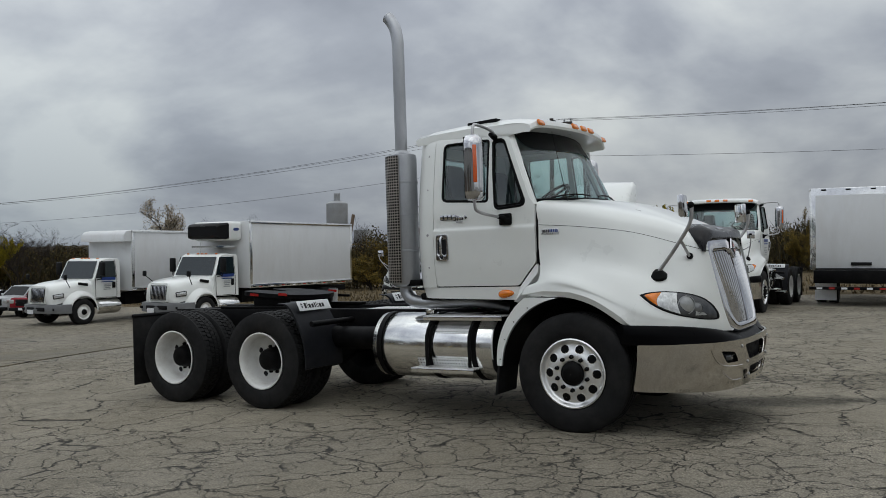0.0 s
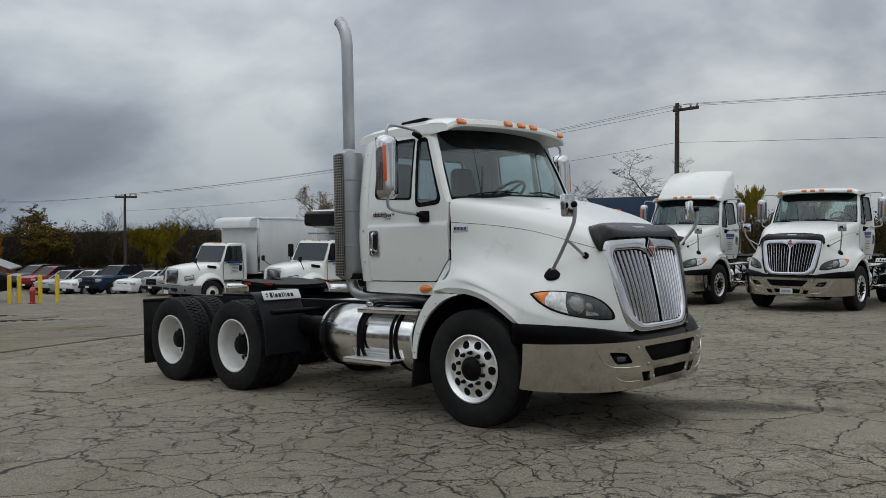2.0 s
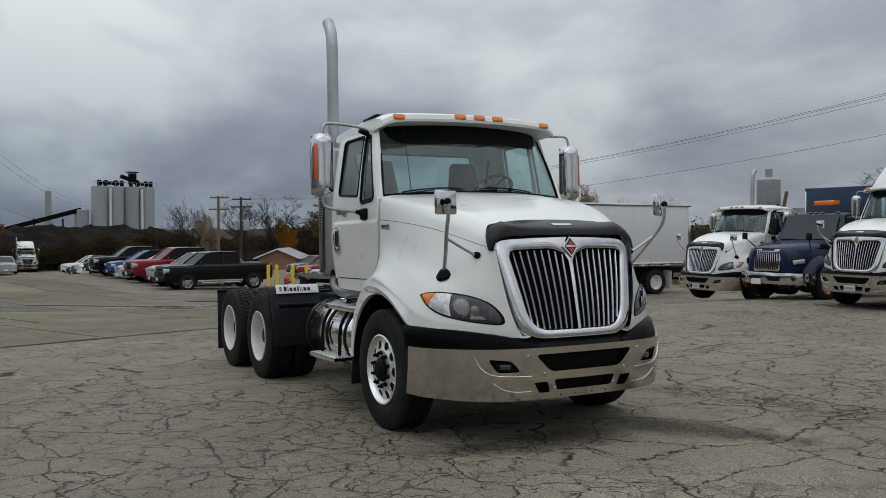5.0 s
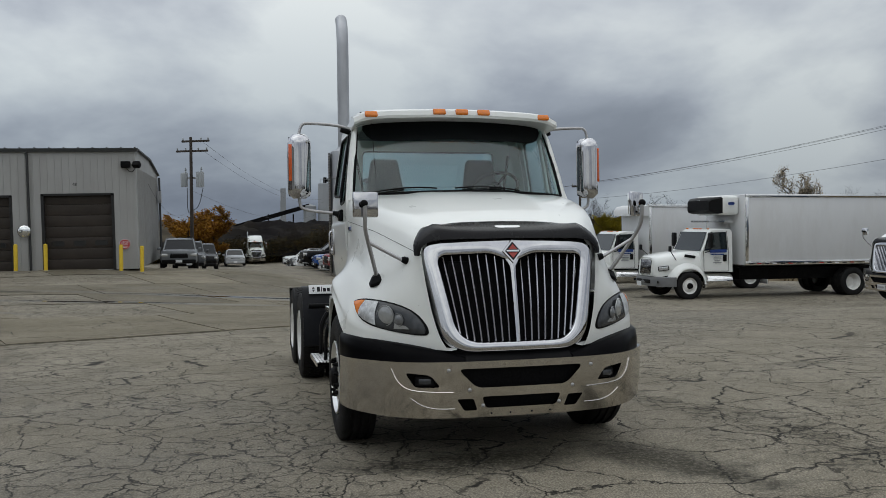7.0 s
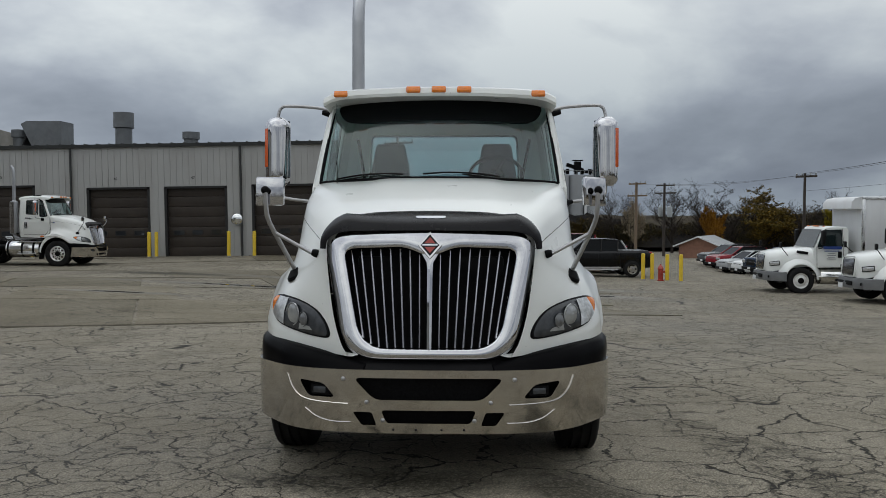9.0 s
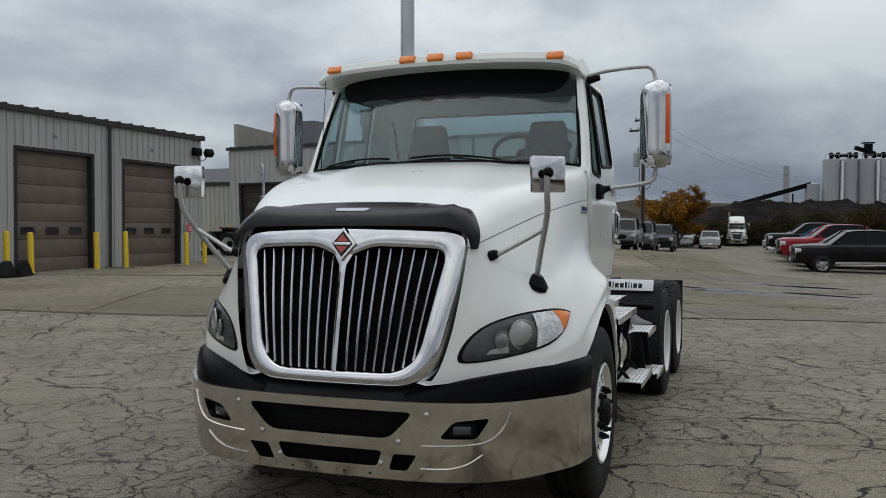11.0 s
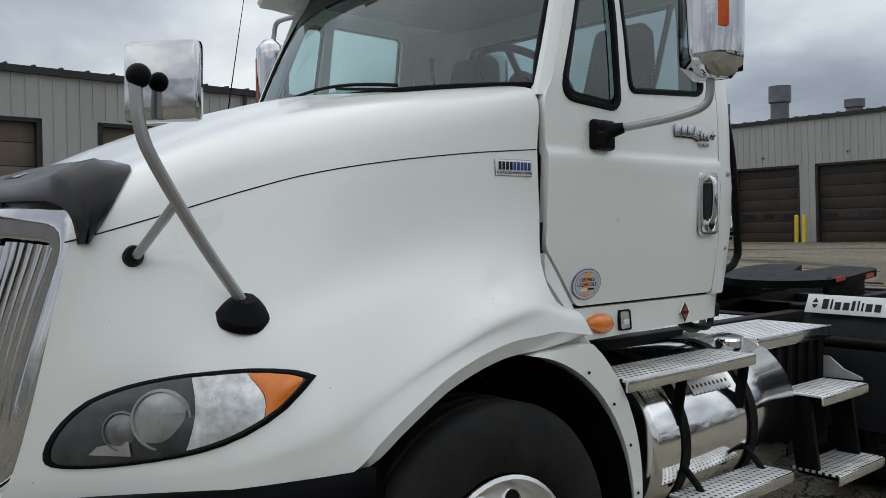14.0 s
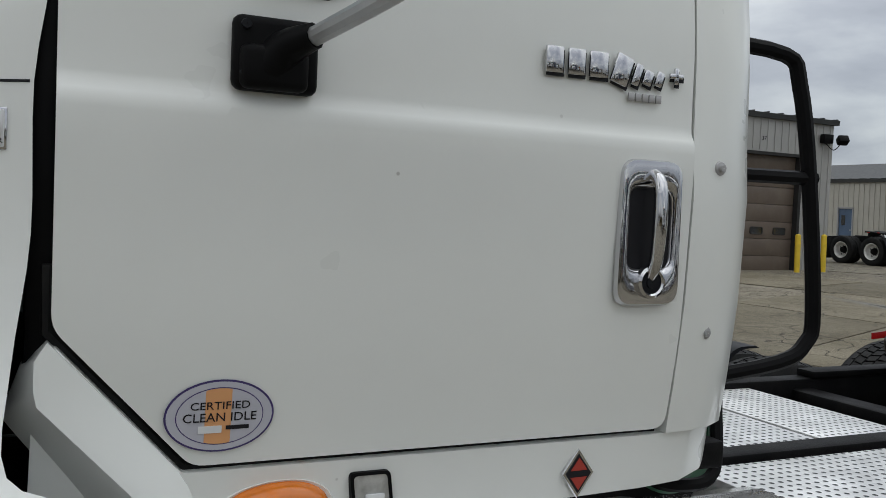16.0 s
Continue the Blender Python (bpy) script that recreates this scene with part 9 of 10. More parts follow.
def box_truck(m, reefer, top, length, label):
    c = thing("box_truck", m, label, "truck", "box trucks")
    medium_cab(c, WHITE_PAINT)
    settle_cab(c)
    b = box_body(c, -1.95, -1.95 - length, top, 2.42, BOX_WHITE)
    if reefer:
        u = thing_part("refrigeration_unit", b)
        part("unit_shell", block(0.62, 1.75, 0.66, (-1.62, 0, top - 0.36), 0.10, seg=3), WHITE_PAINT, u)
        nose = loft([[Vector((x, y, z)) for y, z in ((-w, lo), (w, lo), (w, hi - 0.05), (w - 0.06, hi), (-w + 0.06, hi), (-w, hi - 0.05))] for x, w, lo, hi in ((-1.36, 0.84, top - 0.62, top - 0.07), (-1.20, 0.82, top - 0.64, top - 0.09), (-0.98, 0.76, top - 0.60, top - 0.13), (-0.90, 0.70, top - 0.52, top - 0.20))])
        bmesh.ops.recalc_face_normals(nose, faces=nose.faces)
        part("unit_grille", nose, CAR_TRIM, u, angle=35)
        part("unit_emblem", block(0.012, 0.20, 0.08, (-0.925, 0.0, top - 0.22), 0.03, turn=(0, 0, 0)), DULL_METAL, u)
        part("unit_tray", block(0.95, 1.2, 0.06, (-1.45, 0, top - 0.90)), ALUMINIUM, u, smooth=False)
        for s in (1, -1):
            part("unit_emblem", block(0.22, 0.012, 0.10, (-1.62, s * 0.882, top - 0.30), 0.04), PRINT_BLUE, u)
    else:
        rg = []
        for y in np.linspace(-1.2, 1.2, 9):
            rg.append([Vector((-1.95, y, top - 0.01)), Vector((-1.72, y, top - 0.06)), Vector((-1.60, y, top - 0.20)), Vector((-1.60, y, top - 0.42)), Vector((-1.95, y, top - 0.42))])
        bm = loft(rg)
        bmesh.ops.recalc_face_normals(bm, faces=bm.faces)
        part("nose_cap", bm, BOX_WHITE, b, angle=50)
    rear_axle(c, -1.95 - length + 1.7)
    for s in (1, -1):
        part("frame_rail", block(length + 1.8, 0.08, 0.22, (-1.6 - length / 2, s * 0.42, 0.88)), CHASSIS, c, smooth=False)
        part("mud_flap", block(0.02, 0.6, 0.7, (-1.95 - length + 0.95, s * 0.9, 0.55)), LABEL_WHITE if s > 0 else RUBBER, c, smooth=False)
        # fleet lettering stands as plain bars
        part("lettering_bar", block(0.62, 0.006, 0.10, (-1.08, s * 1.008, 1.58)), PRINT_BLUE, c, smooth=False)
        part("lettering_bar", block(0.50, 0.006, 0.03, (-1.05, s * 1.008, 1.47)), PRINT_BLUE, c, smooth=False)
        for k, w in enumerate((0.26, 0.30, 0.22, 0.30)):
            part("lettering_bar", block(w, 0.006, 0.025, (-1.05, s * 1.008, 1.38 - k * 0.06)), GREY_STEEL, c, smooth=False)
    part("under_body", block(length * 0.92, 1.5, 0.42, (-1.9 - length * 0.48, 0, 0.80), 0.03), CHASSIS, c)
    part("exhaust", tube([(-1.86, -0.75, 0.8), (-1.86, -0.75, 2.3)], 0.06, 10), STACK_METAL, c)
    part("underride_guard", block(0.08, 2.2, 0.10, (-1.95 - length, 0, 0.55)), CHASSIS, c, smooth=False)
    part("engine", block(1.2, 0.7, 0.7, (0.2, 0, 0.9)), CHASSIS, c, smooth=False)
    return c


def facing_south(x, y, turn=0.0, lift=0.0, scale=1.0):
    """Front axle at x, y, nose towards -y."""
    return on_ground(x, y, -90 + turn, lift) @ Matrix.Scale(scale, 4)


box_truck(facing_south(-24.65, 11.55, 0), False, 3.34, 6.1, "white box truck with a rounded nose cap on its cargo body")
box_truck(facing_south(-19.75, 12.55, 0), True, 3.46, 5.9, "white refrigerated box truck with a cooling unit over the cab")

bt = thing("box_truck", facing_south(-9.35, 15.2, 0), "dark blue box truck with amber beacon and orange wheels", "truck", "box trucks")
medium_cab(bt, NAVY_PAINT, True)
settle_cab(bt)
box_body(bt, -1.95, -8.2, 3.05, 2.42, BLUE_BOX, dark=True)
rear_axle(bt, -6.4)
part("beacon_bar", block(0.30, 0.62, 0.14, (-1.3, 0, 2.58), 0.03), AMBER, bt)
for s in (1, -1):
    part("frame_rail", block(7.4, 0.08, 0.22, (-4.2, s * 0.42, 0.88)), CHASSIS, bt, smooth=False)
part("engine", block(1.2, 0.7, 0.7, (0.2, 0, 0.9)), CHASSIS, bt, smooth=False)

PLATE = material("licence_plate", (0.52, 0.53, 0.54), 0.4, vary=0.1)


def roof_fairing(t2):
    fr = []
    for u in np.linspace(0, 1, 10):
        x0 = -0.62 - 0.95 * u
        z = 2.74 + 0.78 * math.sin(u * 1.5) ** 0.75
        w = 0.93 - 0.05 * u
        fr.append([Vector((x0, -w, 2.70)), Vector((x0, -w, z - 0.12)), Vector((x0, -w * 0.9, z)), Vector((x0, 0, z + 0.03)), Vector((x0, w * 0.9, z)), Vector((x0, w, z - 0.12)), Vector((x0, w, 2.70))])
    bm = loft(fr)
    bmesh.ops.recalc_face_normals(bm, faces=bm.faces)
    part("roof_fairing", bm, WHITE_PAINT, t2, "tall white roof fairing", angle=50)


# other white tractors of the same make in the line
for x, y, turn, fairing, label in ((-2.46, 13.95, 0, False, "white three-axle tractor parked nose-out in the line"), (-5.95, 14.25, 0, True, "white tractor with a tall roof fairing in the line"), (-12.0, 15.6, 0, False, "white three-axle tractor beside the blue truck"), (-28.6, -16.2, 90, False, "white three-axle tractor standing before the garage")):
    m = on_ground(x, y, -90 + turn) if turn == 0 else on_ground(x, y, turn)
    t2 = copy_thing(TRACTOR, m)
    t2["label"] = label
    if turn == 0:
        for s in (1, -1):
            # fleet lettering stands as plain bars
            y0 = s * (side_y(1.74) + 0.004)
            for w, h, z, x0, mt in ((0.50, 0.085, 1.76, -0.92, PRINT_BLUE), (0.42, 0.035, 1.68, -0.92, PRINT_BLUE), (0.24, 0.022, 1.58, -0.90, GREY_STEEL), (0.34, 0.022, 1.52, -0.90, GREY_STEEL), (0.22, 0.022, 1.46, -0.90, GREY_STEEL), (0.28, 0.022, 1.40, -0.90, GREY_STEEL)):
                part("lettering_bar", block(w, 0.004, h, (x0, y0, z)), mt, t2, smooth=False)
        pl = part("plate", block(0.012, 0.28, 0.13, (1.335, 0.0, 0.47)), PLATE, t2, "white licence plate")
        part("plate_bar", block(0.004, 0.20, 0.05, (1.343, 0.0, 0.465)), GREY_STEEL, pl, smooth=False)
    if label.startswith(("white three-axle tractor parked", "white tractor with a tall")):
        for o in [o for o in t2.children_recursive if o.name.startswith("exhaust_stack")]:
            for q in [*o.children_recursive, o]:
                bpy.data.objects.remove(q)
    if fairing:
        roof_fairing(t2)

# big white van body seen from behind
vb = thing("van_truck", Matrix.Translation((0.55, 17.25, ground_z(0.5, 17.3))) @ pose(0, 0, 0, 0, 0, 94), "white van-body truck with lift gate, seen from behind", "truck", "box trucks")
bx = box_body(vb, 7.6, 0.0, 3.15, 2.46, BOX_WHITE, floor=0.95)
part("rear_frame", block(0.05, 2.44, 2.2, (-0.02, 0, 2.05), 0.02), ALUMINIUM, bx)
part("rear_door", block(0.04, 2.2, 1.95, (-0.05, 0, 1.98), 0.01), BOX_WHITE, bx)
for y in (-0.9, -0.3, 0.3, 0.9):
    part("marker_lamp", block(0.03, 0.12, 0.03, (-0.06, y, 3.10)), CAR_TRIM, bx, smooth=False)
part("door_latch", block(0.05, 0.5, 0.08, (-0.09, 0.0, 1.12)), CAR_TRIM, bx, smooth=False)
part("lift_gate", block(0.30, 2.3, 0.35, (-0.18, 0, 0.78), 0.03), CHASSIS, vb)
part("bumper_bar", block(0.10, 2.5, 0.08, (-0.35, 0, 0.48), 0.01), CHASSIS, vb)
for y in (-1.1, -0.8, -0.5, -0.2, 0.1, 0.4, 0.7, 1.0):
    part("reflector", block(0.02, 0.14, 0.05, (-0.41, y, 0.48)), RED_LENS if int(y * 10) % 2 else LABEL_WHITE, vb, smooth=False)
rear_axle(vb, 1.6)
for s in (1, -1):
    part("mud_flap", block(0.02, 0.55, 0.62, (0.6, s * 0.9, 0.42)), LABEL_WHITE, vb, smooth=False)
    part("frame_rail", block(7.4, 0.08, 0.22, (3.7, s * 0.42, 0.80)), CHASSIS, vb, smooth=False)
w2 = copy_thing(TRACTOR, on_ground(-83.0, 0.2, 3) @ Matrix.Scale(0.80, 4))
w2["label"] = "white tall-roofed tractor parked far off at the yard edge"
roof_fairing(w2)


# ---- trees and brush ----
BARK = material("grey_brown_bark", (0.036, 0.030, 0.026), 0.9, vary=0.3, scale=6, bump=0.4, bump_scale=40, spec=0.1)


def foliage(name, stops, spec=0.15):
    """Leaves whose tone changes from leaf to leaf, out of a few autumn colours."""
    m = bpy.data.materials.new(name)
    m.use_nodes = True
    n = nodes_of(m.node_tree)
    geo = n("ShaderNodeNewGeometry")
    col = ramp(n("ShaderNodeValToRGB", Fac=geo.outputs["Random Per Island"]), stops)
    co = n("ShaderNodeTexCoord")
    nz = n("ShaderNodeTexNoise", Vector=co.outputs["Object"], Scale=0.35, Detail=4.0)
    mr = n("ShaderNodeMapRange", Value=nz.outputs["Fac"])
    for i, v in enumerate((0.3, 0.7, 0.55, 1.4)):
        mr.inputs[i + 1].default_value = v
    hs = n("ShaderNodeHueSaturation", Color=col.outputs[0])
    m.node_tree.links.new(mr.outputs[0], hs.inputs["Value"])
    b = n("ShaderNodeBsdfPrincipled", Base_Color=hs.outputs[0], Roughness=0.8)
    b.inputs["Specular IOR Level"].default_value = spec
    n("ShaderNodeOutputMaterial", Surface=b.outputs[0])
    return m


LEAVES = {
    "olive": foliage("olive_leaves", [(0.0, (0.045, 0.038, 0.012)), (0.45, (0.10, 0.075, 0.016)), (0.8, (0.17, 0.11, 0.018)), (1.0, (0.23, 0.14, 0.02))]),
    "yellow": foliage("yellow_green_leaves", [(0.0, (0.07, 0.066, 0.008)), (0.5, (0.19, 0.155, 0.010)), (1.0, (0.30, 0.23, 0.016))]),
    "orange": foliage("orange_leaves", [(0.0, (0.09, 0.035, 0.008)), (0.5, (0.23, 0.10, 0.010)), (1.0, (0.34, 0.17, 0.014))]),
    "tan": foliage("tan_leaves", [(0.0, (0.20, 0.16, 0.11)), (0.6, (0.34, 0.28, 0.20)), (1.0, (0.45, 0.38, 0.27))]),
    "brush": foliage("mixed_autumn_brush", [(0.0, (0.018, 0.015, 0.010)), (0.35, (0.040, 0.032, 0.018)), (0.62, (0.052, 0.048, 0.018)), (0.85, (0.080, 0.060, 0.026)), (1.0, (0.15, 0.095, 0.022))])}


def grow(rng, spread, depth, twig):
    """Limbs of a tree as lines of points with radii; about 6 m tall before scaling."""
    limbs = []

    def branch(p, d, length, r, level):
        pts, rad = [p], [r]
        q = p
        for k in range(3):
            d = (d + Vector((rng.uniform(-1, 1), rng.uniform(-1, 1), rng.uniform(-0.3, 0.6))) * 0.16).normalized()
            q = q + d * length / 3
            pts.append(q)
            rad.append(max(twig * 0.8, r * (1 - 0.22 * (k + 1))))
        limbs.append((pts, rad, level))
        if level < depth:
            for k in range(5 if level == 0 else (4 if level == 1 else 3)):
                at = pts[1 + (k % 3)]
                a = rng.uniform(0, 2 * math.pi)
                side = Vector((math.cos(a), math.sin(a), rng.uniform(-0.1, 0.5)))
                nd = (d * (1 - spread) + side * spread).normalized()
                branch(at, nd, length * rng.uniform(0.55, 0.80), max(twig, r * 0.52), level + 1)
    branch(Vector((0, 0, -0.2)), Vector((0, 0, 1)), 2.3, 0.14, 0)
    return limbs


def make_tree(seed, spread, depth, leaf, n_leaf, leaf_size, label, twig=0.014):
    rng = random.Random(seed)
    t = thing("tree", Matrix.Translation((0, 0, 0)), label, "tree", "yard-edge trees")
    limbs = grow(rng, spread, depth, twig)
    top = max(p.z for pts, rad, level in limbs for p in pts)
    wide = sorted(math.hypot(p.x, p.y) for pts, rad, level in limbs for p in pts)
    wide = wide[int(len(wide) * 0.97)] * 2
    bm = bmesh.new()
    tips = []
    for pts, rad, level in limbs:
        tube(pts, rad, 6 if level < 2 else 3, bm=bm)
        if level >= depth - 1:
            tips += pts[1:]
    part("trunk", bm, BARK, t)
    if leaf:
        vs, fs = [], []
        for k in range(n_leaf):
            c = rng.choice(tips) + Vector((rng.gauss(0, 1), rng.gauss(0, 1), rng.gauss(0, 1))) * leaf_size * 1.5
            u = Vector((rng.uniform(-1, 1), rng.uniform(-1, 1), rng.uniform(-1, 1))).normalized()
            v = u.orthogonal().normalized() * leaf_size * rng.uniform(0.4, 0.9)
            u = u * leaf_size * rng.uniform(0.6, 1.2)
            b = len(vs)
            vs += [c - u, c + v, c + u, c - v]
            fs.append((b, b + 1, b + 2, b + 3))
        me = bpy.data.meshes.new("crown")
        me.from_pydata(vs, [], fs)
        me.materials.append(LEAVES[leaf])
        ob = new("crown", me)
        ob.parent = t
    return [t, top, wide, False]


BARE = [make_tree(11, 0.62, 6, None, 0, 0, "bare grey deciduous tree with a wide fan of twigs", 0.006), make_tree(12, 0.45, 6, None, 0, 0, "bare upright deciduous tree with thin twigs", 0.006), make_tree(17, 0.68, 7, None, 0, 0, "bare spreading oak-like tree with crooked limbs", 0.005)]
OLIVE = make_tree(31, 0.58, 4, "olive", 13000, 0.055, "olive-brown autumn tree with gaps in its crown")
YELLOW = make_tree(33, 0.62, 4, "yellow", 22000, 0.060, "yellow-green leaved autumn tree with a dense crown")
ORANGE = make_tree(35, 0.55, 4, "orange", 20000, 0.060, "orange-leaved autumn tree with a dense crown")
TAN = make_tree(37, 0.60, 5, "tan", 8000, 0.055, "pale tree with thin tan autumn leaves")


def plant(src, x, y, high, wide, turn, lean=0.0):
    """Stands a tree of that height and spread on the ground."""
    t, top, w0, used = src
    m = Matrix.Translation((x, y, ground_z(x, y) - 0.1)) @ pose(0, 0, 0, lean, 0, turn) @ Matrix.Diagonal((wide / w0, wide / w0, high / top, 1))
    if used:
        copy_thing(t, m @ Matrix.Diagonal((1 / t.scale.x, 1 / t.scale.y, 1 / t.scale.z, 1)))
    else:
        t.matrix_world = m
        src[3] = True


for src, x, y, high, wide, turn, lean in (
        (BARE[2], -34.7, 59.1, 10.3, 11.0, 30, 0), (BARE[2], -31.0, 66.0, 10.0, 6.5, 160, 0), (YELLOW, -21.4, 53.8, 6.6, 3.6, 10, 0), (YELLOW, -17.0, 55.0, 5.2, 3.4, 140, 0),
        (BARE[1], -84.0, 15.3, 7.2, 5.0, 60, 16), (TAN, -81.0, 16.2, 5.4, 2.8, 0, 0), (BARE[1], -80.5, 23.5, 7.2, 5.4, 100, 0), (ORANGE, -73.6, 22.0, 4.4, 2.8, 15, 0),
        (OLIVE, -77.4, 27.5, 6.5, 7.0, 200, 0), (OLIVE, -80.0, 30.0, 5.2, 5.0, 20, 0), (BARE[0], -75.0, 30.7, 5.2, 3.6, 120, 0), (YELLOW, -53.0, 26.0, 4.5, 3.6, 250, 0),
        (BARE[0], -56.0, 30.2, 5.6, 3.6, 0, 0), (TAN, -54.0, 41.8, 7.5, 4.6, 90, 0)):
    plant(src, x, y, high, wide, turn, lean)
for src, x, y, high, wide, turn in (
        (BARE[0], -51.8, 48.6, 6.4, 3.2, 310), (BARE[1], -52.2, 51.4, 5.6, 3.2, 40), (BARE[0], -53.9, 47.1, 6.2, 3.6, 75), (BARE[1], -34.2, 41.9, 5.4, 2.6, 200), (OLIVE, -30.9, 39.2, 3.6, 3.6, 20),
        (OLIVE, -5.4, 47.5, 4.2, 2.2, 33), (ORANGE, -73.9, -4.4, 5.4, 6.6, 200), (BARE[0], -86.0, 4.0, 4.4, 3.2, 12), (BARE[1], -48.0, 40.0, 5.2, 3.4, 140),
        (BARE[0], -80.0, 20.0, 7.6, 5.6, 33), (BARE[2], -79.0, 25.5, 7.2, 6.0, 250), (BARE[1], -73.0, 33.0, 6.4, 4.6, 12), (BARE[2], -66.0, 35.5, 6.0, 5.4, 118), (BARE[0], -62.0, 36.0, 5.4, 4.4, 290), (BARE[1], -88.0, 18.0, 6.8, 5.2, 75), (OLIVE, -66.0, 36.0, 4.0, 4.2, 85), (BARE[0], -69.0, 33.5, 4.6, 3.6, 222), (OLIVE, -84.0, 12.0, 3.6, 4.0, 310)):
    plant(src, x, y, high, wide, turn)


# lines of brush: (x, y, height)
BRUSH_FAR = [(-79, -14, 1.2), (-82, -6, 1.6), (-85, 0, 2.2), (-87, 4, 2.3), (-86.5, 11, 3.0), (-86, 16, 2.6), (-91, 20, 2.6), (-90, 25, 2.6), (-87, 30, 3.5), (-83, 35, 3.7), (-73, 40, 3.6), (-65, 38, 3.3), (-58, 38, 3.2)]
BRUSH_NEAR = [(-58, 38, 3.2), (-48, 40, 3.2), (-40, 41, 3.3), (-33, 42, 3.2), (-24, 47, 3.2), (-15, 51, 3.2), (-7, 50, 2.8), (0, 51, 2.6), (10, 50, 2.6), (24, 48, 3.4), (40, 44, 3.4)]


def brush(line, count, seed, label):
    """Tangled thicket along a line: thin stems and many small leaf clumps, uneven on top."""
    rng = random.Random(seed)
    vs, fs = [], []
    run = [math.dist(a[:2], b[:2]) for a, b in zip(line, line[1:])]
    for k in range(count):
        i = rng.choices(range(len(run)), run)[0]
        u = rng.random()
        (xa, ya, ha), (xb, yb, hb) = line[i], line[i + 1]
        x, y, h = xa + (xb - xa) * u + rng.gauss(0, 1.3), ya + (yb - ya) * u + rng.gauss(0, 1.3), ha + (hb - ha) * u
        h *= 1.0 + 0.45 * noise.noise(Vector((x * 0.35, y * 0.35, seed))) + 0.28 * noise.noise(Vector((x * 1.3, y * 1.3, 4)))
        z0 = ground_z(x, y)
        b = len(vs)
        if k % 3 == 0:
            z = z0 + h * rng.uniform(0.1, 0.75)
            lx, ly, ln, r = rng.gauss(0, 0.3), rng.gauss(0, 0.3), rng.uniform(0.5, 1.3) * min(1.0, h / 2.5), rng.uniform(0.012, 0.03)
            vs += [(x - r, y, z), (x + r, y, z), (x + lx + r * 0.3, y + ly, z + ln), (x + lx - r * 0.3, y + ly, z + ln)]
        else:
            c = Vector((x, y, z0 + h * rng.random() ** 0.85))
            sz = rng.uniform(0.045, 0.11)
            p = Vector((rng.uniform(-1, 1), rng.uniform(-1, 1), rng.uniform(-1, 1))).normalized()
            q = p.orthogonal().normalized() * sz * rng.uniform(0.4, 0.9)
            p = p * sz
            vs += [c - p, c + q, c + p, c - q]
        fs.append((b, b + 1, b + 2, b + 3))
    me = bpy.data.meshes.new("brush_belt")
    me.from_pydata([tuple(v) for v in vs], [], fs)
    me.materials.append(LEAVES["brush"])
    tagged(new("brush_belt", me), label, "brush", kind="stuff")


brush(BRUSH_FAR, 150000, 3, "tangled brown and olive autumn brush along the yard's end")
# unseen belt behind the camera, added so the chrome mirrors a darker horizon
BRUSH_UNSEEN = [(40, 44, 4.5), (46, 22, 5.0), (48, 0, 5.0), (45, -22, 5.0), (36, -40, 5.0)]
brush(BRUSH_UNSEEN, 40000, 9, "unseen tangled brush added behind the camera to darken reflections")
brush(BRUSH_NEAR, 150000, 4, "tangled brown autumn brush beyond the parked trucks")

# dry grass between the yard and the brush
DRY_GRASS = material("dry_brown_verge", (0.105, 0.080, 0.045), 0.95, vary=0.35, scale=0.6, bump=0.8, bump_scale=18, dirt=(0.055, 0.045, 0.028), dirt_scale=0.5, dirt_amount=0.7, spec=0.1)
BLADES = foliage("dry_grass_blades", [(0.0, (0.05, 0.038, 0.02)), (0.5, (0.12, 0.09, 0.048)), (1.0, (0.20, 0.15, 0.08))])


def edge_y(x):
    return 24.6 + 0.10 * max(0, -20 - x) * 0.4 + 0.5 * math.sin(x * 0.4) + 0.35 * math.sin(x * 1.7 + 1)


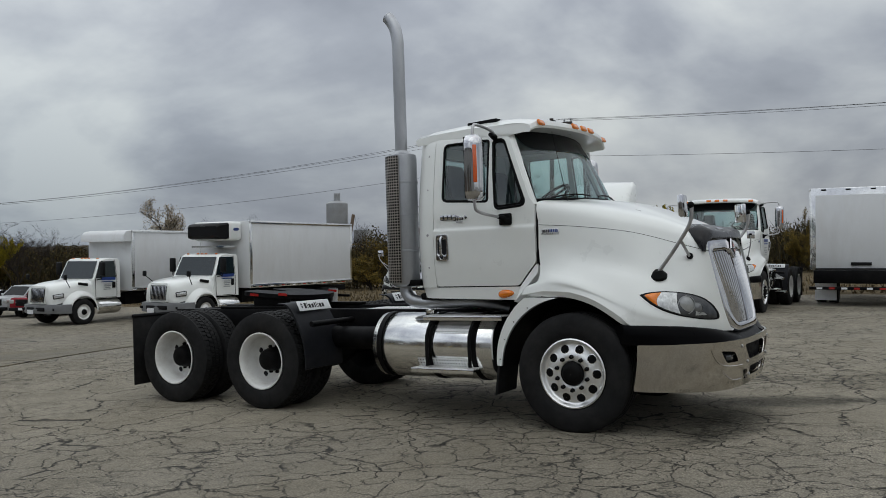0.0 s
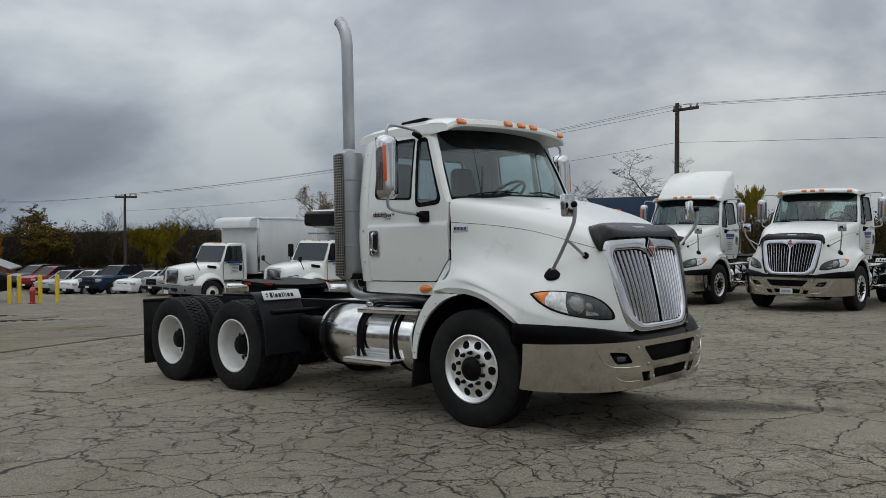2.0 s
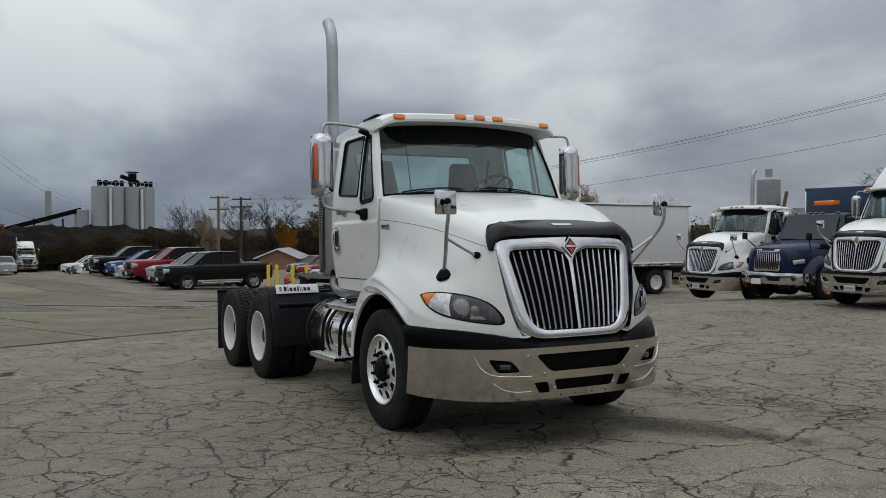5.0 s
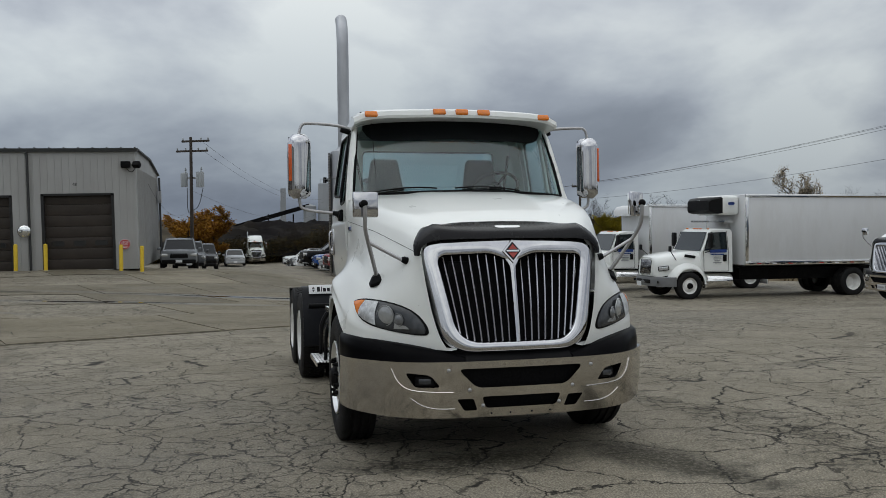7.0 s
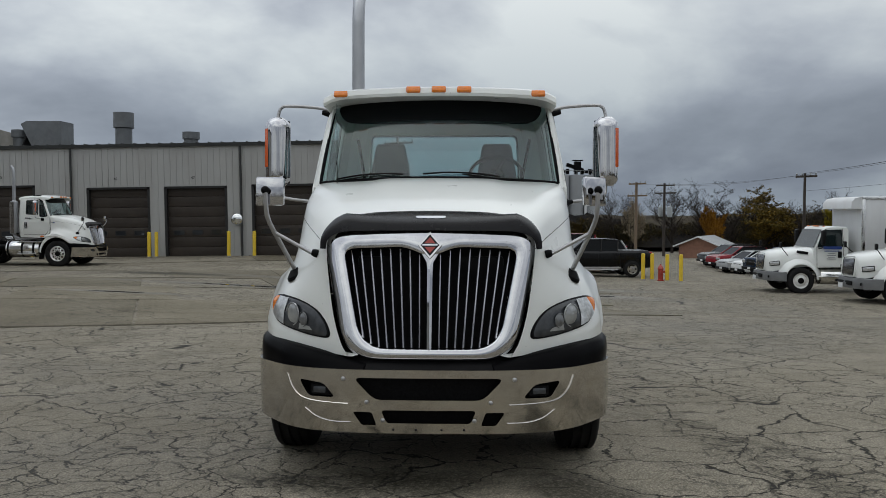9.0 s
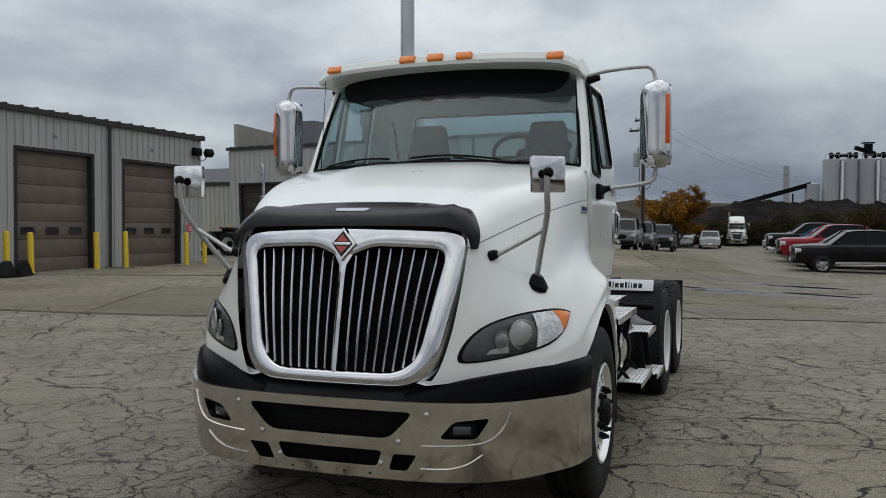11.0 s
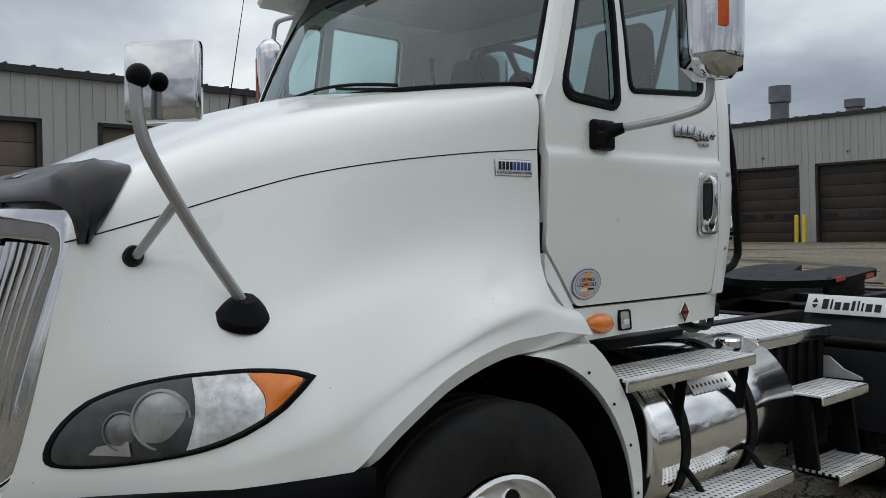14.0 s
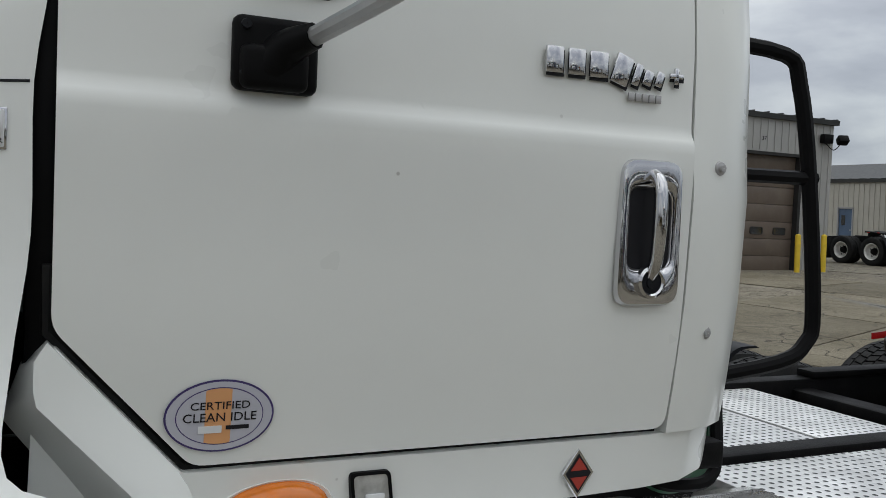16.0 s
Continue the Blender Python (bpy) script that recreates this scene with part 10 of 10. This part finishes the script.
def verge():
    bm = bmesh.new()
    rows = []
    for x in np.arange(-100, 60, 2.0):
        row = []
        for k, d in enumerate((0, 0.5, 2, 5, 10, 18, 30, 60)):
            y = edge_y(x) + d
            row.append(bm.verts.new((x, y, ground_z(x, y) + (-0.03 if k == 0 else 0.05 + 0.010 * d) + 0.05 * noise.noise(Vector((x, y, 0))))))
        rows.append(row)
    for a, b in zip(rows, rows[1:]):
        for k in range(7):
            bm.faces.new((a[k], b[k], b[k + 1], a[k + 1]))
    tagged(part("verge", bm, DRY_GRASS), "dry brown grass verge beyond the asphalt", "ground", kind="structure")
    rng = random.Random(8)
    vs, fs = [], []
    for k in range(26000):
        x = rng.uniform(-90, 34)
        y = edge_y(x) + 0.2 + rng.random() ** 1.3 * 22
        z = ground_z(x, y) + 0.03
        h = rng.uniform(0.15, 0.55) * (0.7 + 0.6 * noise.noise(Vector((x * 0.4, y * 0.4, 1))))
        a = rng.uniform(0, math.pi)
        w = rng.uniform(0.015, 0.05)
        b = len(vs)
        dx, dy = rng.gauss(0, 0.12), rng.gauss(0, 0.12)
        vs += [(x - w * math.cos(a), y - w * math.sin(a), z), (x + w * math.cos(a), y + w * math.sin(a), z), (x + dx, y + dy, z + h)]
        fs.append((b, b + 1, b + 2))
    me = bpy.data.meshes.new("dry_grass")
    me.from_pydata(vs, [], fs)
    me.materials.append(BLADES)
    tagged(new("dry_grass", me), "tall dry grass on the verge", "grass", kind="stuff")


verge()

# low wooded hill behind everything
HILL = material("brown_wooded_rise", (0.050, 0.042, 0.030), 0.95, vary=0.5, scale=0.25, bump=1.0, bump_scale=0.8, dirt=(0.075, 0.058, 0.036), dirt_scale=0.1, dirt_amount=0.6, spec=0.05)


def rise():
    bm = bmesh.new()
    rows = []
    for i in range(90):
        a = radians(60 + i * 150 / 89)
        row = []
        for j, (rr, hh) in enumerate(((125, -2.5), (140, 0.6), (152, 2.3), (165, 2.8), (200, 1.2), (260, -3.0))):
            x, y = rr * math.cos(a) + 5, rr * math.sin(a) * 0.75 + 2
            hh = hh * (0.70 + 0.25 * math.sin(i * 0.16 + 0.4)) if hh > 0 else hh
            row.append(bm.verts.new((x, y, hh + (0.8 * noise.noise(Vector((x * 0.3, y * 0.3, 2))) if 0 < j < 5 else 0))))
        rows.append(row)
    for a, b in zip(rows, rows[1:]):
        for j in range(5):
            bm.faces.new((a[j], a[j + 1], b[j + 1], b[j]))
    bmesh.ops.recalc_face_normals(bm, faces=bm.faces)
    if sum(f.normal.z for f in bm.faces) < 0:
        bmesh.ops.reverse_faces(bm, faces=bm.faces)
    tagged(part("wooded_rise", bm, HILL), "low brown wooded rise on the horizon", "hill", kind="structure")


rise()
